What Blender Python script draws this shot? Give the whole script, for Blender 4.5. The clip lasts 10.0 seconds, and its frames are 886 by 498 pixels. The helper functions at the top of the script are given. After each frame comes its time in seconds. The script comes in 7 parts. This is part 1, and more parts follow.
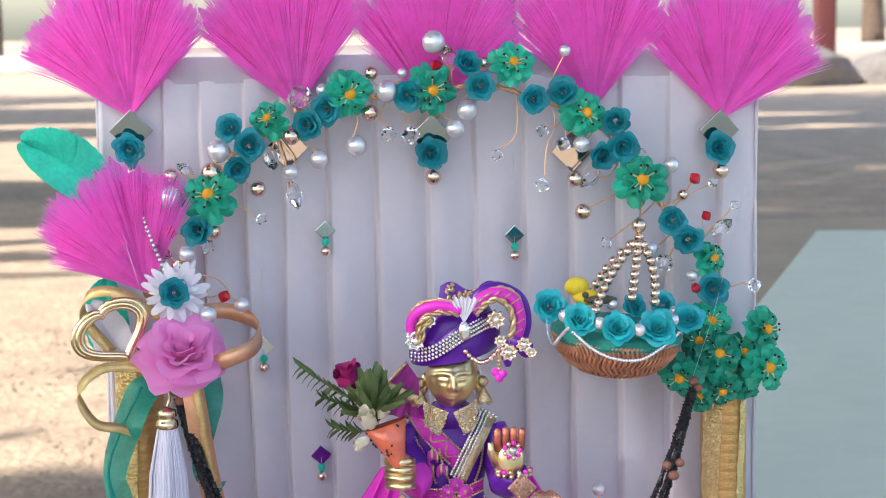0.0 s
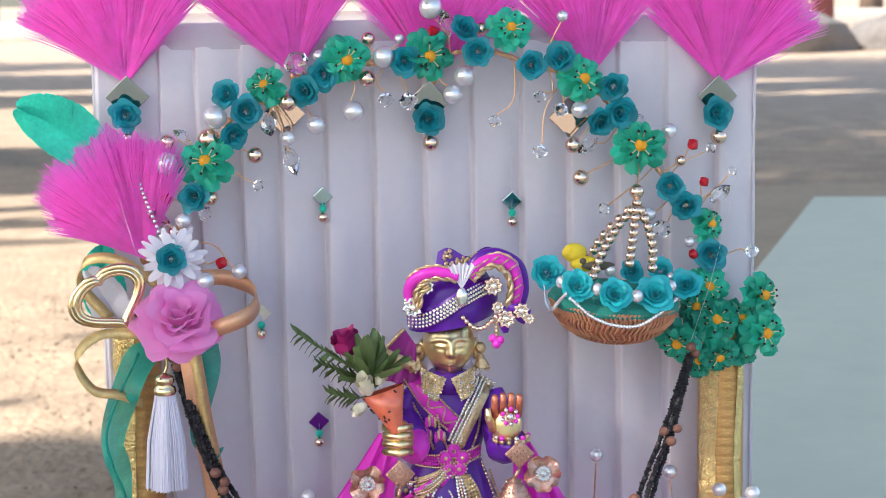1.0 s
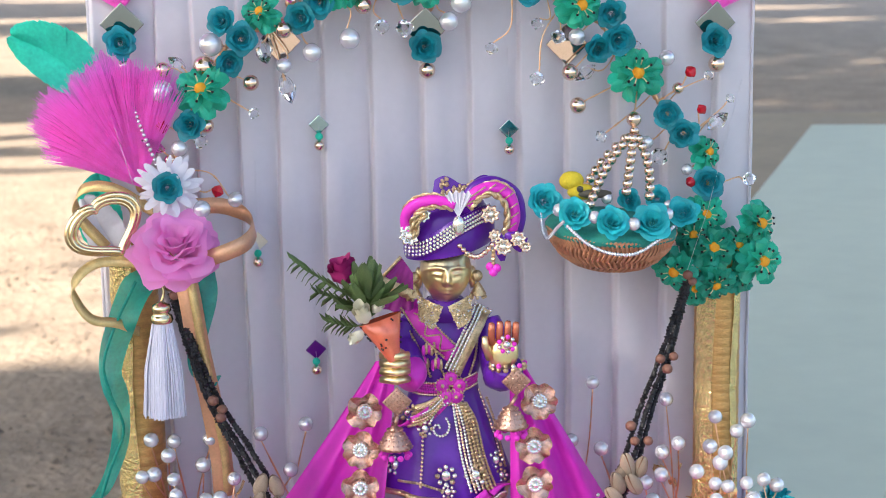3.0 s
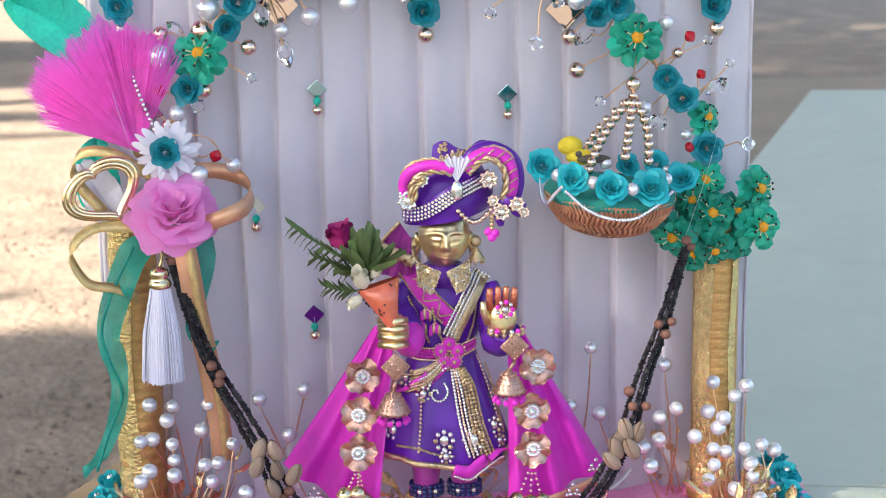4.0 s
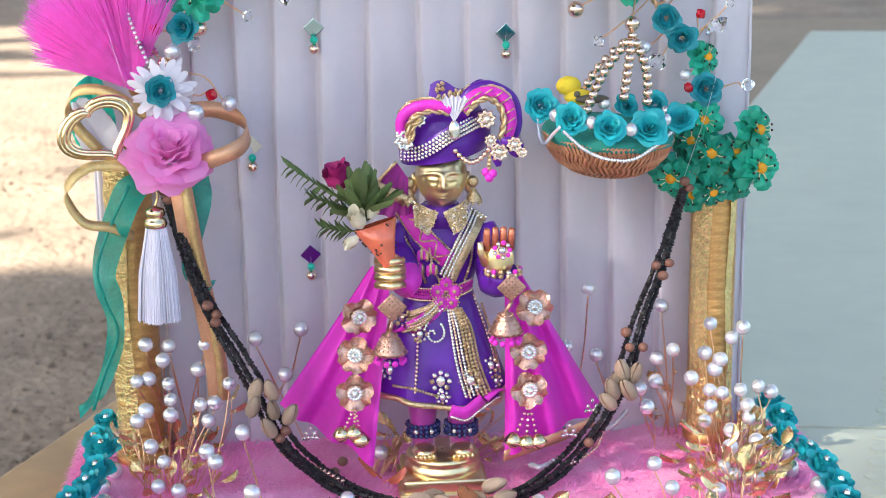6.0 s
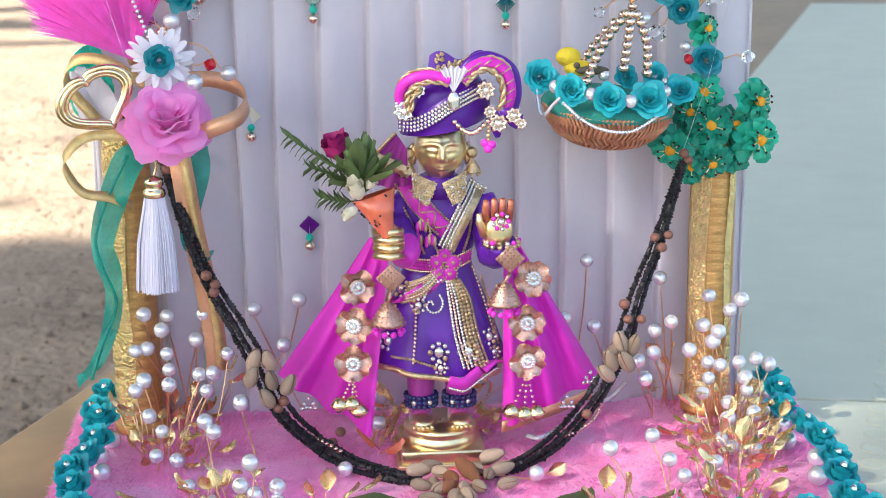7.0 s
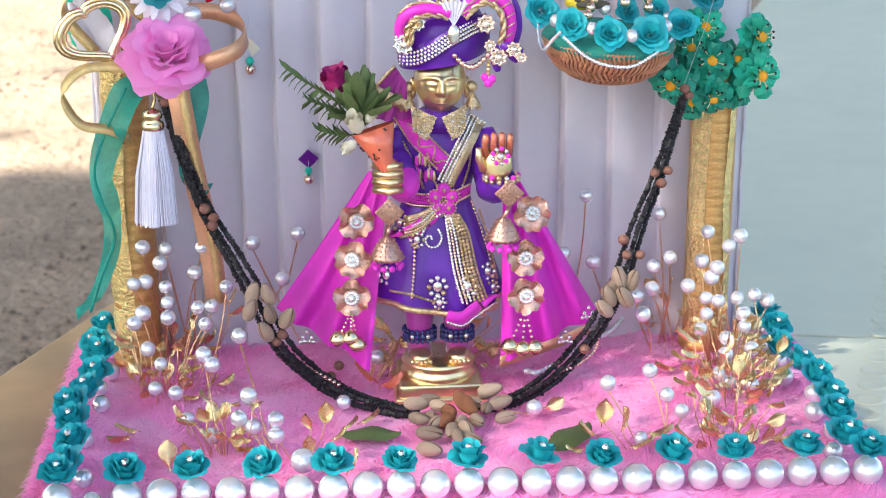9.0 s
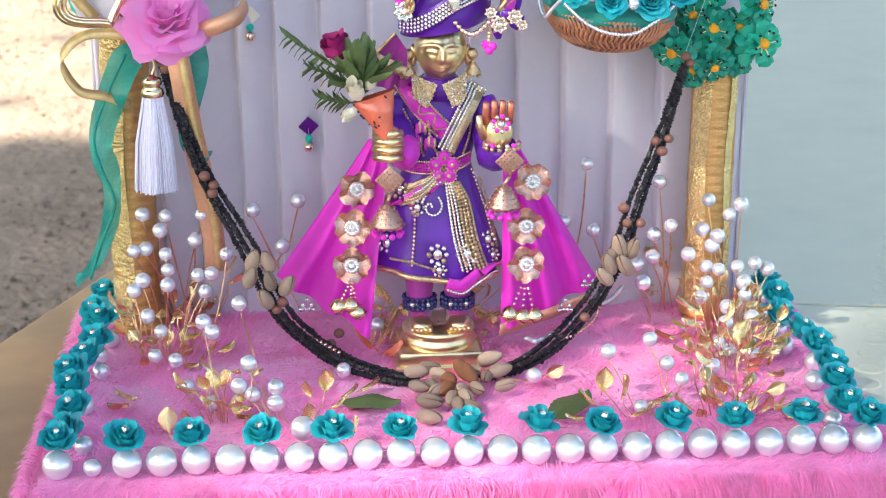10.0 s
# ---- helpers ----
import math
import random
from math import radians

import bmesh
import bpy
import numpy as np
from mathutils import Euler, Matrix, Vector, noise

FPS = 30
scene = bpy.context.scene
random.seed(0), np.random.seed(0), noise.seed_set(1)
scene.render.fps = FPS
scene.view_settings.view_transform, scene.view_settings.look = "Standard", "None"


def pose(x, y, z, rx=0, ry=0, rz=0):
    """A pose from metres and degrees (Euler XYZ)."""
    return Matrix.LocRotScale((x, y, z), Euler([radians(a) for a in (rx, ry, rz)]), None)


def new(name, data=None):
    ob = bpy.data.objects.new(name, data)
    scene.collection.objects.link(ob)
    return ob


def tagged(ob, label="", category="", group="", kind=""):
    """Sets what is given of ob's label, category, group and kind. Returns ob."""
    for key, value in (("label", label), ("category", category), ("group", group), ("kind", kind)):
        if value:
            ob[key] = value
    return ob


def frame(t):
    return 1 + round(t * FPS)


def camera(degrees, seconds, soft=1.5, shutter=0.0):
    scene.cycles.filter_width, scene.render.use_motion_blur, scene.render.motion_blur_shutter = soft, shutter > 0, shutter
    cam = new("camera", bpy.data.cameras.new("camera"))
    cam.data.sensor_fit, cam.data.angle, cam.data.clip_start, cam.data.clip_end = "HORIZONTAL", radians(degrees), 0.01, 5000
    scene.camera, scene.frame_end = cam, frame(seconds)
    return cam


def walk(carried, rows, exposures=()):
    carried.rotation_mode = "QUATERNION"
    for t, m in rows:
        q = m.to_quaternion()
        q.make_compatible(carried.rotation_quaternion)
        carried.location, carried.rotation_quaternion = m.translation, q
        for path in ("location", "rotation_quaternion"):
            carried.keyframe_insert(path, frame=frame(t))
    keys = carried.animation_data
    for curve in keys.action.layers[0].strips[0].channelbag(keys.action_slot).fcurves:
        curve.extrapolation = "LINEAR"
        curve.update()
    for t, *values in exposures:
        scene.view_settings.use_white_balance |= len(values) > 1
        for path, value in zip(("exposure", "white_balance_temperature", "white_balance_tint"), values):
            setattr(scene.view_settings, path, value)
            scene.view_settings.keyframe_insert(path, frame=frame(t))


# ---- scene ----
cam = camera(29.29, 10.0, 1.0)
ROWS = [
    (0, -0.0884, -0.9601, 0.4592, 82.6047, 0.8930, -4.1261),
    (0.5, -0.0885, -0.9602, 0.4592, 82.0866, 0.9072, -4.1747),
    (1, -0.0883, -0.9587, 0.4587, 81.4765, 0.9227, -4.2176),
    (1.5, -0.0883, -0.9576, 0.4584, 80.8849, 0.9263, -4.2465),
    (2, -0.0882, -0.9571, 0.4582, 80.2489, 0.9190, -4.2705),
    (2.5, -0.0882, -0.9571, 0.4582, 79.6596, 0.9418, -4.2992),
    (4, -0.0881, -0.9553, 0.4576, 77.8933, 0.8959, -4.3817),
    (4.5, -0.0880, -0.9540, 0.4572, 77.3780, 0.8531, -4.3976),
    (5, -0.0879, -0.9526, 0.4567, 76.8502, 0.8409, -4.4232),
    (5.5, -0.0878, -0.9516, 0.4564, 76.3719, 0.7854, -4.4335),
    (7, -0.0877, -0.9497, 0.4558, 74.9206, 0.4424, -4.4180),
    (7.5, -0.0877, -0.9498, 0.4558, 74.4160, 0.3488, -4.4126),
    (8, -0.0876, -0.9493, 0.4556, 73.8425, 0.2645, -4.4086),
    (8.5, -0.0876, -0.9491, 0.4556, 73.3000, 0.2143, -4.3922),
    (9, -0.0876, -0.9484, 0.4553, 72.7120, 0.1216, -4.3612),
    (9.5, -0.0875, -0.9477, 0.4551, 72.1819, 0.0564, -4.3343),
    (10, -0.0875, -0.9472, 0.4549, 71.6278, 0.0212, -4.3204),
]
walk(cam, [(t, pose(x, y, z, rx, ry, rz)) for t, x, y, z, rx, ry, rz in ROWS], [(0.0, 1.36, 6750, 10), (10.0, 1.72, 6750, 10)])
cam.data.dof.use_dof, cam.data.dof.focus_distance, cam.data.dof.aperture_fstop = True, 1.12, 18.0

# ---- light ----
SUN_FROM = Vector((-0.60, -0.40, 0.69)).normalized()
world = bpy.data.worlds.new("sky_world")
scene.world = world
world.use_nodes = True
wn = world.node_tree
sky = wn.nodes.new("ShaderNodeTexSky")
sky.sky_type = 'NISHITA'
sky.sun_disc = False
sky.sun_elevation = math.asin(SUN_FROM.z)
sky.sun_rotation = math.atan2(SUN_FROM.x, SUN_FROM.y)
sky.air_density, sky.dust_density = 1.0, 2.0
wn.links.new(sky.outputs[0], wn.nodes["Background"].inputs[0])
wn.nodes["Background"].inputs[1].default_value = 0.15
sun = new("sun", bpy.data.lights.new("sun", "SUN"))
sun.data.energy, sun.data.angle, sun.data.color = 4.0, radians(0.8), (1.0, 0.93, 0.84)
sun.matrix_world = Matrix.Translation((0, 0, 8)) @ SUN_FROM.to_track_quat("Z", "Y").to_matrix().to_4x4()


# ---- materials ----
def mat(name, col, rough=0.5, metal=0.0, vary=0.12, scale=60.0, bump=0.0, bscale=300.0, dist=0.001, coat=0.0, sheen=0.0,
        trans=0.0, ior=1.45, alpha=1.0, translucent=0.0, rand=0.0, aniso=None, spec=0.5):
    """A procedural surface: base colour varied at two scales, with fine relief."""
    m = bpy.data.materials.new(name)
    m.use_nodes = True
    nt = m.node_tree
    n, l = nt.nodes, nt.links
    p = n["Principled BSDF"]
    co = n.new("ShaderNodeTexCoord")
    src = co.outputs["Object"]
    if aniso:
        mp = n.new("ShaderNodeMapping")
        mp.inputs["Scale"].default_value = aniso
        l.new(src, mp.inputs[0])
        src = mp.outputs[0]
    big, fine = n.new("ShaderNodeTexNoise"), n.new("ShaderNodeTexNoise")
    big.inputs["Scale"].default_value, fine.inputs["Scale"].default_value = scale, scale * 7
    fine.inputs["Detail"].default_value = 4
    l.new(src, big.inputs["Vector"])
    l.new(src, fine.inputs["Vector"])
    add = n.new("ShaderNodeMath")
    add.operation = 'ADD'
    l.new(big.outputs[0], add.inputs[0])
    l.new(fine.outputs[0], add.inputs[1])
    mr = n.new("ShaderNodeMapRange")
    mr.inputs["From Min"].default_value, mr.inputs["From Max"].default_value = 0.6, 1.4
    mr.inputs["To Min"].default_value, mr.inputs["To Max"].default_value = 1 - vary, 1 + vary
    l.new(add.outputs[0], mr.inputs["Value"])
    val = mr.outputs[0]
    if rand:
        oi = n.new("ShaderNodeObjectInfo")
        r = n.new("ShaderNodeMapRange")
        r.inputs["To Min"].default_value, r.inputs["To Max"].default_value = 1 - rand, 1 + rand
        l.new(oi.outputs["Random"], r.inputs["Value"])
        mu = n.new("ShaderNodeMath")
        mu.operation = 'MULTIPLY'
        l.new(val, mu.inputs[0])
        l.new(r.outputs[0], mu.inputs[1])
        val = mu.outputs[0]
    hsv = n.new("ShaderNodeHueSaturation")
    hsv.inputs["Color"].default_value = (*col, 1)
    l.new(val, hsv.inputs["Value"])
    l.new(hsv.outputs[0], p.inputs["Base Color"])
    p.inputs["Roughness"].default_value = rough
    p.inputs["Metallic"].default_value = metal
    p.inputs["Coat Weight"].default_value = coat
    p.inputs["Coat Roughness"].default_value = 0.08
    p.inputs["Sheen Weight"].default_value = sheen
    p.inputs["Transmission Weight"].default_value = trans
    p.inputs["IOR"].default_value = ior
    p.inputs["Alpha"].default_value = alpha
    p.inputs["Specular IOR Level"].default_value = spec
    if bump:
        bt = n.new("ShaderNodeTexNoise")
        bt.inputs["Scale"].default_value, bt.inputs["Detail"].default_value = bscale, 3
        l.new(src, bt.inputs["Vector"])
        b = n.new("ShaderNodeBump")
        b.inputs["Strength"].default_value, b.inputs["Distance"].default_value = bump, dist
        l.new(bt.outputs[0], b.inputs["Height"])
        l.new(b.outputs[0], p.inputs["Normal"])
    if translucent:
        tb = n.new("ShaderNodeBsdfTranslucent")
        l.new(hsv.outputs[0], tb.inputs[0])
        mx = n.new("ShaderNodeMixShader")
        mx.inputs[0].default_value = translucent
        l.new(p.outputs[0], mx.inputs[1])
        l.new(tb.outputs[0], mx.inputs[2])
        l.new(mx.outputs[0], n["Material Output"].inputs[0])
    return m


SATIN = mat("white_satin", (0.655, 0.625, 0.690), 0.30, vary=0.03, scale=25, bump=0.25, bscale=900, dist=0.0003, sheen=0.15, translucent=0.12)
SHEER = mat("white_organza", (0.80, 0.76, 0.82), 0.5, vary=0.03, alpha=0.35, translucent=0.3)
MAGENTA = mat("magenta_plume", (1.0, 0.24, 0.82), 0.4, vary=0.15, scale=120, translucent=0.6, sheen=0.2)
MAGENTA_THIN = mat("magenta_sheer_plume", (1.0, 0.27, 0.82), 0.4, vary=0.25, scale=200, alpha=0.5, translucent=0.6, aniso=(6, 6, 0.5))
TEALF = mat("teal_feather", (0.03, 0.70, 0.54), 0.5, vary=0.18, scale=60, translucent=0.45)
TEAL = mat("teal_paper", (0.006, 0.28, 0.35), 0.3, vary=0.35, scale=90, bump=0.25, bscale=500, translucent=0.12, rand=0.25)
AQUA = mat("aqua_paper", (0.015, 0.47, 0.53), 0.36, vary=0.25, scale=90, bump=0.2, bscale=500, translucent=0.15, rand=0.12)
GREEN = mat("sea_green_paper", (0.02, 0.50, 0.33), 0.30, vary=0.3, scale=60, bump=0.2, bscale=400, translucent=0.25, rand=0.2)
DKGREEN = mat("deep_green_paper", (0.012, 0.33, 0.22), 0.34, vary=0.3, scale=60, bump=0.2, bscale=400, translucent=0.15, rand=0.2)
YELLOW = mat("yellow_pip", (0.84, 0.36, 0.02), 0.6, vary=0.15, scale=200, bump=0.3, bscale=900)
CREAM = mat("cream_stamen", (0.80, 0.68, 0.42), 0.5)
BLACK = mat("black_tip", (0.02, 0.018, 0.02), 0.5)
PEARL = mat("pearl", (0.78, 0.79, 0.83), 0.19, 0.55, vary=0.04, coat=0.8)
GOLDB = mat("rose_gold_bead", (0.86, 0.66, 0.52), 0.14, 1.0, vary=0.05)
GOLD = mat("polished_gold", (0.84, 0.68, 0.42), 0.18, 1.0, vary=0.06, scale=40, bump=0.05, bscale=400)
LEAFGOLD = mat("gold_foil", (0.92, 0.72, 0.38), 0.18, 1.0, vary=0.15, scale=80, bump=0.3, bscale=300)
WIRE = mat("copper_wire", (0.80, 0.50, 0.30), 0.28, 1.0, vary=0.1)
CRYSTAL = mat("clear_crystal", (0.95, 0.96, 0.98), 0.02, vary=0.0, trans=1.0, ior=1.55)
RED = mat("red_crystal", (0.70, 0.01, 0.03), 0.08, vary=0.05, trans=0.35)
MIRROR = mat("mirror_glass", (0.50, 0.46, 0.42), 0.05, 1.0, vary=0.0)
MIRRORG = mat("grey_mirror", (0.55, 0.62, 0.62), 0.08, 1.0, vary=0.0)
PURPLE_GLOSS = mat("purple_gem", (0.10, 0.01, 0.22), 0.15, 0.3)
PURPLE = mat("purple_silk", (0.090, 0.006, 0.29), 0.33, vary=0.14, scale=30, bump=0.15, bscale=900, dist=0.0003, sheen=0.05)
PINKSILK = mat("magenta_silk", (0.84, 0.045, 0.65), 0.36, vary=0.08, scale=25, bump=0.15, bscale=900, dist=0.0003, sheen=0.12, translucent=0.3)
PLUM = mat("plum_silk", (0.33, 0.02, 0.26), 0.5, vary=0.12, scale=40, sheen=0.4)
BRASS = mat("polished_brass", (0.92, 0.74, 0.42), 0.28, 1.0, vary=0.06, scale=60, bump=0.03, bscale=300)
ZARI = mat("gold_braid", (0.66, 0.50, 0.30), 0.28, 1.0, vary=0.4, scale=300, bump=0.8, bscale=900, dist=0.001)
SILVERB = mat("silver_beading", (0.80, 0.79, 0.76), 0.16, 0.9, vary=0.2, scale=300)
HENNA = mat("orange_lacquer", (0.62, 0.20, 0.12), 0.25, 0.5, vary=0.12, scale=150)
NAVY = mat("navy_beads", (0.01, 0.015, 0.12), 0.25, coat=0.5)
PINKROSE = mat("pink_satin_petal", (0.97, 0.40, 0.80), 0.3, vary=0.06, scale=40, translucent=0.45, sheen=0.3, bump=0.1, bscale=200)
WHITEPET = mat("white_silk_petal", (0.80, 0.80, 0.88), 0.5, vary=0.04, translucent=0.25)
TASSEL = mat("pale_lilac_silk", (0.76, 0.75, 0.88), 0.34, vary=0.12, scale=300, aniso=(5, 5, 0.3), sheen=0.4)
GOLDLACE = mat("gold_wound_tape", (0.62, 0.36, 0.13), 0.33, 0.65, vary=0.3, scale=120, bump=0.5, bscale=700, dist=0.001, aniso=(1, 1, 3))
GLITTER = mat("gold_glitter_lace", (0.92, 0.70, 0.30), 0.2, 1.0, vary=0.4, scale=200, bump=1.0, bscale=420, dist=0.004)
COPPERCLOTH = mat("copper_ribbon", (0.72, 0.40, 0.24), 0.34, 0.4, vary=0.12, scale=80, bump=0.2, bscale=900)
GOLDRIB = mat("gold_ribbon", (0.68, 0.50, 0.22), 0.38, 0.6, vary=0.25, scale=150, bump=0.5, bscale=900)
TEALSHEER = mat("teal_organza", (0.01, 0.42, 0.33), 0.4, vary=0.25, scale=60, alpha=0.82, translucent=0.35)
FUR = mat("pink_fur", (1.0, 0.42, 0.75), 0.6, vary=0.2, scale=45, translucent=0.45, sheen=0.45)
FURBASE = mat("pink_plush", (1.0, 0.39, 0.71), 0.9, vary=0.12, scale=60, bump=0.8, bscale=350, dist=0.002, sheen=0.45)
BLACKBEAD = mat("black_seed", (0.012, 0.011, 0.014), 0.5, vary=0.4, scale=300)
BROWNBEAD = mat("brown_wood_bead", (0.21, 0.095, 0.068), 0.55, vary=0.25, scale=150)
NUT = mat("nut_shell", (0.36, 0.265, 0.195), 0.6, vary=0.4, scale=120, bump=0.5, bscale=250, rand=0.3)
ALMOND = mat("almond_skin", (0.26, 0.10, 0.045), 0.6, vary=0.25, scale=150, bump=0.6, bscale=400, rand=0.15)
WICKER = mat("copper_wicker", (0.50, 0.235, 0.13), 0.5, 0.15, vary=0.3, scale=120, bump=0.3, bscale=500)
FELT = mat("teal_felt", (0.02, 0.24, 0.20), 0.9, vary=0.2, scale=100, bump=0.5, bscale=900)
BIRDY = mat("yellow_felt", (0.72, 0.55, 0.04), 0.85, vary=0.15, scale=90, bump=0.6, bscale=700)
FELTDARK = mat("grey_felt", (0.10, 0.09, 0.07), 0.9, vary=0.2, scale=90)
GREENLEAF = mat("green_leaf", (0.11, 0.17, 0.06), 0.5, vary=0.35, scale=70, bump=0.2, bscale=200, translucent=0.2, rand=0.3)
PAPERCONE = mat("orange_foil", (0.72, 0.16, 0.09), 0.25, 0.1, vary=0.1, coat=0.5)
WINE = mat("wine_petal", (0.36, 0.015, 0.14), 0.55, vary=0.2)
IVORY = mat("ivory_petal", (0.80, 0.76, 0.62), 0.5, vary=0.08, translucent=0.2)
ROSEGOLDP = mat("peach_metal_petal", (0.68, 0.41, 0.33), 0.13, 1.0, vary=0.15, scale=120, bump=0.3, bscale=200)
ANTIQUE = mat("antique_rose_gold", (0.52, 0.31, 0.24), 0.3, 1.0, vary=0.3, scale=200, bump=0.5, bscale=900)
TAN = mat("tan_painted_border", (0.40, 0.27, 0.14), 0.55, vary=0.14, scale=5, bump=0.2, bscale=120)
MATGREEN = mat("grey_green_vinyl", (0.67, 0.69, 0.53), 0.5, vary=0.06, scale=3, bump=0.15, bscale=90)
DIRT = mat("dirt", (0.41, 0.315, 0.235), 0.95, vary=0.3, scale=4.0, bump=0.7, bscale=40, dist=0.02)
GRIT = mat("grit", (0.24, 0.19, 0.15), 0.9, vary=0.6, scale=25)
ROCK = mat("grey_rock", (0.16, 0.15, 0.145), 0.9, vary=0.3, scale=3, bump=0.8, bscale=12, dist=0.03)
BARK = mat("bark", (0.12, 0.085, 0.065), 0.9, vary=0.35, scale=6, bump=0.9, bscale=20, dist=0.03)
FOLIAGE = mat("foliage", (0.10, 0.13, 0.03), 0.6, vary=0.5, scale=0.7, translucent=0.35)
POSTRED = mat("maroon_post", (0.10, 0.025, 0.025), 0.6)
CONCRETE = mat("pale_concrete", (0.46, 0.43, 0.40), 0.85, vary=0.15, scale=2, bump=0.3, bscale=20)
BOARD = mat("plywood", (0.42, 0.28, 0.16), 0.7, vary=0.2, scale=20, aniso=(1, 8, 8))


# ---- mesh helpers ----
class Form:
    """Collects faces, with a material slot for each, into one mesh."""

    def __init__(self):
        self.v, self.f, self.m = [], [], []

    def add(self, verts, faces, slot=0, m=None):
        k = len(self.v)
        self.v += [tuple(m @ Vector(p)) for p in verts] if m else [tuple(p) for p in verts]
        self.f += [tuple(i + k for i in q) for q in faces]
        self.m += [slot] * len(faces)
        return self

    def grid(self, fn, nu, nv, slot=0, m=None, wrap=False):
        verts = [fn(i / nu, j / nv) for j in range(nv + 1) for i in range(nu + (0 if wrap else 1))]
        w = nu if wrap else nu + 1
        faces = [(j * w + i, j * w + (i + 1) % w, (j + 1) * w + (i + 1) % w, (j + 1) * w + i) for j in range(nv) for i in range(nu)]
        return self.add(verts, faces, slot, m)

    def ball(self, c, r, slot=0, nu=12, nv=8, m=None):
        rx, ry, rz = (r, r, r) if isinstance(r, (int, float)) else r
        c = Vector(c)

        def fn(u, v):
            a, b = 2 * math.pi * u, math.pi * (v - 0.5) * 0.998
            return c + Vector((rx * math.cos(a) * math.cos(b), ry * math.sin(a) * math.cos(b), rz * math.sin(b)))
        return self.grid(fn, nu, nv, slot, m, wrap=True)

    def lathe(self, prof, slot=0, n=20, m=None, ripple=0.0, k=8, sy=1.0):
        """Profile of (radius, z) turned about z."""
        def fn(u, v):
            x = v * (len(prof) - 1)
            i = min(int(x + 1e-9), len(prof) - 2)
            t = x - i
            r = prof[i][0] * (1 - t) + prof[i + 1][0] * t
            z = prof[i][1] * (1 - t) + prof[i + 1][1] * t
            a = 2 * math.pi * u
            r *= 1 + ripple * math.sin(k * a)
            return Vector((r * math.cos(a), sy * r * math.sin(a), z))
        return self.grid(fn, n, len(prof) - 1, slot, m, wrap=True)

    def tube(self, pts, r, slot=0, n=6, caps=True):
        pts = [Vector(p) for p in pts]
        rs = r if isinstance(r, (list, tuple)) else [r] * len(pts)
        verts, faces = [], []
        t = (pts[1] - pts[0]).normalized()
        a = t.orthogonal().normalized()
        for i, p in enumerate(pts):
            t = (pts[min(i + 1, len(pts) - 1)] - pts[max(i - 1, 0)])
            t = t.normalized() if t.length > 1e-9 else Vector((0, 0, 1))
            a = (a - a.dot(t) * t).normalized()
            b = t.cross(a)
            verts += [p + rs[i] * (math.cos(2 * math.pi * k / n) * a + math.sin(2 * math.pi * k / n) * b) for k in range(n)]
        for i in range(len(pts) - 1):
            faces += [(i * n + k, i * n + (k + 1) % n, (i + 1) * n + (k + 1) % n, (i + 1) * n + k) for k in range(n)]
        if caps:
            faces += [tuple(range(n))[::-1], tuple(range((len(pts) - 1) * n, len(pts) * n))]
        return self.add(verts, faces, slot)

    def ribbon(self, pts, width, side=(1, 0, 0), slot=0, thick=0.0006):
        """A flat band along pts, its width along side, with thickness."""
        pts = [Vector(p) for p in pts]
        ws = width if isinstance(width, (list, tuple)) else [width] * len(pts)
        sd = side if isinstance(side, list) else [side] * len(pts)
        verts, faces = [], []
        for i, p in enumerate(pts):
            t = (pts[min(i + 1, len(pts) - 1)] - pts[max(i - 1, 0)]).normalized()
            s = Vector(sd[i])
            s = (s - s.dot(t) * t).normalized()
            n = t.cross(s) * thick / 2
            s = s * ws[i] / 2
            verts += [p - s + n, p + s + n, p + s - n, p - s - n]
        for i in range(len(pts) - 1):
            faces += [(4 * i + k, 4 * i + (k + 1) % 4, 4 * i + 4 + (k + 1) % 4, 4 * i + 4 + k) for k in range(4)]
        e = 4 * (len(pts) - 1)
        return self.add(verts, faces + [(3, 2, 1, 0), (e, e + 1, e + 2, e + 3)], slot)

    def box(self, lo, hi, slot=0, m=None, bevel=0.0):
        b = bmesh.new()
        bmesh.ops.create_cube(b, size=1)
        bmesh.ops.scale(b, vec=[h - l for l, h in zip(lo, hi)], verts=b.verts)
        bmesh.ops.translate(b, vec=[(h + l) / 2 for l, h in zip(lo, hi)], verts=b.verts)
        if bevel:
            bmesh.ops.bevel(b, geom=b.edges[:], offset=bevel, segments=2, profile=0.5, affect='EDGES')
        b.verts.index_update()
        self.add([v.co[:] for v in b.verts], [[v.index for v in f.verts] for f in b.faces], slot, m)
        b.free()
        return self

    def petal(self, m, length, width, bend=0.5, cup=0.25, slot=0, nu=4, nv=5, tip=0.0):
        """A petal from the origin along +z, opening towards +y; bend curls its end outwards."""
        def fn(u, v):
            x = (u - 0.5) * 2
            w = width / 2 * (math.sin(math.pi * min(1, 0.16 + 0.68 * v)) ** 0.8) * (1 - tip * v * v)
            a = bend * v
            y = length * v * math.sin(a) * 0.8 - cup * width * x * x * (0.4 + v)
            z = length * v * math.cos(a * 0.8) - 0.10 * length * x * x * v
            return Vector((x * w, y, z))
        return self.grid(fn, nu, nv, slot, m)

    def mesh(self, name, mats, smooth=True):
        me = bpy.data.meshes.new(name)
        me.from_pydata(self.v, [], self.f)
        for q in mats if isinstance(mats, (list, tuple)) else [mats]:
            me.materials.append(q)
        if any(self.m):
            me.polygons.foreach_set("material_index", self.m)
        if smooth:
            me.polygons.foreach_set("use_smooth", [True] * len(self.f))
        me.update()
        return me


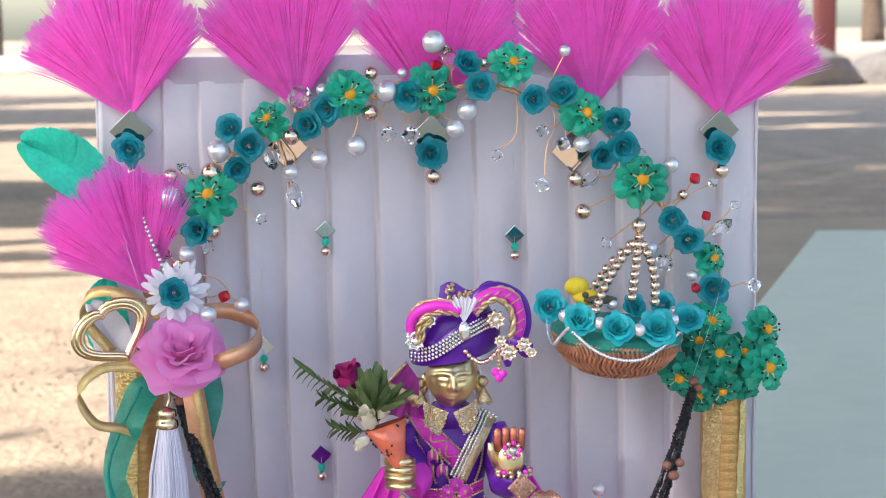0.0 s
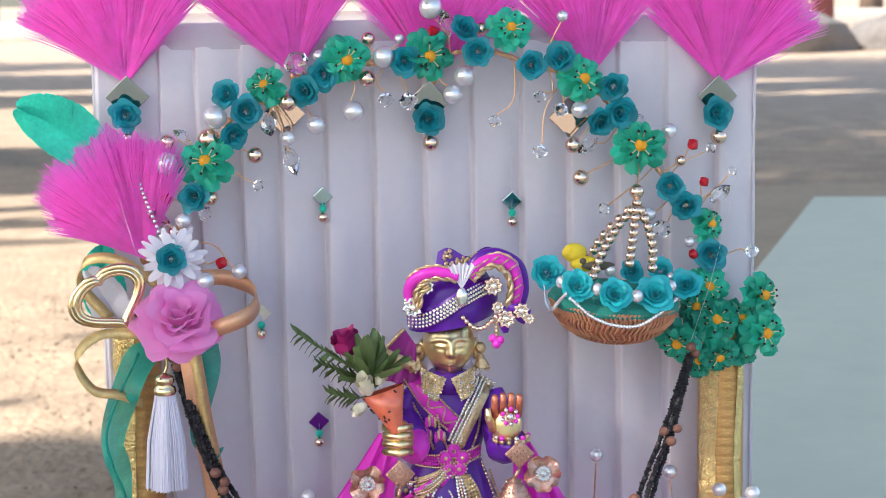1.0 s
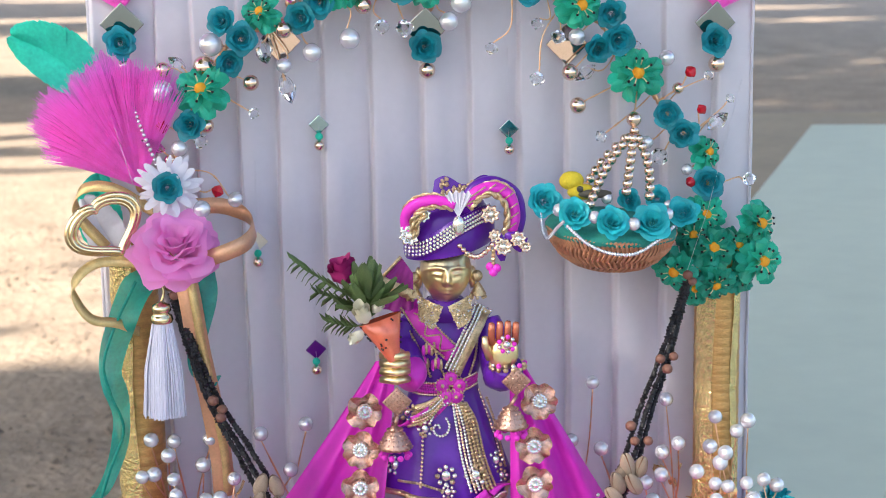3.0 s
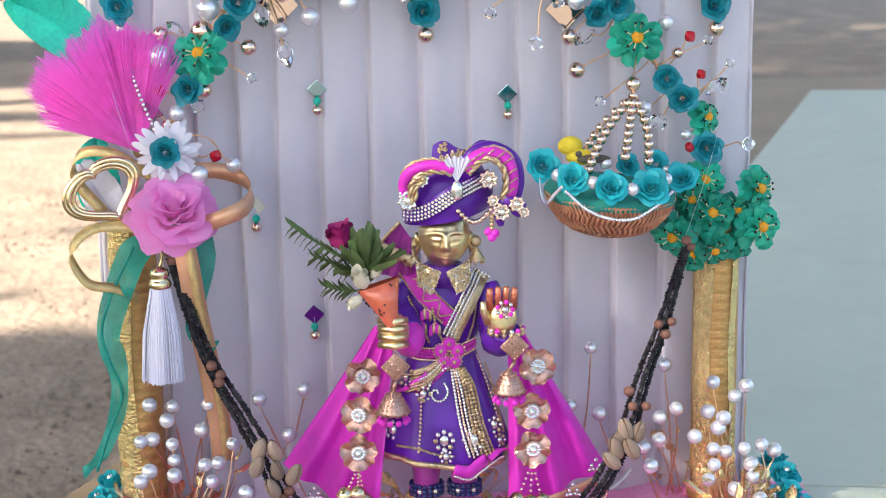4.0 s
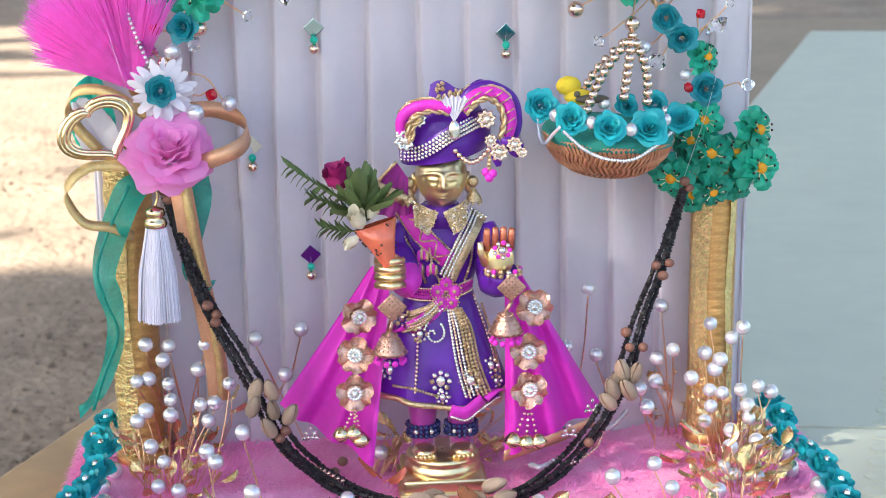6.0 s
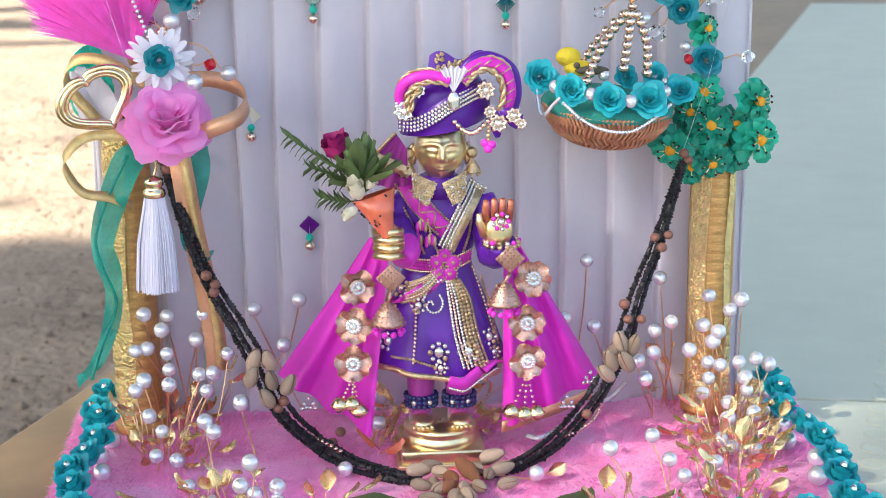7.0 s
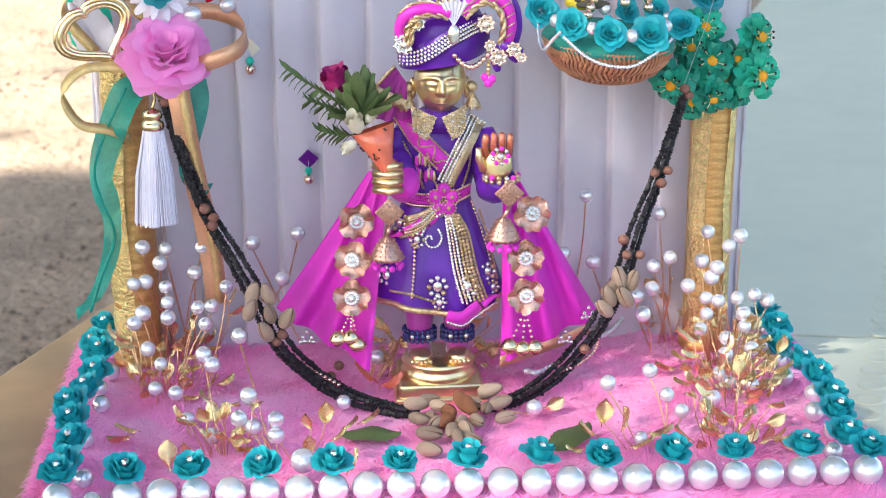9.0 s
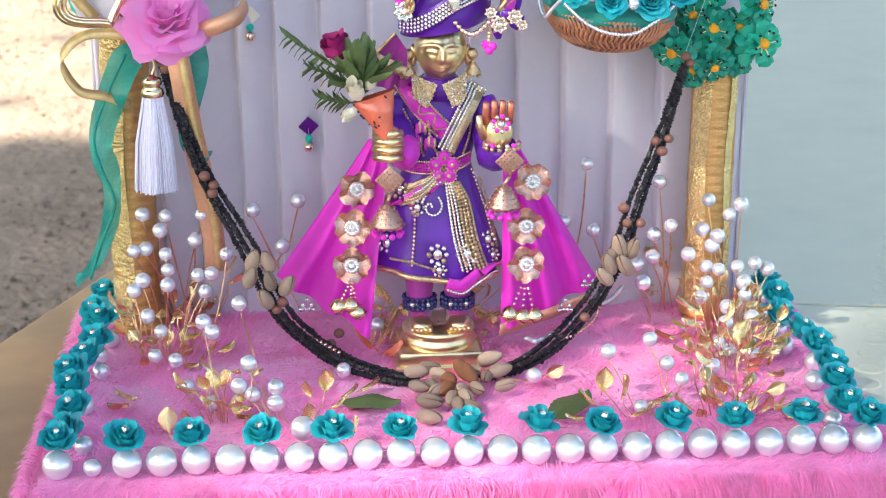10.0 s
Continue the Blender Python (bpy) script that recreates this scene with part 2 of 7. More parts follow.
def part(name, data, parent, label="", m=None, kind=""):
    """Links a mesh as one part under a thing or under a part."""
    ob = new(name, data)
    ob.parent = parent
    if m is not None:
        ob.matrix_basis = m
    return tagged(ob, label=label, kind=kind)


def thing(name, label, category, group="", at=(0, 0, 0), data=None, kind=""):
    ob = new(name, data)
    ob.location = at
    if data is None:
        ob.empty_display_size = 0.01
    return tagged(ob, label, category, group, kind)


def put(kit, parent, m):
    """Places a prepared part with its sub-parts under a thing."""
    name, data, label, subs = kit
    ob = part(name, data, parent, label, m)
    for s in subs:
        part(s[0], s[1], ob, s[2])
    return ob


def facing(at, towards=(0, -1, 0.1), spin=0.0, size=1.0):
    """A pose whose z looks along towards."""
    q = Vector(towards).to_track_quat("Z", "Y").to_matrix().to_4x4()
    return Matrix.Translation(at) @ q @ Matrix.Rotation(spin, 4, 'Z') @ Matrix.Scale(size, 4)


def smooth_path(pts, n=8):
    """Catmull-Rom through the points."""
    p = [Vector(q) for q in pts]
    p = [p[0] * 2 - p[1]] + p + [p[-1] * 2 - p[-2]]
    out = []
    for i in range(1, len(p) - 2):
        for k in range(n):
            t = k / n
            a, b, c, d = p[i - 1], p[i], p[i + 1], p[i + 2]
            out.append(0.5 * (2 * b + (c - a) * t + (2 * a - 5 * b + 4 * c - d) * t * t + (3 * b - a - 3 * c + d) * t ** 3))
    return out + [p[-2]]


def twisted(form, pts, r=0.0005, turns=260, slot=0, n=5):
    """Two strands of wire twisted along a path."""
    path = smooth_path(pts, 10)
    for ph in (0, math.pi):
        line, s = [], 0
        for i, p in enumerate(path):
            if i:
                s += (p - path[i - 1]).length
            t = (path[min(i + 1, len(path) - 1)] - path[max(i - 1, 0)]).normalized()
            a = t.orthogonal().normalized()
            b = t.cross(a)
            line.append(p + r * 0.8 * (math.cos(turns * 6 * s + ph) * a + math.sin(turns * 6 * s + ph) * b))
        form.tube(line, r, slot, n)
    return form


rnd = random.Random(7)


def jit(a):
    return rnd.uniform(-a, a)


# ---- kits of small parts ----
TIGHT = ((1, 330, 0.05, 0.02, 0.86), (2, 220, 0.07, 0.03, 0.78), (3, 175, 0.17, 0.08, 0.76), (4, 145, 0.29, 0.16, 0.70), (5, 112, 0.40, 0.30, 0.70), (6, 96, 0.50, 0.46, 0.52))


def rose_forms(seed, rings=TIGHT, point=0.32, sharp=3.0, ruffle=0.05):
    """Rolled petals: shells round the middle that flare and roll outwards. Each ring: petals, span, radius, flare, height."""
    rr = random.Random(seed)
    out = []
    for k, (n, span, r0, flare, h) in enumerate(rings):
        for i in range(n):
            a0 = 2 * math.pi * (i + 0.37 * k + rr.uniform(-0.12, 0.12)) / n
            sp, hh, fl, ph = radians(span) * rr.uniform(0.9, 1.1), h * rr.uniform(0.88, 1.1), flare * rr.uniform(0.8, 1.25), rr.uniform(0, 6)

            def fn(u, v, a0=a0, sp=sp, hh=hh, fl=fl, ph=ph, r0=r0, k=k):
                x = 2 * u - 1
                vv = v * (1 - point * abs(x) ** sharp)
                a = a0 + x * sp / 2 * (0.5 + 0.5 * min(1, v * 1.8))
                r = r0 * (0.45 + 0.55 * min(1, v * 2.2)) + fl * vv ** 2.2 + 0.06 * u + ruffle * math.sin(5 * x + ph) * v + 0.15 * max(0, vv - 0.74) / 0.26 * (0.4 + fl)
                roll = 0.16 * max(0, vv - 0.74) / 0.26 * (0.3 + fl)
                return Vector((r * math.cos(a), r * math.sin(a), -0.15 - 0.03 * k + hh * vv - roll + ruffle * 0.8 * math.sin(4 * x + 2 * ph) * v))
            out.append((k, Form().grid(fn, 8, 9)))
    return out


def join_forms(forms):
    f = Form()
    for q in forms:
        f.add(q.v, q.f)
    return f


def rose_mesh(name, material, seed, rings=TIGHT, **kw):
    return join_forms([q for _, q in rose_forms(seed, rings, **kw)]).mesh(name, material)


def rose_heart(seed, tall=1.0):
    """The rolled strip of paper in a rose's middle."""
    rr = random.Random(seed)
    ph, turns = rr.uniform(0, 6), rr.uniform(2.1, 2.5)

    def fn(u, v):
        a = 2 * math.pi * turns * u + ph
        roll = max(0, v - 0.72) / 0.28
        r = (0.02 + 0.36 * u) * (0.72 + 0.28 * v) * (1 + 0.10 * math.cos(3 * a + 1.5 * u)) + (0.03 + 0.08 * u) * roll
        return Vector((r * math.cos(a), r * math.sin(a), -0.15 + tall * v * (0.84 - 0.18 * u + 0.05 * math.sin(3 * a + ph)) - 0.035 * roll ** 2))
    return Form().grid(fn, 72, 9)


def rose_kit(material, seed, extra=(), rings=TIGHT[4:], tall=1.0):
    """A rose rolled from a strip, with loose outer petals that are parts of their own."""
    core = rose_heart(seed, tall).mesh("rose_heart", material)
    return ("paper_rose", core, "", [("petal", q.mesh("petal", material), "") for k, q in rose_forms(seed, rings, 0.30, 2.6, 0.06)] + list(extra))


OPEN = ((4, 140, 0.30, 0.14, 0.74), (5, 114, 0.41, 0.26, 0.70), (6, 98, 0.50, 0.40, 0.52))
UPRIGHT = ((4, 135, 0.34, 0.10, 1.25), (5, 115, 0.42, 0.24, 1.05), (6, 98, 0.48, 0.44, 0.70))


def flower_kit(material, seed, subs, n=6):
    """A paper flower of three rings of cupped petals, the outer ring as parts."""
    rr = random.Random(seed)
    inner, outer = Form(), []
    for k, (tilt, ln, wd) in enumerate(((22, 0.55, 0.50), (46, 0.80, 0.66), (70, 1.0, 0.80))):
        for i in range(n):
            a = 2 * math.pi * (i + 0.5 * k + rr.uniform(-0.16, 0.16)) / n
            m = Matrix.Rotation(a, 4, 'Z') @ Matrix.Translation((0, 0.05, -0.10 * k)) @ Matrix.Rotation(-radians(tilt + rr.uniform(-15, 15)), 4, 'X')
            L, Wd, cup, ph = ln * rr.uniform(0.88, 1.12), wd * rr.uniform(0.9, 1.1), rr.uniform(0.4, 0.95), rr.uniform(0, 6)

            def fn(u, v, L=L, Wd=Wd, cup=cup, ph=ph):
                x = 2 * u - 1
                w = Wd / 2 * (0.22 + 0.78 * math.sin(math.pi * min(1, 0.06 + 0.62 * v)) ** 0.9)
                zz = L * v * (1 - 0.26 * abs(x) ** 2.2 * v - 0.07 * math.exp(-(x / 0.22) ** 2) * v)
                return Vector((x * w, cup * (x * x) * 0.42 * v + 0.20 * v ** 3 - 0.05 * math.exp(-(x / 0.18) ** 2) * v + 0.035 * math.sin(6 * x + ph) * v * v, zz))
            if k < 2:
                inner.grid(fn, 8, 6, m=m)
            else:
                outer.append(Form().grid(fn, 8, 6, m=m))
    return ("paper_flower", inner.mesh("inner_petals", material), "", [("petal", q.mesh("petal", material), "") for q in outer] + subs)


def stamen_mesh():
    f = Form()
    rr = random.Random(3)
    for i in range(7):
        a = 2 * math.pi * i / 7 + rr.uniform(-0.35, 0.35)
        e = Vector((0.52 * math.cos(a), 0.52 * math.sin(a), 0.42 + rr.uniform(-0.08, 0.1)))
        f.tube([(0.1 * math.cos(a), 0.1 * math.sin(a), 0.05), e * 0.55 + Vector((0, 0, 0.1)), e], 0.024, 0, 4)
        f.ball(e, 0.06, 1, 6, 4)
    return f.mesh("stamens", [CREAM, BLACK])


UNIT_BALL = {}


def ball_mesh(material, nu=20, nv=12):
    key = (material.name, nu)
    if key not in UNIT_BALL:
        UNIT_BALL[key] = Form().ball((0, 0, 0), 1.0, 0, nu, nv).mesh("ball", material)
    return UNIT_BALL[key]


def gem_mesh(name, material, long=1.0):
    f = Form()
    f.lathe([(0.02, -long), (0.6, -0.62 * long), (1.0, -0.1 * long), (1.0, 0.1 * long), (0.55, 0.7 * long), (0.02, long)], n=8)
    return f.mesh(name, material, smooth=False)


GEM = gem_mesh("crystal", CRYSTAL)
DROP = gem_mesh("crystal_drop", CRYSTAL, 1.9)
REDGEM = gem_mesh("red_crystal", RED)
STAMENS = stamen_mesh()
PIP = Form().ball((0, 0, 0.24), (0.24, 0.24, 0.21), 0, 12, 8).mesh("pip", YELLOW)
PLAIN_ROSES = [rose_kit(TEAL, q, (), OPEN) for q in (1, 2, 3, 9)]
AQUA_ROSES = [rose_kit(AQUA, q, (), OPEN) for q in (4, 5, 10)]
GLINT = Form().lathe([(0.01, 1.02), (0.12, 0.99), (0.21, 0.86), (0.1, 0.66)], n=8).mesh("rhinestone", SILVERB, smooth=False)
EDGE_ROSES = [rose_kit(AQUA, q, [("rhinestone", GLINT, "small clear rhinestone")], UPRIGHT, 1.35) for q in (6, 7, 8)]
BLOOM = [("stamen_ring", STAMENS, "cream stamens with black tips"), ("pip", PIP, "orange-yellow pip")]
GREEN_FLOWERS = [flower_kit(GREEN, q, BLOOM) for q in (1, 2, 3)]
DARK_FLOWERS = [flower_kit(DKGREEN, q, BLOOM) for q in (4, 5)]


def sphere(name, material, parent, at, r, label=""):
    return part(name, ball_mesh(material), parent, label, Matrix.Translation(at) @ Matrix.Scale(r, 4))


# ---- ground, platform and distance ----
ground = thing("ground", "dry brown dirt ground with patches of sun", "ground", kind="structure",
               data=Form().grid(lambda u, v: Vector((-300 + 600 * u, -300 + 600 * v, -0.5)), 40, 40).mesh("ground", DIRT))
U, V = Vector((0.37, 0.929, 0)), Vector((0.985, -0.17, 0))
CORNER = Vector((0.83, 3.22, 0))


def slab(name, a0, a1, b0, b1, z0, z1, material, label, category, parent=None, bevel=0.004):
    """A flat block from the platform's far corner: a along V, b back along -U."""
    m = Matrix(((V.x, -U.x, 0, CORNER.x), (V.y, -U.y, 0, CORNER.y), (0, 0, 1, 0), (0, 0, 0, 1)))
    me = Form().box((a0, b0, z0), (a1, b1, z1), m=m, bevel=bevel).mesh(name, material, smooth=False)
    me.flip_normals()
    return part(name, me, parent, label) if parent else thing(name, label, category, kind="structure", data=me)


platform = slab("platform", 0, 5.0, 0, 6.0, -0.5, -0.024, TAN, "tan painted platform with a raised edge", "platform")
for b0, b1 in ((0.286, 3.013), (3.018, 5.8)):
    slab("vinyl_sheet", 0.338, 4.8, b0, b1, -0.024, -0.0205, MATGREEN, "pale grey-green studded vinyl sheet", "", platform, 0.001)
studs = Form()
for i in range(46):
    for j in range(60):
        p = Vector((0.20, -0.10, 0)) + V * (0.034 * i) + U * (0.030 * j + 0.015 * (i % 2))
        if p.x > 0.285 and p.x < 1.2:
            studs.lathe([(0.0115, 0.0), (0.0105, 0.0009), (0.0088, 0.0009), (0.0075, 0.0003), (0.001, 0.0003)], 0, 10, Matrix.Translation((p.x, p.y, -0.0206)))
part("stud_pattern", studs.mesh("stud_pattern", MATGREEN), platform, "raised round studs of the vinyl", kind="stuff")


def gravel(count, x0, x1, y0, y1, seed):
    """Small stones strewn over the dirt, thinning out unevenly."""
    rr = random.Random(seed)
    f = Form()
    for _ in range(count):
        x, y = rr.uniform(x0, x1), rr.uniform(y0, y1)
        if noise.noise(Vector((x * 1.7, y * 1.7, 9))) < rr.uniform(-0.5, 0.25):
            continue
        q = 0.0022 / rr.uniform(0.12, 1.0) ** 0.8
        k = len(f.v)
        z = -0.5 + q * 0.25
        a = rr.uniform(0, 6.28)
        f.v += [(x + q * rr.uniform(0.7, 1.3) * math.cos(a + j * 1.571), y + q * rr.uniform(0.7, 1.3) * math.sin(a + j * 1.571), z) for j in range(4)]
        f.v += [(x + q * rr.uniform(-0.3, 0.3), y + q * rr.uniform(-0.3, 0.3), z + q * rr.uniform(0.5, 0.9)), (x, y, z - q * 0.6)]
        f.f += [(k + j, k + (j + 1) % 4, k + 4) for j in range(4)] + [(k + (j + 1) % 4, k + j, k + 5) for j in range(4)]
        f.m += [0] * 8
    return thing("gravel", "loose small stones scattered over the brown dirt", "gravel", data=f.mesh("gravel", GRIT, False), kind="stuff")


gravel(14000, -2.2, -0.15, 1.2, 4.6, 31)

# ---- display base with plush cover, pearls and paper roses ----
base = thing("display_base", "plush pink fur covered board edged with pearls and teal paper roses", "display base")
part("board", Form().box((-0.262, -0.012, -0.02), (0.262, 0.318, -0.004), bevel=0.004).mesh("board", BOARD), base, "plywood board")


def plush(u, v):
    x, y = -0.272 + 0.544 * u, -0.022 + 0.34 * v
    e = min(u, 1 - u, v * 0.6, (1 - v) * 0.6) * 0.544
    drop = -0.014 * max(0, 1 - e / 0.012) ** 2
    return Vector((x, y, -0.001 + drop + 0.0025 * noise.noise(Vector((x * 28, y * 28, 0)))))


part("fur_cover", Form().grid(plush, 110, 70).mesh("fur_cover", FURBASE), base, "pink plush cover")


def fur(name, count, region, lean, length, width, seed):
    """Many short tapering hairs."""
    rr = random.Random(seed)
    f = Form()
    for _ in range(count):
        p, d = region(rr)
        p, d = Vector(p), Vector(d)
        d = (d + Vector((rr.gauss(0, lean), rr.gauss(0, lean), rr.gauss(0, lean)))).normalized()
        ln = length * rr.uniform(0.55, 1.25)
        s = Vector((rr.gauss(0, 1), rr.gauss(0, 1), rr.gauss(0, 0.4))).cross(d).normalized() * width
        q = p + d * ln * 0.55
        e = p + d * ln + Vector((0, 0, -ln * 0.30))
        k = len(f.v)
        f.v += [tuple(p - s), tuple(p + s), tuple(q + s * 0.8), tuple(q - s * 0.8), tuple(e)]
        f.f += [(k, k + 1, k + 2, k + 3), (k + 3, k + 2, k + 4)]
        f.m += [0, 0]
    return part(name, f.mesh(name, FUR), base, "fine pink fur pile", kind="stuff")


def top_region(rr):
    x, y = rr.uniform(-0.272, 0.272), rr.uniform(-0.02, 0.30)
    a = 6.3 * noise.noise(Vector((x * 14, y * 14, 3)))
    return (x, y, -0.002), (0.9 * math.cos(a), 0.9 * math.sin(a) - 0.5, 0.75)


def front_region(rr):
    x = rr.uniform(-0.274, 0.274)
    z = rr.uniform(-0.022, 0.0)
    a = noise.noise(Vector((x * 60, 0, 5)))
    return (x, -0.021 - 0.004 * rr.random(), z), (0.9 * a, -0.8, -0.75 + 0.5 * rr.random())


def side_region(rr):
    sx = rr.choice((-1, 1))
    return (sx * 0.268, rr.uniform(-0.02, 0.30), rr.uniform(-0.014, 0.0)), (sx * 0.9, rr.uniform(-0.6, 0.2), rr.uniform(-0.5, 0.4))


fur("top_fur", 52000, top_region, 0.25, 0.009, 0.00028, 11)
fur("front_fur", 15000, front_region, 0.22, 0.021, 0.00030, 12)
fur("side_fur", 9000, side_region, 0.3, 0.011, 0.00030, 13)

# pearls along the front, with a rose on every other one, and both sides
for i in range(25):
    x = -0.25 + 0.5 * i / 24
    r = 0.0058 if i == 1 else rnd.uniform(0.0091, 0.0099)
    zz = 0.0078 if i != 1 else 0.0055
    sphere("pearl", PEARL, base, (x, jit(0.001), zz), r)
    if i % 2 == 0:
        put(EDGE_ROSES[(i // 2) % 3], base, facing((x + jit(0.002), 0.002 + jit(0.002), zz + 0.0135), (jit(0.3), -0.15 + jit(0.25), 1), rnd.uniform(0, 6), rnd.uniform(0.0112, 0.0126)))
for sx, far in ((-1, 0.272), (1, 0.262)):
    n = 10 if sx < 0 else 9
    for i in range(1, n):
        y = far * i / (n - 1)
        x = sx * (0.250 - 0.004 * math.sin(i * 1.3))
        sphere("pearl", PEARL, base, (x - sx * 0.008 * (i % 2), y, 0.0062), rnd.uniform(0.006, 0.0075))
        if i >= 1:
            put(EDGE_ROSES[i % 3], base, facing((x + jit(0.003), y, 0.0165 + jit(0.002)), (sx * 0.35 + jit(0.2), -0.3 + jit(0.2), 1), rnd.uniform(0, 6), rnd.uniform(0.0120, 0.0134)))

# ---- pleated backdrop ----
screen = thing("backdrop_screen", "white pleated satin backdrop screen standing on the board", "backdrop")
BX0, BX1, BZ1, BY = -0.2495, 0.2325, 0.4265, 0.285
EDGES = [-0.2495, -0.205, -0.178, -0.146, -0.119, -0.086, -0.051, -0.0125, 0.022, 0.059, 0.094, 0.130, 0.166, 0.205, 0.2325]


def pleat(x, z):
    """Depth of the knife pleats towards the viewer."""
    for a, b in zip(EDGES, EDGES[1:]):
        if a <= x <= b + 1e-6:
            t = (x - a) / (b - a)
            fall = 0.35 + 0.65 * min(1.0, (BZ1 - z) / 0.20)
            w = 0.0125 * fall * (1 - t) ** 0.8 * min(1.0, t * 16)
            return w + 0.0022 * fall * math.sin(math.pi * t) + 0.0022 * noise.noise(Vector((a * 70, z * 9, 1))) + 0.0012 * noise.noise(Vector((x * 60, z * 22, 4)))
    return 0.0


def cloth(u, v):
    x = BX0 + (BX1 - BX0) * u
    z = -0.002 + (BZ1 + 0.002) * v
    tuck = 0.0
    if u < 0.04:
        tuck = max(0, 0.12 - z) * 0.16 * (1 - u / 0.04)
    return Vector((x + tuck + 0.0015 * noise.noise(Vector((u * 30, z * 14, 2))), BY - pleat(x, z) - 0.004 * math.exp(-u * 60) - 0.003 * math.exp(-(1 - u) * 50), z))


part("satin_cloth", Form().grid(cloth, 420, 90).mesh("satin_cloth", SATIN), screen)
part("back_panel", Form().box((BX0 + 0.008, BY + 0.004, 0.0), (BX1 - 0.004, BY + 0.010, BZ1 + 0.015), bevel=0.002).mesh("back_panel", SATIN), screen, "stiff white backing panel")
part("top_hem", Form().grid(lambda u, v: Vector((BX0 + 0.05 + (BX1 - BX0 - 0.055) * u, BY - 0.0035 - 0.002 * math.sin(math.pi * v) - 0.001 * noise.noise(Vector((u * 40, v, 0))), BZ1 - 0.004 + 0.026 * v)), 120, 6).mesh("top_hem", SHEER), screen, "sheer organza top hem")
for sx, x in ((-1, BX0), (1, BX1)):
    part("side_hem", Form().tube([(x + sx * 0.0004 + (max(0, 0.12 - z) * 0.16 if sx < 0 else 0), BY - 0.005 + 0.001 * math.sin(z * 60), z) for z in [0.008 * i for i in range(53)]], 0.0013, n=6).mesh("side_hem", SATIN), screen, "rolled satin seam")


# ---- plume fans ----
def plume(name, at, a0, a1, length, label, seed, yaw=0.0, layers=3, count=330):
    """A fan of fine fibres from a tied base; angles from straight up, in degrees, to the right."""
    fan = thing(name, label, "plume", "pink plumes")
    rr = random.Random(seed)
    m = Matrix.Translation(at) @ Matrix.Rotation(yaw, 4, 'Z')
    phase = rr.uniform(0, 6)

    def reach(t):
        """Uneven outline of the fan, tuft by tuft."""
        return (1 - 0.20 * abs(2 * t - 1) ** 3) * (0.97 + 0.045 * math.sin(17 * t + phase) + 0.03 * math.sin(41 * t + 2 * phase))

    for k in range(layers):
        f = Form()
        for i in range(count):
            t = rr.random()
            t += 0.018 * math.sin(34 * t + phase + k)
            ang = radians(a0 + (a1 - a0) * t + rr.gauss(0, 1.0))
            ln = length * reach(t) * (rr.uniform(0.95, 1.01) if rr.random() < 0.7 else rr.uniform(0.5, 0.97))
            bow = 0.12 * (t - 0.5) + rr.gauss(0, 0.025)
            w = rr.uniform(0.00013, 0.00034)
            sw, dp = rr.random() - 0.5, 0.008 * math.sin(9 * t + k)
            pts = []
            for j in range(6):
                q = j / 5
                a = ang + bow * q * q
                pts.append(Vector((ln * q * math.sin(a), -0.002 * k + (0.012 * sw + dp) * q, ln * q * math.cos(a))))
            sd = Vector((math.cos(ang), 0.22 * math.sin(20 * t + k + 3 * sw), -math.sin(ang))).normalized()
            verts = []
            for j, p in enumerate(pts):
                ww = w * (0.6 + 0.7 * (j / 5)) * (1 if j < 5 else 0.2)
                verts += [m @ (p - sd * ww), m @ (p + sd * ww)]
            f.add(verts, [(2 * j, 2 * j + 1, 2 * j + 3, 2 * j + 2) for j in range(5)])
        part("fibre_layer", f.mesh("fibre_layer", MAGENTA), fan, kind="stuff")
    for k in range(2):
        def web(u, v, k=k):
            a = radians(a0 + 3 + (a1 - a0 - 6) * u) + 0.12 * (u - 0.5) * v * v
            ln = length * (0.84 + 0.12 * k) * reach(u) * (1 + 0.03 * math.sin(61 * u + 2 * k) + 0.02 * math.sin(149 * u + k))
            return Vector((ln * v * math.sin(a), 0.0035 * math.sin(40 * u + 2 * k) * v - 0.0025 * k + 0.003, ln * v * math.cos(a)))
        part("web", Form().grid(web, 140, 8, m=m).mesh("web", MAGENTA_THIN), fan, "sheer pink barbs lying side by side")
    part("tie", Form().ball(at, (0.004, 0.003, 0.005)).mesh("tie", WIRE), fan, "wire tie")
    return fan


FAN = "bright magenta plume fan fixed at the backdrop's top"
plume("feather_fan", (-0.2254, 0.275, 0.3997), -58, 40, 0.108, FAN, 21)
plume("feather_fan", (-0.1053, 0.277, 0.4022), -50, 32, 0.112, FAN, 22)
plume("feather_fan", (-0.0058, 0.279, 0.3985), -42, 46, 0.110, FAN, 23)
plume("feather_fan", (0.1114, 0.277, 0.4005), -44, 36, 0.110, FAN, 24)
plume("feather_fan", (0.2049, 0.275, 0.3914), -42, 62, 0.110, FAN, 25)
plume("feather_fan", (-0.2148, 0.245, 0.277), -66, 22, 0.097, "bright magenta plume fan tucked behind the white flower", 26, 0.1)


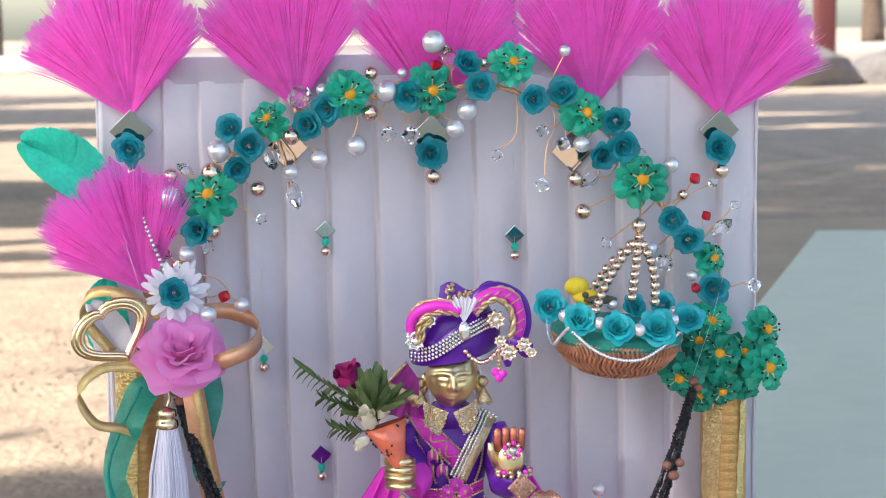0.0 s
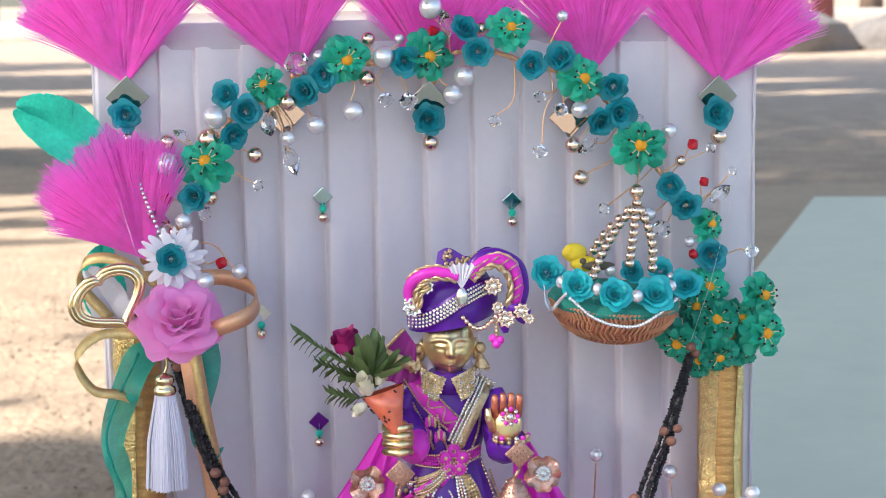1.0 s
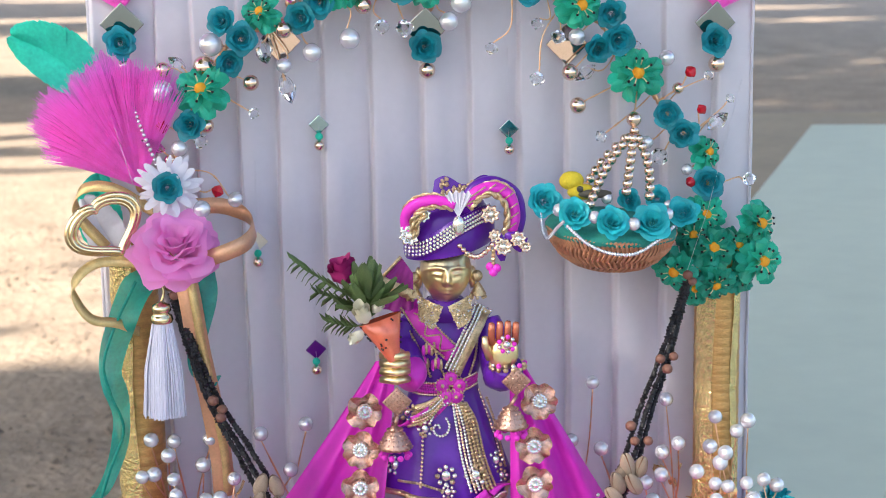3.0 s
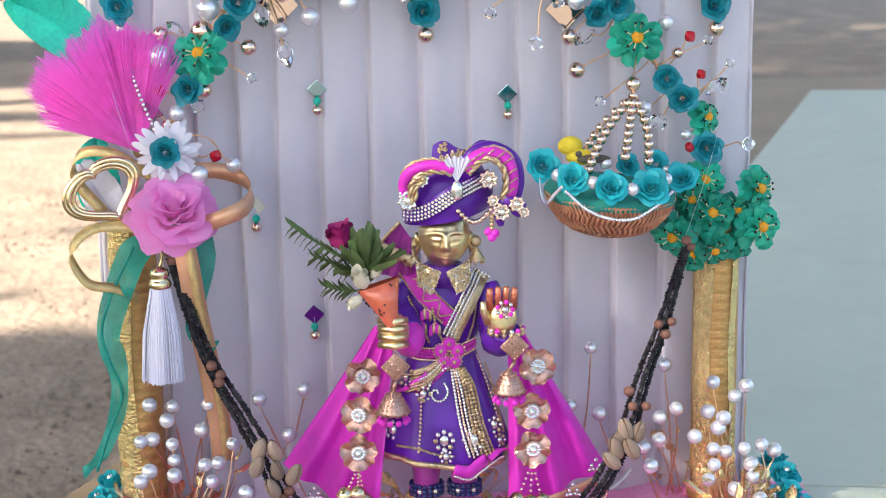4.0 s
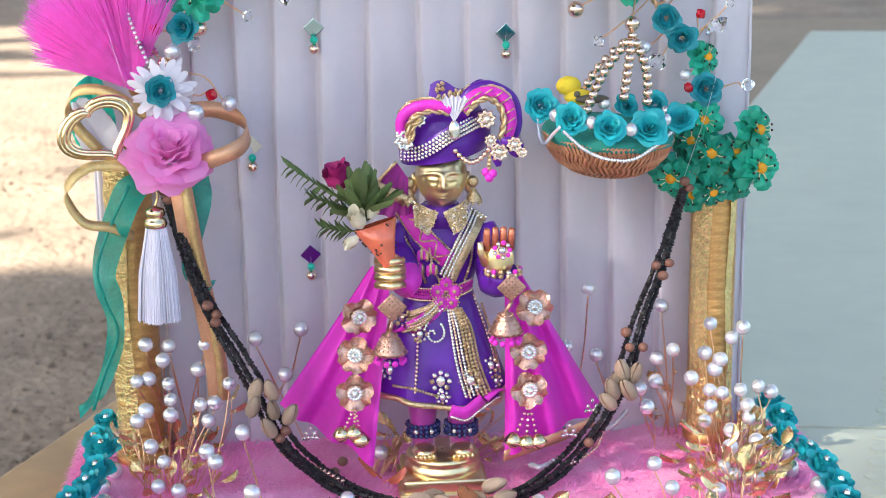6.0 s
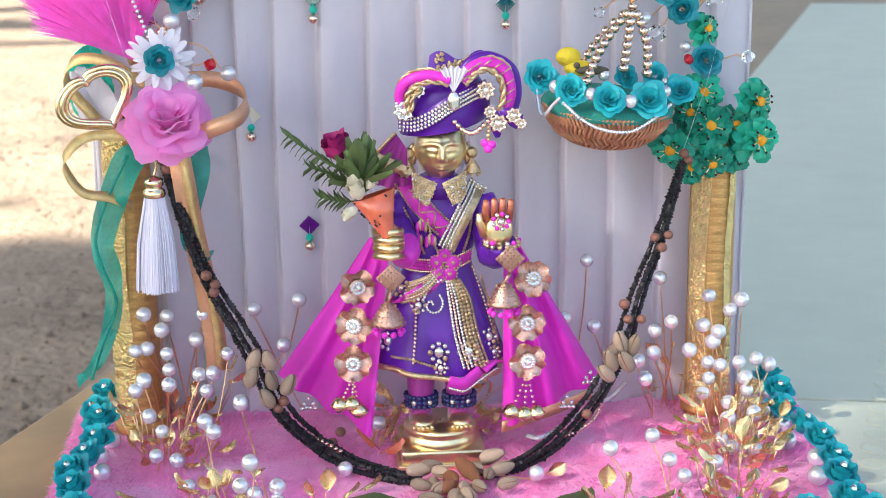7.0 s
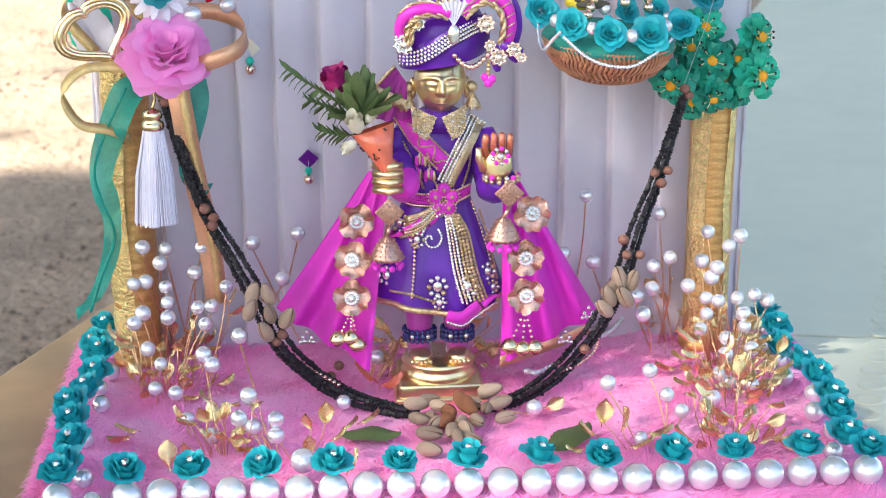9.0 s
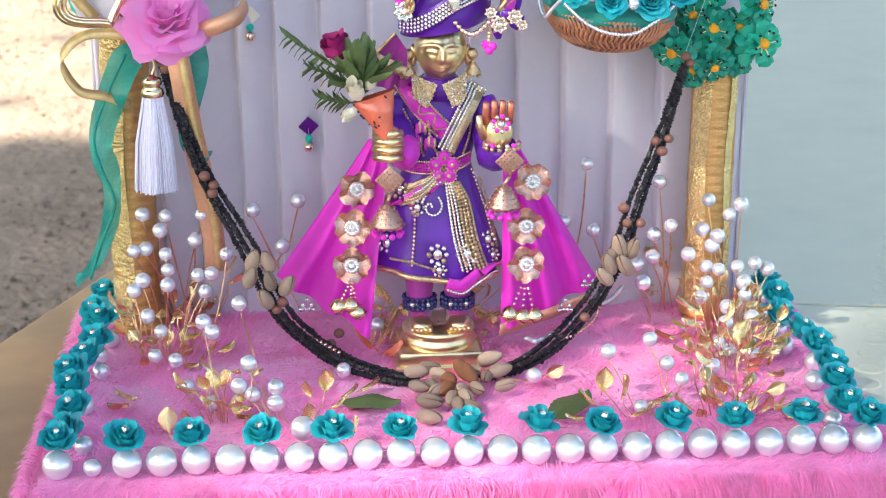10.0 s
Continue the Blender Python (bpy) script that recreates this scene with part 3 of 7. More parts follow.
def feather(name, pts, width, material, label, seed, droop=0.02):
    """A broad feather: a curved vane of fine barbs on a shaft."""
    ob = thing(name, label, "feather")
    rr = random.Random(seed)
    path = smooth_path(pts, 8)
    n = len(path)
    f = Form()
    for side in (-1, 1):
        for i in range(n - 1):
            for k in range(5):
                t = (i + k / 5) / (n - 1)
                p = path[i].lerp(path[i + 1], k / 5)
                d = (path[i + 1] - path[i]).normalized()
                s = d.cross(Vector((0, -1, 0))).normalized() * side
                w = width * (math.sin(math.pi * min(1, 0.12 + 0.865 * t)) ** 0.6) * (0.93 + 0.1 * rr.random()) * (1.0 if side > 0 else 0.8)
                e = p + s * w + d * w * 0.55 + Vector((0, -0.004 * (w / width) + rr.gauss(0, 0.0006), 0))
                mid = p + s * w * 0.5 + d * w * 0.18 + Vector((0, -0.004, 0))
                q = d * 0.0016
                f.add([p - q, p + q, mid + q * 1.3, mid - q * 1.3, e + q * 1.1, e - q * 1.1], [(0, 1, 2, 3), (3, 2, 4, 5)])
    part("vane", f.mesh("vane", material), ob, kind="stuff")
    part("shaft", Form().tube(path, [0.0009 * (1 - 0.7 * i / n) for i in range(n)], n=5).mesh("shaft", material), ob)
    return ob


feather("teal_feather", [(-0.2405, 0.262, 0.3300), (-0.2560, 0.262, 0.3530), (-0.2760, 0.262, 0.3705), (-0.3005, 0.260, 0.3840)], 0.0225, TEALF, "broad turquoise feather standing beside the backdrop", 5)
feather("teal_feather", [(-0.2448, 0.25, 0.2858), (-0.2443, 0.25, 0.2616), (-0.2401, 0.25, 0.2329)], 0.018, TEALF, "turquoise feather behind the gilt heart", 6)
feather("white_feather", [(-0.2282, 0.245, 0.2213), (-0.2409, 0.245, 0.242), (-0.2551, 0.245, 0.2687)], 0.016, WHITEPET, "white downy feather behind the gilt heart", 7)


# ---- hanging mirror ornaments ----
def mirror_ornament(name, at, half, glass, label, bead=0.006, rose=True, tilt=0.0):
    ob = thing(name, label, "ornament", "mirror ornaments", at)
    part("mirror", Form().box((-half, -0.001, -half), (half, 0.001, half), bevel=0.0004, m=Matrix.Rotation(radians(9), 4, 'X') @ Matrix.Rotation(tilt, 4, 'Z') @ Matrix.Rotation(radians(45 + jit(4)), 4, 'Y')).mesh("mirror", glass, False), ob, "diamond-shaped mirror piece")
    if rose:
        put(PLAIN_ROSES[rnd.randrange(4)], ob, facing((-0.001, -0.006, -half * 1.15), (0.1, -1, 0.1), rnd.uniform(0, 6), 0.0112))
        sphere("bead", GOLDB, ob, (0.0005, -0.004, -half * 1.15 - 0.017), bead)
    else:
        sphere("turquoise_bead", TEALF, ob, (0, -0.003, -half * 1.55), 0.0028)
        sphere("bead", GOLDB, ob, (0, -0.003, -half * 1.55 - 0.0066), 0.0038)
        part("thread", Form().tube([(0, 0.001, 0.06), (0, -0.001, -half * 1.55 - 0.006)], 0.0002, n=4).mesh("thread", SATIN), ob)
    return ob


BIGM = "diamond mirror with teal paper rose and rose-gold bead on satin"
mirror_ornament("mirror_ornament", (-0.2254, 0.272, 0.3901), 0.0112, MIRROR, BIGM)
mirror_ornament("mirror_ornament", (0.203, 0.272, 0.3824), 0.0112, MIRROR, BIGM, tilt=0.15)
mirror_ornament("mirror_ornament", (-0.009, 0.272, 0.3825), 0.0112, MIRROR, BIGM, tilt=-0.1)
for at in ((-0.1142, 0.274, 0.3755), (0.0941, 0.274, 0.3687)):
    ob = thing("mirror_ornament", "dark diamond mirror piece half hidden behind the arch", "ornament", "mirror ornaments", at)
    part("mirror", Form().box((-0.011, -0.001, -0.011), (0.011, 0.001, 0.011), bevel=0.0004, m=Matrix.Rotation(radians(45), 4, 'Y')).mesh("mirror", MIRROR, False), ob)
SMALLM = "small diamond mirror drop with turquoise and gold beads on the satin"
for at, g in (((-0.0879, 0.274, 0.3146), MIRRORG), ((0.0509, 0.274, 0.3079), MIRRORG), ((-0.1352, 0.274, 0.2295), IVORY), ((-0.095, 0.274, 0.1463), PURPLE_GLOSS)):
    mirror_ornament("mirror_drop", at, 0.0054, g, SMALLM if g is MIRRORG else ("small cream diamond drop with beads" if g is IVORY else "small purple diamond drop with turquoise and gold beads"), rose=False)


# ---- pillars wound with gold lace ----
def pillar(at, height, label, strips):
    ob = thing("pillar", label, "pillar", "gold pillars", at)
    f = Form()
    r = 0.0165
    f.lathe([(r * (1 + 0.008 * math.sin(i * 2.1)), height * i / 40) for i in range(41)], n=28)
    part("core", f.mesh("core", GOLDLACE), ob)
    for i in range(32):
        z = height * (i + 0.5) / 32
        b = Form().lathe([(r + 0.0001, -0.0034), (r + 0.0003, -0.0026), (r + 0.0004, 0.0), (r + 0.0003, 0.0026), (r + 0.0001, 0.0034)], n=28, m=Matrix.Rotation(radians(2.5), 4, 'Y'))
        part("tape_turn", b.mesh("tape_turn", GOLDLACE), ob, m=Matrix.Translation((0, 0, z)))
    for a0, a1 in strips:
        part("lace_strip", Form().grid(lambda u, v: Vector(((r + 0.0012 + 0.0004 * math.sin(60 * v)) * math.cos(radians(a0 + (a1 - a0) * u + 5 * math.sin(9 * v))), (r + 0.0012) * math.sin(radians(a0 + (a1 - a0) * u)), 0.004 + (height - 0.006) * v)), 10, 90).mesh("lace_strip", GLITTER), ob, "sparkling gold lace strip")
    part("foot_ring", Form().lathe([(r, 0), (r + 0.003, 0.001), (r + 0.003, 0.006), (r, 0.008)], n=28).mesh("foot_ring", GOLDLACE), ob)
    return ob


pl, pr = Vector((-0.2237, 0.25, 0.0448)), Vector((0.2024, 0.25, 0.0335))
pillar((pl.x, 0.25, 0), 0.235, "round pillar wound with gold tape under a sparkling lace strip", ((182, 266),))
pillar((pr.x, 0.25, 0), 0.225, "round pillar wound with gold tape and lace beside the backdrop", ((198, 250), (296, 318)))


# ---- flower arch ----
arch = thing("flower_arch", "arch of teal roses, green flowers, pearls and crystals on wire", "flower arch")
AY = .258
spine = [(-0.1942, 0.24, 0.288), (-0.1807, 0.25, 0.3188), (-0.1696, 0.258, 0.3441), (-0.1472, 0.258, 0.3772), (-0.1086, 0.258, 0.3914), (-0.069, 0.258, 0.4096), (-0.0265, 0.258, 0.4112), (0.0257, 0.258, 0.4192),
         (0.0644, 0.258, 0.4084), (0.1013, 0.258, 0.3954), (0.1273, 0.258, 0.3716), (0.1426, 0.258, 0.3482), (0.1658, 0.255, 0.3182), (0.1849, 0.25, 0.2934), (0.1955, 0.25, 0.2639), (0.1944, 0.25, 0.2345)]
part("wire_hoop", twisted(Form(), spine, 0.0014, 90).mesh("wire_hoop", WIRE), arch, "twisted copper wire hoop")
ROSES = [(-0.1534, 0.246, 0.3918), (-0.1401, 0.242, 0.3798), (-0.1491, 0.246, 0.3629), (-0.1781, 0.242, 0.3205), (-0.0984, 0.246, 0.3931), (-0.085, 0.246, 0.404), (-0.0273, 0.242, 0.4135), (0.0155, 0.246, 0.4349), (0.0242, 0.242, 0.4189),
         (0.0626, 0.244, 0.4085), (0.0837, 0.246, 0.4133), (0.1226, 0.25, 0.3914), (0.1118, 0.242, 0.3673), (0.1269, 0.244, 0.3734), (0.1618, 0.238, 0.3201), (0.1726, 0.236, 0.3058), (0.1913, 0.236, 0.2694)]
for i, p in enumerate(ROSES):
    put(PLAIN_ROSES[i % 4], arch, facing(p, (jit(0.5), -1, 0.1 + jit(0.4)), rnd.uniform(0, 6), rnd.uniform(0.0098, 0.0112)))
FLOWERS = [((-0.1262, 0.248, 0.3975), .014), ((-0.0692, 0.244, 0.415), .0175), ((-0.011, 0.246, 0.4162), .0185), ((0.0473, 0.246, 0.4344), .0165), ((0.0991, 0.246, 0.3981), .0175), ((0.1396, 0.24, 0.3498), .0190), ((-0.1689, 0.242, 0.3448), .0190), ((0.1906, 0.244, 0.2907), .0150)]
for i, (p, s) in enumerate(FLOWERS):
    put(GREEN_FLOWERS[i % 3], arch, facing(p, (0.9 if i == 7 else jit(0.35), -1, 0.15 + jit(0.3)), rnd.uniform(0, 6), s))
FULL = [((0.1893, 0.236, 0.247), .0150, 0.1), ((0.228, 0.236, 0.2393), .0175, 0.7), ((0.2283, 0.228, 0.2129), .0180, 0.5)]
for i, (p, s, dx) in enumerate(FULL):
    put(GREEN_FLOWERS[i % 3], arch, facing(p, (dx, -1, 0.05), rnd.uniform(0, 6), s))
DARKF = [((0.1929, 0.226, 0.2239), .0180, -0.1), ((0.1651, 0.226, 0.2082), .0165, -0.4), ((0.1941, 0.222, 0.1986), .0155, 0.0), ((0.1814, 0.236, 0.2315), .015, -0.3), ((0.2132, 0.238, 0.2219), .016, 0.3), ((0.2148, 0.234, 0.2009), .014, 0.3), ((0.1812, 0.232, 0.1927), .0135, -0.2)]
for i, (p, s, dx) in enumerate(DARKF):
    put(DARK_FLOWERS[i % 2], arch, facing(p, (dx, -1, -0.25 if i in (1, 2) else 0.2), rnd.uniform(0, 6), s))

spine_pts = [Vector(p) for p in smooth_path(spine, 6)]


def sprig(p, r, what, sag=0.009):
    """A bead on its twisted wire from the hoop."""
    p = Vector(p)
    q = min(spine_pts, key=lambda s: (s - p).length)
    d = q - p
    if d.length > r * 1.4:
        a = p + d.normalized() * r * 0.8
        mid = (a + q) / 2 + Vector((jit(sag), -0.002, jit(sag)))
        part("wire", twisted(Form(), [q, mid, a], 0.00042).mesh("wire", WIRE), arch)
    if what in ("pearl", "gold_bead"):
        sphere(what, PEARL if what == "pearl" else GOLDB, arch, p, r)
    else:
        me = {"crystal": GEM, "crystal_drop": DROP, "red_bead": REDGEM}[what]
        dr = d if d.length > 1e-4 else Vector((0, 0, 1))
        part(what, me, arch, "", facing(p, dr, rnd.random(), r))


for p, r in (((-0.008, 0.252, 0.45), .0086), ((-0.042, 0.244, 0.4161), .0080), ((0.015, 0.25, 0.4015), .0077), ((0.0063, 0.25, 0.3884), .0070), ((-0.0643, 0.25, 0.3777), .0076), ((-0.091, 0.25, 0.3686), .0068), ((-0.1618, 0.246, 0.376), .0085), ((-0.1974, 0.246, 0.3438), .0085),
             ((-0.1113, 0.246, 0.36), .0054), ((-0.0305, 0.252, 0.4284), .0038), ((-0.0878, 0.25, 0.4175), .0045), ((0.086, 0.25, 0.4425), .0042), ((0.0979, 0.25, 0.3756), .0062), ((0.163, 0.25, 0.3591), .0058), ((-0.1486, 0.24, 0.2665), .0056), ((-0.1707, 0.215, 0.2644), .0062), ((-0.1866, 0.242, 0.3037), .0060), ((0.1458, 0.236, 0.3003), .0048), ((0.1764, 0.24, 0.2792), .0042)):
    sprig(p, r, "pearl")
for p, r in (((-0.1673, 0.25, 0.3601), .0080), ((-0.1961, 0.25, 0.3587), .0056), ((-0.1105, 0.244, 0.3854), .0060), ((-0.0541, 0.25, 0.4008), .0060), ((-0.0526, 0.254, 0.4287), .0050), ((-0.1348, 0.246, 0.3485), .0058), ((0.0929, 0.25, 0.3504), .0060), ((0.0985, 0.25, 0.3265), .0060), ((-0.1675, 0.25, 0.3185), .0055), ((-0.1933, 0.242, 0.2958), .0042), ((0.1714, 0.25, 0.3372), .0042), ((0.0279, 0.254, 0.4346), .0045)):
    sprig(p, r, "gold_bead")
for p, r in (((-0.1039, 0.248, 0.4131), .0092), ((-0.1334, 0.246, 0.327), .0044), ((-0.041, 0.252, 0.3856), .0058), ((-0.0253, 0.252, 0.384), .0070), ((0.0693, 0.25, 0.3855), .0048), ((0.069, 0.25, 0.3464), .0056), ((0.1926, 0.245, 0.3462), .0040), ((0.2085, 0.245, 0.3294), .0036), ((0.2233, 0.244, 0.2703), .0054), ((0.1411, 0.25, 0.3686), .0038), ((0.0847, 0.252, 0.3757), .0056), ((0.1137, 0.24, 0.3047), .0048), ((0.1553, 0.236, 0.2898), .0068), ((-0.1712, 0.24, 0.3085), .0056), ((0.0377, 0.262, 0.3678), .0050)):
    sprig(p, r, "crystal")
for p, r in (((-0.1249, 0.244, 0.3705), .0060), ((-0.1093, 0.244, 0.3441), .0060), ((0.1973, 0.236, 0.3142), .0056), ((0.003, 0.25, 0.4391), .0056), ((-0.186, 0.25, 0.3633), .0040), ((0.104, 0.25, 0.3497), .0050), ((-0.2042, 0.24, 0.3065), .0050)):
    sprig(p, r, "crystal_drop")
for p, r in (((0.1794, 0.245, 0.3493), .0046), ((0.1878, 0.245, 0.322), .0040), ((-0.1976, 0.242, 0.3193), .0050), ((-0.1606, 0.236, 0.2735), .0046), ((0.1781, 0.236, 0.2706), .0040), ((-0.0061, 0.255, 0.4327), .0050)):
    sprig(p, r, "red_bead")


# ---- left bundle: gilt heart, silk flowers, ribbons, tassel ----
def heart_path(c, size, turn, grow=1.0):
    out = []
    for i in range(49):
        t = 2 * math.pi * i / 48
        x = 16 * math.sin(t) ** 3
        z = 13 * math.cos(t) - 2.0 * math.cos(2 * t) - 1.3 * math.cos(3 * t) - 0.5 * math.cos(4 * t)
        x, z = x / 17 * size * grow, (z + 2) / 17 * size * grow
        out.append(Vector(c) + Vector((x * math.cos(turn) - z * math.sin(turn), 0.002 * math.sin(t), x * math.sin(turn) + z * math.cos(turn))))
    return out


heart = thing("gilt_heart", "open gilt heart frame tied into the ribbon bundle", "heart ornament")
hc = (-0.2357, 0.212, 0.2519)
for k, (g, r, dy) in enumerate(((1.0, 0.0022, 0.0), (0.89, 0.0020, -0.0016), (0.79, 0.0017, 0.0))):
    part("rim", Form().tube([p + Vector((0, dy, 0)) for p in heart_path(hc, 0.0285, radians(30), g)], r, n=8, caps=False).mesh("rim", GOLD), heart)

silk_rose = thing("silk_rose", "large pink satin rose pinned over the ribbons", "artificial flower")
for k, q in rose_forms(33, ((2, 215, 0.12, 0.08, 1.02), (3, 170, 0.26, 0.18, 1.06), (4, 138, 0.42, 0.32, 1.0), (5, 118, 0.54, 0.46, 0.80), (6, 100, 0.58, 0.60, 0.42), (6, 95, 0.50, 0.70, 0.05)), 0.16, 3.0, 0.13):
    part("petal", q.mesh("petal", PINKROSE), silk_rose, m=facing((-0.1885, 0.2, 0.2400), (0.05, -0.66, 0.75), 0.6, 0.0222))
daisy = thing("silk_daisy", "white silk daisy with a teal paper rose centre", "artificial flower")
rr = random.Random(9)
DAISY_PETALS = [Form().petal(Matrix(), 1.0, w, 0.35, 0.10, tip=t, nu=6, nv=6).mesh("petal", WHITEPET) for w, t in ((0.30, -0.3), (0.24, -0.5), (0.27, 0.1))]
for k, (tilt, n, ln) in enumerate(((42, 11, 0.66), (64, 15, 0.88), (84, 17, 1.06))):
    for i in range(n):
        m = Matrix.Rotation(2 * math.pi * (i + 0.5 * k + rr.uniform(-0.3, 0.3)) / n, 4, 'Z') @ Matrix.Translation((0, 0.10, -0.06 * k)) @ Matrix.Rotation(-radians(tilt + rr.uniform(-14, 14)), 4, 'X') @ Matrix.Rotation(rr.uniform(-0.5, 0.5), 4, 'Z') @ Matrix.Scale(ln * rr.uniform(0.82, 1.08), 4)
        part("petal", DAISY_PETALS[rr.randrange(3)], daisy, m=facing((-0.1926, 0.212, 0.2806), (0, -1, 0.1), 0, 0.0225) @ m)
put(PLAIN_ROSES[0], daisy, facing((-0.1927, 0.205, 0.2817), (0.1, -1, 0.1), 1, 0.0100))

ribbons = thing("ribbon_bundle", "gold, copper and sheer teal ribbons knotted at the pillar", "ribbon")
part("copper_loop", Form().ribbon(smooth_path([(-0.1789, 0.2, 0.2288), (-0.1569, 0.192, 0.2368), (-0.1414, 0.195, 0.2428), (-0.1356, 0.212, 0.2474), (-0.1366, 0.232, 0.2511), (-0.1448, 0.246, 0.2562), (-0.1608, 0.25, 0.2609), (-0.1804, 0.245, 0.2614)], 8), 0.0115, (-0.2, 0, 1)).mesh("copper_loop", COPPERCLOTH), ribbons)
part("gold_loop", Form().ribbon(smooth_path([(-0.1915, 0.215, 0.2302), (-0.2144, 0.21, 0.2298), (-0.2446, 0.205, 0.2298), (-0.2599, 0.2, 0.2146), (-0.2501, 0.2, 0.1932), (-0.2318, 0.205, 0.1874), (-0.2183, 0.22, 0.1773)], 8), [0.0085] * 12 + [0.007] * 37, (0, 0.5, 0.9)).mesh("gold_loop", GOLDRIB), ribbons)
part("gold_loop", Form().ribbon(smooth_path([(-0.2025, 0.225, 0.2606), (-0.2329, 0.228, 0.2788), (-0.2545, 0.23, 0.2779), (-0.259, 0.235, 0.2605), (-0.2401, 0.235, 0.2358)], 8), 0.008, (0.3, 0.5, 0.9)).mesh("gold_loop", GOLDRIB), ribbons)
part("gold_tail", Form().ribbon(smooth_path([(-0.185, 0.205, 0.2299), (-0.1802, 0.2, 0.201), (-0.1763, 0.205, 0.1673), (-0.1696, 0.21, 0.1246), (-0.1648, 0.215, 0.0852), (-0.1637, 0.22, 0.0536)], 8), 0.0155, (1, 0.2, 0)).mesh("gold_tail", COPPERCLOTH), ribbons, "copper ribbon with a gold edge")
part("gold_tail", Form().ribbon(smooth_path([(-0.1818, 0.2035, 0.2282), (-0.1774, 0.1985, 0.2012), (-0.1735, 0.2035, 0.1676), (-0.1667, 0.2085, 0.1249), (-0.1619, 0.2135, 0.0855), (-0.1611, 0.2185, 0.054)], 8), 0.006, (1, 0.2, 0)).mesh("gold_tail", GOLDRIB), ribbons)


def ruffle(pts, w0, w1, wave, freq, material, side=(1, 0, 0)):
    path = smooth_path(pts, 12)
    n = len(path) - 1

    def fn(u, v):
        i = min(int(v * n), n)
        p = path[i]
        t = (path[min(i + 1, n)] - path[max(i - 1, 0)]).normalized()
        s = Vector(side)
        s = (s - s.dot(t) * t).normalized()
        w = w0 + (w1 - w0) * v
        return p + s * w * (u - 0.5) + Vector((0, -1, 0)) * (wave * math.sin(freq * v + 2 * u) * (0.3 + abs(u - 0.4) * 1.5)) + t * 0.003 * math.sin(freq * v * 1.3) * (u - 0.5)
    return Form().grid(fn, 6, n)


part("teal_tail", ruffle([(-0.2041, 0.225, 0.2195), (-0.2192, 0.215, 0.2092), (-0.2306, 0.21, 0.1827), (-0.2388, 0.21, 0.1567), (-0.2356, 0.21, 0.1342), (-0.2337, 0.215, 0.11), (-0.2401, 0.215, 0.0828), (-0.2506, 0.215, 0.0619), (-0.2627, 0.21, 0.0511)], 0.024, 0.006, 0.005, 30, TEALSHEER).mesh("teal_tail", TEALSHEER), ribbons, "sheer teal organza ribbon")
part("teal_tail", ruffle([(-0.1715, 0.22, 0.2192), (-0.1705, 0.22, 0.1993), (-0.178, 0.225, 0.17), (-0.1788, 0.22, 0.1467), (-0.1639, 0.212, 0.142)], 0.016, 0.010, 0.004, 14, TEALSHEER).mesh("teal_tail", TEALSHEER), ribbons, "sheer teal organza ribbon")
part("teal_edge", Form().tube(smooth_path([(-0.2185, 0.212, 0.2153), (-0.2335, 0.206, 0.1857), (-0.2428, 0.205, 0.1581), (-0.239, 0.206, 0.1354), (-0.232, 0.21, 0.1093), (-0.2429, 0.21, 0.0803), (-0.2523, 0.208, 0.0537)], 8), 0.0012, n=6).mesh("teal_edge", TEALSHEER), ribbons, "satin edge of the teal ribbon")

tassel = thing("tassel", "pale lilac silk tassel with a gold cap", "tassel")
t0, t1 = Vector((-0.2004, 0.2, 0.1892)), Vector((-0.2013, 0.2, 0.1215))
f = Form()
rr = random.Random(4)
for i in range(380):
    a, q = rr.uniform(0, 2 * math.pi), math.sqrt(rr.random())
    d = Vector((math.cos(a), math.sin(a) * 0.8, 0)) * q
    p0, p1 = t0 + d * 0.0065, t1 + d * 0.0150 + Vector((0, 0, rr.uniform(-0.001, 0.001)))
    mid = p0.lerp(p1, 0.5) + d * 0.0022
    f.tube([p0, mid, p1], 0.00055, n=4, caps=False)
part("threads", f.mesh("threads", TASSEL), tassel, kind="stuff")
part("cap", Form().lathe([(0.0072, 0), (0.0080, 0.002), (0.0072, 0.005), (0.0050, 0.0068), (0.0068, 0.0085), (0.0062, 0.0125), (0.002, 0.0145)], n=18, m=Matrix.Translation(t0 - Vector((0, 0, 0.001)))).mesh("cap", GOLD), tassel)
part("loop", Form().tube(smooth_path([t0 + Vector((0, 0, 0.013)), t0 + Vector((0.002, 0, 0.02)), t0 + Vector((0.0, 0, 0.028))], 5), 0.001).mesh("loop", GOLD), tassel)

strand = thing("bead_strand", "short strand of tiny pink beads hanging from the mirror", "bead strand")
f = Form()
path = smooth_path([(-0.225, 0.262, 0.3612), (-0.2204, 0.25, 0.344), (-0.2128, 0.24, 0.3207), (-0.2013, 0.225, 0.2952)], 8)
for p in path:
    f.ball(p, 0.0015, nu=7, nv=5)
part("beads", f.mesh("beads", PEARL), strand, kind="stuff")
for pts in ([(-0.2428, 0.25, 0.3605), (-0.217, 0.22, 0.2796), (-0.1982, 0.205, 0.2227)], [(0.218, 0.25, 0.3423), (0.1884, 0.225, 0.2515), (0.1705, 0.21, 0.2104)]):
    thing("nylon_thread", "clear nylon thread holding up the bead garland", "thread", data=Form().tube(pts, 0.00018, n=4).mesh("nylon_thread", SATIN))

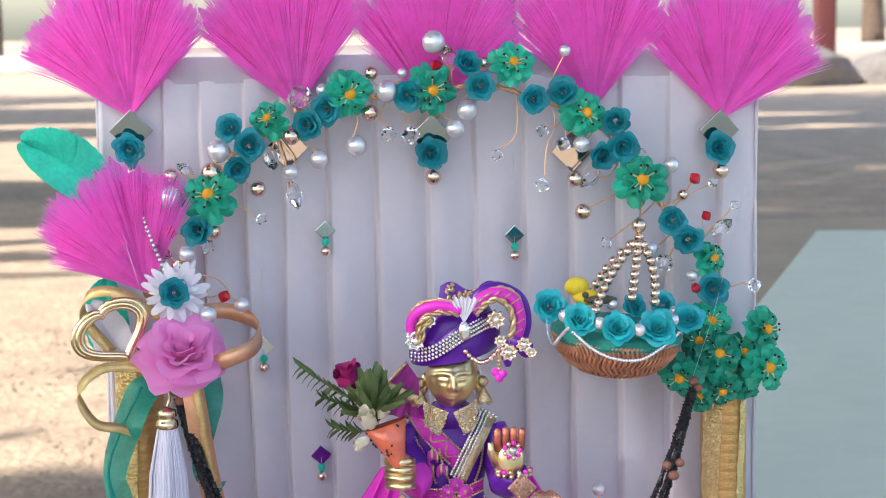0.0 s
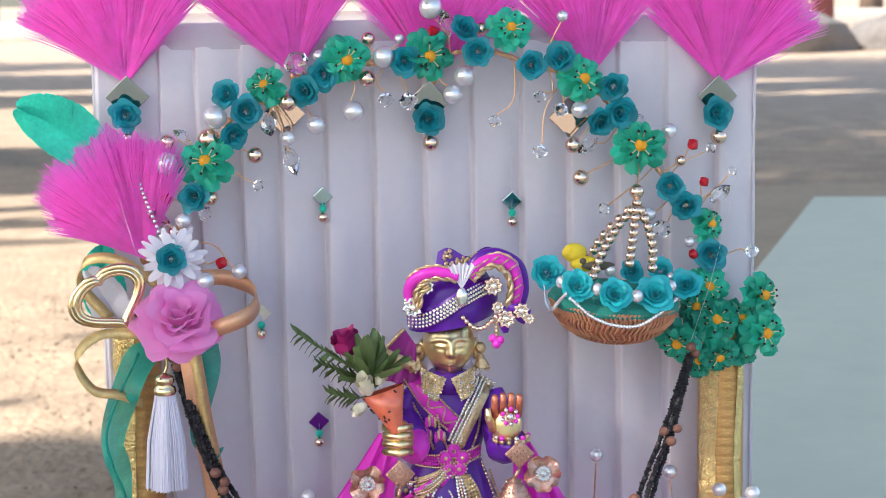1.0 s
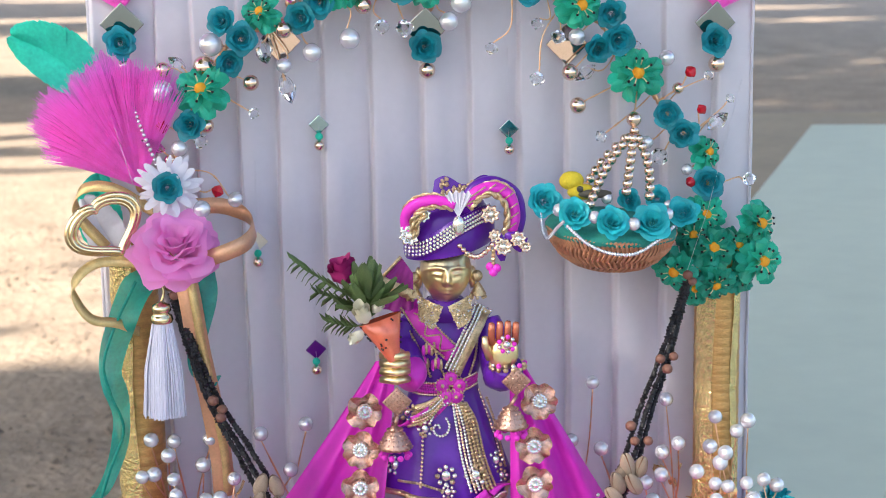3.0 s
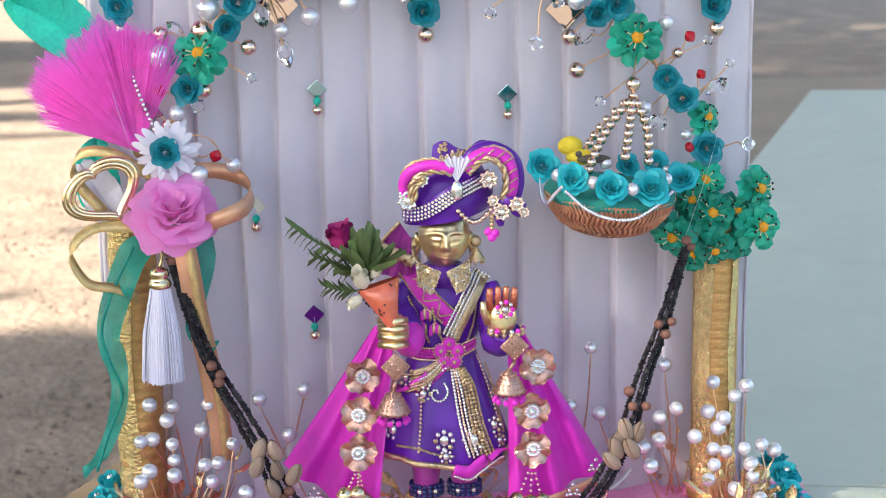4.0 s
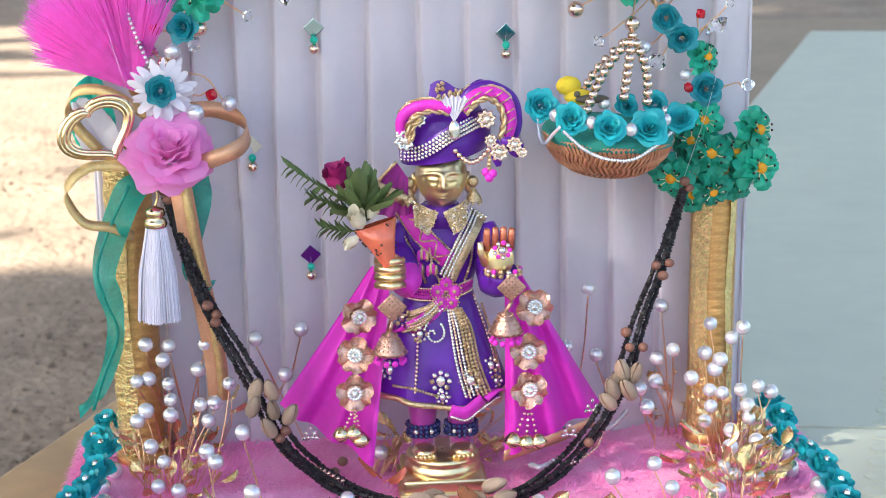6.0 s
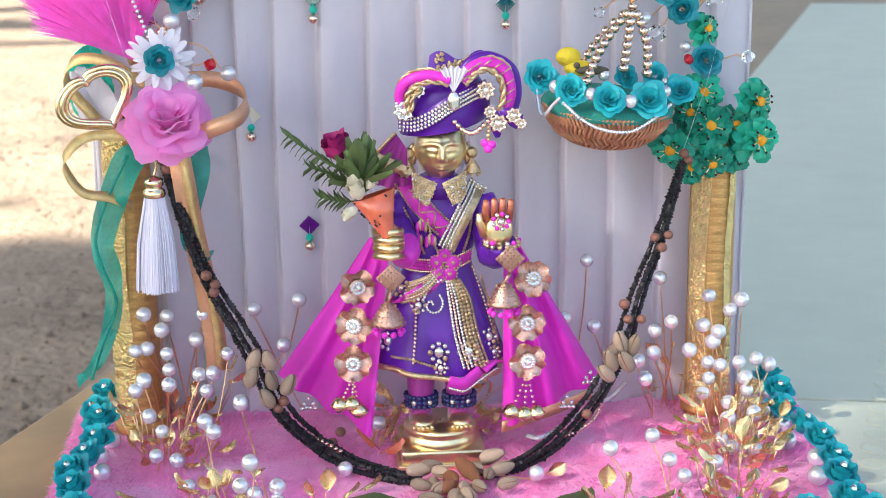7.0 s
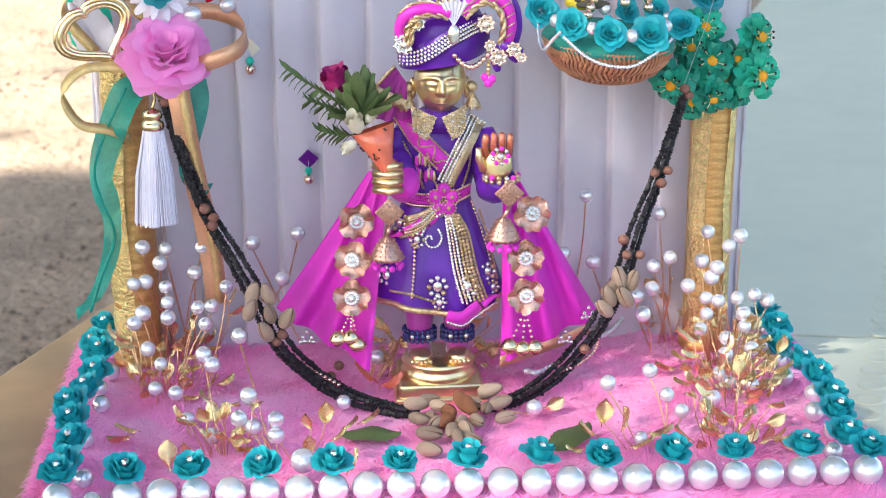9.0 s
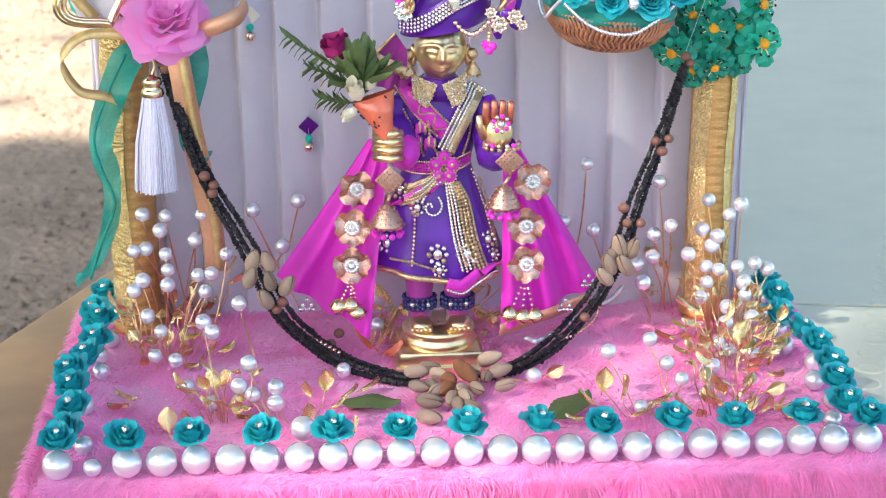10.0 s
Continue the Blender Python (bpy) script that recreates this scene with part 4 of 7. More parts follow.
# ---- hanging basket ----
basket = thing("hanging_basket", "small copper wicker basket of aqua roses hanging on bead chains", "basket")
bc = Vector((0.1152, 0.205, 0.2459))
TILTB = Matrix.Translation(bc) @ Matrix.Rotation(radians(4), 4, 'X') @ Matrix.Rotation(radians(3), 4, 'Y') @ Matrix.Diagonal((0.94, 0.94, 0.86, 1))
bowl = [(0.004, -0.0345), (0.014, -0.0338), (0.026, -0.0300), (0.036, -0.0232), (0.043, -0.0135), (0.0465, -0.002), (0.0465, 0.0)]
part("bowl", Form().lathe(bowl, n=36).mesh("bowl", WICKER), basket, m=TILTB)


def bowl_at(t):
    x = t * (len(bowl) - 1)
    k = min(int(x), len(bowl) - 2)
    q = x - k
    return bowl[k][0] * (1 - q) + bowl[k + 1][0] * q, bowl[k][1] * (1 - q) + bowl[k + 1][1] * q


f = Form()
for tier in range(6):
    t0, t1 = 0.16 + 0.135 * tier, 0.16 + 0.135 * (tier + 1) + 0.03
    n = int(34 + 13 * tier)
    for i in range(n):
        pts = []
        for j in range(4):
            t = t0 + (t1 - t0) * j / 3
            r, z = bowl_at(min(t, 0.995))
            a = 2 * math.pi * (i + (0.9 if tier % 2 else -0.9) * j / 3) / n
            r += 0.0012 + 0.0006 * math.sin(math.pi * j / 3)
            pts.append((r * math.cos(a), r * math.sin(a), z - 0.0006))
        f.tube(pts, [0.0008, 0.0012, 0.0012, 0.0008], n=4)
part("weave", f.mesh("weave", WICKER, False), basket, "slanting wicker splints", TILTB)
part("felt_lining", Form().lathe([(0.0470, -0.0055), (0.0488, -0.004), (0.0490, 0.0), (0.047, 0.004), (0.030, 0.006), (0.002, 0.007)], n=36, ripple=0.015, k=9).mesh("felt_lining", FELT), basket, "teal felt lining", TILTB)
for p, s in (((0.0648, 0.185, 0.2685), .0125), ((0.0831, 0.165, 0.262), .0122), ((0.1068, 0.157, 0.2566), .0125), ((0.1354, 0.162, 0.2549), .0138), ((0.1627, 0.19, 0.2563), .0118), ((0.1519, 0.225, 0.2609), .0100), ((0.1334, 0.235, 0.2586), .0095)):
    put(AQUA_ROSES[rnd.randrange(3)], basket, facing(p, (jit(0.3), -1, 0.5 + jit(0.2)), rnd.uniform(0, 6), s * 0.92))
for p, r in (((0.0738, 0.175, 0.2633), .0046), ((0.0961, 0.162, 0.2599), .0044), ((0.1223, 0.158, 0.2552), .0046), ((0.1093, 0.19, 0.2681), .0040), ((0.1489, 0.175, 0.2585), .0042), ((0.1548, 0.2, 0.2605), .0035)):
    sphere("pearl", PEARL, basket, p, r)
f = Form()
for pts in ([(0.0617, 0.18, 0.2616), (0.0626, 0.175, 0.2492), (0.0654, 0.17, 0.245), (0.0705, 0.165, 0.2523), (0.0744, 0.16, 0.2577)], [(0.0771, 0.158, 0.2549), (0.0899, 0.154, 0.2434), (0.1049, 0.152, 0.2368), (0.1222, 0.152, 0.2359), (0.1382, 0.156, 0.2435), (0.1508, 0.165, 0.2512)]):
    for p in smooth_path(pts, 9):
        f.ball(p, 0.0013, nu=8, nv=5)
part("pearl_swag", f.mesh("pearl_swag", PEARL), basket, "string of tiny seed pearls")
top = Vector((0.1346, 0.225, 0.3184))
sphere("hanger_bead", GOLDB, basket, top, 0.0054)
for e, sg in (((0.0956, 0.178, 0.2661), -1), ((0.1003, 0.225, 0.2716), -1), ((0.1208, 0.178, 0.2744), 0), ((0.1372, 0.18, 0.2705), 1)):
    e, s = Vector(e), top + Vector((0, -0.002, -0.008))
    n = max(6, int((e - s).length / 0.0072))
    for i in range(n + 1):
        t = i / n
        sphere("chain_bead", GOLDB, basket, s.lerp(e, t) + Vector((0.004 * sg, 0, 0)) * math.sin(math.pi * t), 0.0035)
part("hanger_wire", twisted(Form(), [top, (0.1396, 0.24, 0.3378), (0.1422, 0.25, 0.3508)], 0.0005).mesh("hanger_wire", WIRE), basket)
bird = thing("felt_ornament", "plain yellow felt ornament resting in the basket", "ornament", data=(
    Form().ball(Vector((0.0862, 0.2, 0.2795)), (0.0088, 0.0075, 0.0068)).ball(Vector((0.0935, 0.197, 0.2720)), (0.0110, 0.0080, 0.0055)).ball(Vector((0.1010, 0.19, 0.2715)), (0.0120, 0.0042, 0.0032), 1)
    .ball(Vector((0.0905, 0.1895, 0.2752)), (0.0024, 0.0016, 0.0022), 1)).mesh("felt_ornament", [BIRDY, FELTDARK]))

# ---- brass figurine on its pedestal ----
FX, FYC = -0.006, 0.185


def zat(p):
    return Vector(p).z


BODY = [(zat((-0.0072, 0.16, 0.0658)), 0.0455, 0.034), (zat((-0.007, 0.16, 0.0761)), 0.0445, 0.034), (zat((-0.0067, 0.16, 0.0966)), 0.0395, 0.031), (zat((-0.0064, 0.16, 0.1169)), 0.0320, 0.026), (zat((-0.0061, 0.16, 0.137)), 0.0245, 0.0205),
        (zat((-0.006, 0.16, 0.145)), 0.0232, 0.0190), (zat((-0.0058, 0.16, 0.157)), 0.0260, 0.0195), (zat((-0.0056, 0.16, 0.1748)), 0.0300, 0.0200), (zat((-0.0054, 0.16, 0.1878)), 0.0300, 0.0175), (zat((-0.0053, 0.16, 0.1957)), 0.0235, 0.0145), (zat((-0.0052, 0.16, 0.2027)), 0.0110, 0.0105)]


def body_at(z):
    for (z0, a0, b0), (z1, a1, b1) in zip(BODY, BODY[1:]):
        if z <= z1:
            t = max(0.0, (z - z0) / (z1 - z0))
            return a0 + (a1 - a0) * t, b0 + (b1 - b0) * t
    return BODY[-1][1:]


def on_robe(p, off=0.001):
    """Moves a point straight onto the robe's front."""
    x, z = p[0], p[2]
    a, b = body_at(z)
    q = max(-0.96, min(0.96, (x - FX) / a))
    return Vector((x, FYC - b * math.sqrt(1 - q * q) * 1.03 - off, z))


statue = Form()
# slots: 0 purple, 1 brass, 2 gold braid, 3 silver beading, 4 magenta, 5 plum, 6 navy, 7 rose gold
z0, z1 = BODY[0][0], BODY[-1][0]


def robe(u, v):
    z = z0 + (z1 - z0) * v
    a, b = body_at(z)
    th = 2 * math.pi * u
    fold = 1 + 0.045 * max(0, 1 - v * 2.4) * math.sin(9 * th + 1.0) + 0.01 * math.sin(5 * th + 20 * v)
    return Vector((FX + a * math.cos(th) * fold, FYC + b * math.sin(th) * fold, z + 0.003 * math.sin(2 * th + 0.5) * max(0, 1 - v * 5)))


statue.grid(robe, 72, 40, 0, wrap=True)
statue.tube([robe(i / 72, 0.0) + Vector((0, 0, 0.0015)) for i in range(73)], 0.0024, 2, 6)
# pedestal and feet
statue.box((FX - 0.029, 0.150, 0.0), (FX + 0.029, 0.206, 0.013), 1, bevel=0.002)
statue.box((FX - 0.032, 0.147, -0.002), (FX + 0.032, 0.209, 0.004), 1, bevel=0.0015)
statue.lathe([(0.026, 0.012), (0.0275, 0.015), (0.025, 0.0185), (0.0245, 0.020), (0.0262, 0.0225), (0.0245, 0.0255), (0.001, 0.026)], 1, 32, Matrix.Translation((FX, 0.178, 0)))
for sx in (-1, 1):
    fx = FX + sx * 0.0135
    statue.ball((fx, 0.166, 0.0300), (0.0085, 0.0125, 0.0050), 1)
    for k in range(5):
        statue.ball((fx + (k - 2) * 0.0031, 0.1550 + 0.0008 * abs(k - 2), 0.0288), (0.0017, 0.0035, 0.0020), 1, 8, 5)
    statue.tube([(fx, 0.176, 0.028), (fx, 0.177, 0.045), (fx * 0.96, 0.180, 0.085)], [0.0082, 0.0088, 0.0140], 5, 14)
    for k in range(18):
        a = 2 * math.pi * k / 18
        for j, (sl, rr2) in enumerate(((6, 0.0019), (3 if k % 3 == 0 else 6, 0.0022), (6, 0.0019))):
            statue.ball((fx + 0.0108 * math.cos(a), 0.1765 + 0.0098 * math.sin(a), 0.0395 + 0.0033 * j), rr2, sl, 7, 5)
# head
HC = Vector((-0.0043, 0.172, 0.2228))
HC = Vector((HC.x, 0.178, HC.z))


def head(u, v):
    a, b = 2 * math.pi * u, math.pi * (v - 0.5) * 0.998
    d = Vector((math.cos(a) * math.cos(b), math.sin(a) * math.cos(b), math.sin(b)))
    jaw = 1 - 0.24 * max(0, -d.z) ** 1.3
    p = Vector((0.0178 * d.x * jaw, 0.0185 * d.y * (1 - 0.1 * max(0, -d.z)), 0.0225 * d.z))
    if d.y < 0:
        nose = math.exp(-(d.x / 0.11) ** 2) * (math.exp(-((d.z + 0.16) / 0.13) ** 2) + 0.6 * math.exp(-((d.z - 0.08) / 0.16) ** 2)) + 0.35 * math.exp(-((abs(d.x) - 0.13) / 0.07) ** 2 - ((d.z + 0.22) / 0.07) ** 2)
        brow = math.exp(-((d.z - 0.24 + 0.35 * (abs(d.x) - 0.35) ** 2) / 0.05) ** 2) * 0.22 * min(1, abs(d.x) * 5)
        lips = (math.exp(-(d.x / 0.20) ** 2) * (math.exp(-((d.z + 0.44) / 0.035) ** 2) + math.exp(-((d.z + 0.54) / 0.04) ** 2))) * 0.28
        chin = math.exp(-(d.x / 0.20) ** 2 - ((d.z + 0.80) / 0.12) ** 2) * 0.25
        socket = math.exp(-((abs(d.x) - 0.36) / 0.20) ** 2 - ((d.z - 0.06) / 0.13) ** 2) * 0.55
        lid = math.exp(-((abs(d.x) - 0.36) / 0.16) ** 2 - ((d.z - 0.05) / 0.06) ** 2) * 0.50
        p.y -= 0.0046 * (nose + brow + lips + chin + lid - socket)
    return HC + p


statue.grid(head, 96, 72, 1, wrap=True)
statue.tube([HC + Vector((0, 0.003, -0.012)), HC + Vector((0, 0.004, -0.020))], 0.0095, 1, 14)
statue.tube([HC + Vector((0, 0.003, -0.0195)), HC + Vector((0, 0.003, -0.034))], [0.0125, 0.0150], 0, 18)
for sx in (-1, 1):
    statue.ball(HC + Vector((sx * 0.0185, 0.003, -0.005)), (0.0028, 0.0040, 0.0078), 1, 10, 8)
    statue.ball(HC + Vector((sx * 0.0215, 0.000, -0.004)), (0.0042, 0.003, 0.0042), 2, 10, 7)
    statue.lathe([(0.0008, 0.006), (0.0022, 0.004), (0.0056, -0.002), (0.0056, -0.003)], 2, 12, Matrix.Translation(HC + Vector((sx * 0.0222, -0.001, -0.014))))
    for k in range(7):
        a = 2 * math.pi * k / 7
        statue.ball(HC + Vector((sx * 0.0222 + 0.0048 * math.cos(a), -0.001 + 0.0048 * math.sin(a), -0.0185)), 0.0013, 2, 6, 4)
# collar, lapels, sash, embroidery


def beadline(pts, r, slot, step=1.9, off=0.001, robe_on=True):
    path = [on_robe(p, off) if robe_on else Vector(p) for p in smooth_path(pts, 24)]
    s, nxt = 0.0, 0.0
    for p, q in zip(path, path[1:]):
        d = (q - p).length
        while nxt <= s + d:
            statue.ball(p.lerp(q, (nxt - s) / d if d else 0), r, slot, 6, 4)
            nxt += r * step
        s += d


def band(pts, width, slot, off=0.0008, thick=0.0012):
    path = [on_robe(p, off) for p in smooth_path(pts, 10)]
    statue.ribbon(path, width, [(1, -0.2, 0) if abs((path[min(i + 1, len(path) - 1)] - path[max(i - 1, 0)]).normalized().x) < 0.75 else (0, -0.1, 1) for i in range(len(path))], slot, thick)


for sx, tip in ((-1, (-0.0066, 0.16, 0.1855)), (1, (0.0034, 0.16, 0.186))):

    def flap(u, v, sx=sx, tip=tip):
        a = Vector((FX + sx * 0.0185, 0.170, 0.2080))
        b = Vector((FX + sx * 0.0015, 0.1615, 0.2015))
        c = Vector((FX + sx * 0.0178, 0.1640, 0.1925))
        e = Vector((FX + sx * 0.0085, 0.1590, 0.1862))
        return a.lerp(b, u).lerp(c.lerp(e, u), v) + Vector((0, -0.0015 * math.sin(math.pi * u), 0))
    statue.grid(flap, 8, 8, 2)
    for k in range(150):
        u, v = rnd.random(), rnd.random()
        statue.ball(flap(u, v) + Vector((0, -0.0008, 0)), 0.0008, rnd.choice((2, 2, 2, 3)), 6, 4)
band([(-0.0293, 0.16, 0.2004), (-0.0189, 0.16, 0.1851), (-0.0056, 0.16, 0.1709), (0, 0.16, 0.1667)], 0.0120, 4)
beadline([(-0.0354, 0.16, 0.1975), (-0.0235, 0.16, 0.1814), (-0.0069, 0.16, 0.165)], 0.0010, 2, off=0.0016)
beadline([(-0.0231, 0.16, 0.2018), (-0.0131, 0.16, 0.1881), (0.0021, 0.16, 0.1726)], 0.0010, 2, off=0.0016)
beadline([(-0.0302, 0.16, 0.1949), (-0.0187, 0.16, 0.1922), (-0.0197, 0.16, 0.1812), (-0.0093, 0.16, 0.1809), (-0.0099, 0.16, 0.171), (0.0001, 0.16, 0.1715)], 0.0008, 2, off=0.0018)
band([(0.0216, 0.16, 0.1964), (0.0138, 0.16, 0.1848), (0.0047, 0.16, 0.1685), (-0.002, 0.16, 0.1549)], 0.0125, 2, 0.0012)
for dx in (-2, -1, 0, 1, 2):
    o = Vector((0.0024 * dx, 0, -0.0014 * dx))
    beadline([Vector((0.0216, 0.16, 0.1964)) + o, Vector((0.0138, 0.16, 0.1848)) + o, Vector((0.0047, 0.16, 0.1685)) + o, Vector((-0.002, 0.16, 0.1549)) + o], 0.0013, 3, 1.7, 0.002)
beadline([(-0.0372, 0.16, 0.1858), (-0.0276, 0.16, 0.1657), (-0.0214, 0.16, 0.1496)], 0.0012, 2)
beadline([(-0.0333, 0.16, 0.1888), (-0.0237, 0.16, 0.1695), (-0.0167, 0.16, 0.1514)], 0.0012, 2)
for dz in (-0.004, -0.002, 0, 0.002, 0.004):
    o = Vector((0, 0, dz))
    beadline([Vector((-0.0281, 0.16, 0.1426)) + o, Vector((-0.0157, 0.16, 0.143)) + o, Vector((-0.0002, 0.16, 0.144)) + o, Vector((0.0161, 0.16, 0.1474)) + o], 0.00115, 7 if abs(dz) > 0.003 else 4, 1.6, 0.0012)
# knot, tails and medallions
KN = on_robe((-0.0033, 0.16, 0.1441), 0.003)
for a in range(5):
    t = 2 * math.pi * a / 5 + 0.3
    statue.ball(KN + Vector((0.006 * math.cos(t), -0.001, 0.007 * math.sin(t))), (0.0052, 0.0024, 0.0052), 4, 10, 6)
    statue.ball(KN + Vector((0.006 * math.cos(t), -0.0028, 0.007 * math.sin(t))), 0.0016, 2, 8, 5)
for a in range(5):
    t = 2 * math.pi * a / 5 + 0.3
    for k in range(14):
        q = 2 * math.pi * k / 14
        statue.ball(KN + Vector((0.006 * math.cos(t) + 0.0052 * math.cos(q), -0.0022, 0.007 * math.sin(t) + 0.0052 * math.sin(q))), 0.0008, 2, 5, 4)
for k in range(6):
    o = Vector((0.0008 * k, 0, 0.0022 * (k - 2)))
    beadline([Vector((-0.0100, 0.16, 0.1370)) + o, Vector((-0.0200, 0.16, 0.1275)) + o, Vector((-0.0330, 0.16, 0.1210)) + o], 0.0011, (2, 7, 2, 3, 2, 7)[k], 1.8, 0.004)
for pts, w, sl in (([(-0.0041, 0.16, 0.1409), (-0.016, 0.16, 0.1285), (-0.0309, 0.16, 0.1178), (-0.0395, 0.16, 0.1149)], 0.0095, 4), ([(-0.0081, 0.16, 0.1371), (-0.0229, 0.16, 0.1296), (-0.0346, 0.16, 0.126)], 0.0070, 2)):
    band(pts, w, sl, 0.0022)
for k, (sl, r) in enumerate(((3, 0.0012), (7, 0.0011), (3, 0.0012), (2, 0.0012), (2, 0.0014), (2, 0.0014), (2, 0.0010))):
    o = Vector((0.0028 * (k - 3), 0, 0))
    beadline([Vector((0.0027, 0.16, 0.1327)) + o * 0.55, Vector((0.0068, 0.15, 0.1194)) + o * 0.85, Vector((0.0112, 0.15, 0.095)) + o * 0.95, Vector((0.0180, 0.15, 0.0724)) + o * 1.05], r * 1.15, sl, 1.7, 0.0025)
band([(-0.0021, 0.15, 0.065), (0.0076, 0.15, 0.0625), (0.0174, 0.15, 0.0683), (0.0273, 0.15, 0.074), (0.0339, 0.15, 0.0729)], 0.009, 4, 0.003)
beadline([(-0.0014, 0.15, 0.0608), (0.0087, 0.15, 0.0575), (0.0174, 0.15, 0.0621), (0.0292, 0.15, 0.0678), (0.0339, 0.15, 0.0676)], 0.0011, 3, 1.8, 0.004)


def medallion(p, r, off=0.002):
    c = on_robe(p, off)
    statue.ball(c, (r * 0.42, 0.0018, r * 0.5), 3, 10, 6)
    for k in range(8):
        t = 2 * math.pi * k / 8
        statue.ball(c + Vector((r * 0.75 * math.cos(t), 0, r * 0.8 * math.sin(t))), r * 0.24, rnd.choice((2, 3)), 7, 5)


for p, r in (((-0.005, 0.15, 0.139), .0075), ((-0.0084, 0.15, 0.0856), .0080), ((-0.0074, 0.15, 0.0746), .0052), ((-0.0424, 0.16, 0.089), .0070), ((0.0273, 0.16, 0.0911), .0064), ((0.0311, 0.16, 0.0795), .0050), ((0.012, 0.14, 0.0841), .0085), ((-0.0215, 0.15, 0.1164), .0060), ((-0.0323, 0.16, 0.1251), .0070)):
    medallion(p, r)
spiral = [Vector((-0.0122, 0.15, 0.1177)) + Vector((0.00062 * k * math.cos(k * 0.55), 0, 0.00062 * k * math.sin(k * 0.55))) for k in range(1, 14)]
beadline(spiral, 0.0012, 3, 1.7, 0.0025)
beadline([(-0.0058, 0.15, 0.1339), (-0.0136, 0.15, 0.129), (-0.0183, 0.15, 0.1203)], 0.0014, 3, 1.7, 0.0025)
for pts in ([(-0.023, 0.15, 0.1165), (-0.0241, 0.15, 0.0964), (-0.0261, 0.15, 0.0754)], [(0.0172, 0.16, 0.1382), (0.0259, 0.16, 0.1116), (0.0305, 0.16, 0.0951)]):
    beadline(pts, 0.0013, 7, 2.2, 0.0015)
for pts in ([(-0.014, 0.15, 0.1757), (-0.0115, 0.15, 0.1618), (-0.0067, 0.15, 0.1518)], [(0.0164, 0.16, 0.18), (0.0147, 0.16, 0.1642), (0.0099, 0.16, 0.1504)], [(-0.0402, 0.16, 0.0795), (-0.0272, 0.15, 0.0795), (-0.0117, 0.15, 0.0756), (-0.002, 0.15, 0.0744)], [(0.0229, 0.16, 0.1319), (0.029, 0.16, 0.1114), (0.0351, 0.16, 0.0826)], [(-0.0371, 0.16, 0.1341), (-0.0434, 0.16, 0.1142), (-0.0484, 0.165, 0.0884)]):
    beadline(pts, 0.0011, 2, 1.9, 0.0014)
for c in ((-0.0184, 0.16, 0.1654), (-0.0124, 0.16, 0.1552), (-0.0213, 0.16, 0.1555), (-0.0253, 0.16, 0.1477)):
    k = on_robe(c, 0.002)
    for j in range(4):
        a = 0.9 + 0.45 * j
        statue.ball(k + Vector((0.0045 * math.cos(a), 0, 0.0065 * math.sin(a))), (0.0015, 0.0015, 0.0042), 4 if j % 2 else 2, 8, 6)
# arms
statue.tube(smooth_path([(-0.0309, 0.185, 0.1843), (-0.0358, 0.178, 0.1734), (-0.0336, 0.165, 0.1606), (-0.0303, 0.158, 0.1552)], 6), [0.0115] * 8 + [0.013] * 6 + [0.011] * 5, 0, 14)
statue.tube(smooth_path([(-0.0336, 0.165, 0.1614), (-0.0303, 0.158, 0.1564), (-0.0345, 0.152, 0.1522)], 4), [0.0105, 0.0110, 0.0112, 0.0112, 0.0110, 0.0105, 0.0100, 0.0095, 0.009], 4, 14)
beadline([(-0.0386, 0.17, 0.1893), (-0.0401, 0.165, 0.1807), (-0.0383, 0.16, 0.172)], 0.0012, 2, 1.8, robe_on=False)
fist = Vector((-0.0413, 0.147, 0.1656))
statue.ball(fist, (0.0105, 0.010, 0.0125), 1, 14, 10)
for k in range(4):
    statue.tube([fist + Vector((-0.010, -0.004, 0.0085 - 0.0056 * k)), fist + Vector((0.0, -0.0115, 0.0090 - 0.0056 * k)), fist + Vector((0.0085, -0.0065, 0.0088 - 0.0056 * k))], [0.0026, 0.0029, 0.0024], 1, 8)
statue.tube(smooth_path([(0.0228, 0.185, 0.1837), (0.0283, 0.178, 0.1712), (0.031, 0.168, 0.1556), (0.0338, 0.158, 0.1513)], 6), [0.0115] * 8 + [0.0125] * 6 + [0.0115] * 5, 0, 14)
statue.tube(smooth_path([(0.0268, 0.165, 0.1525), (0.0342, 0.155, 0.1537), (0.0345, 0.15, 0.1622)], 4), 0.0105, 0, 12)
palm = Vector((0.0315, 0.146, 0.1783))
statue.ball(palm + Vector((0, 0.001, -0.007)), (0.0105, 0.0052, 0.012), 1, 14, 9)
for k in range(4):
    x = -0.0078 + 0.0052 * k
    statue.tube([palm + Vector((x, 0, 0.0)), palm + Vector((x * 1.05, -0.003, 0.010)), palm + Vector((x * 1.05, -0.005, 0.0165 - 0.001 * abs(k - 1.5)))], [0.0026, 0.0025, 0.0021], 8, 8)
statue.tube([palm + Vector((-0.009, 0, -0.010)), palm + Vector((-0.0125, -0.003, 0.0)), palm + Vector((-0.0130, -0.004, 0.006))], [0.0030, 0.0027, 0.0020], 1, 8)
for k in range(9):
    t = 2 * math.pi * k / 9
    statue.ball(palm + Vector((0.0015 + 0.0052 * math.cos(t), -0.0066, 0.001 + 0.0052 * math.sin(t))), 0.0017, 3 if k % 2 else 4, 7, 5)
statue.ball(palm + Vector((0.0015, -0.007, 0.001)), 0.0028, 3, 8, 6)
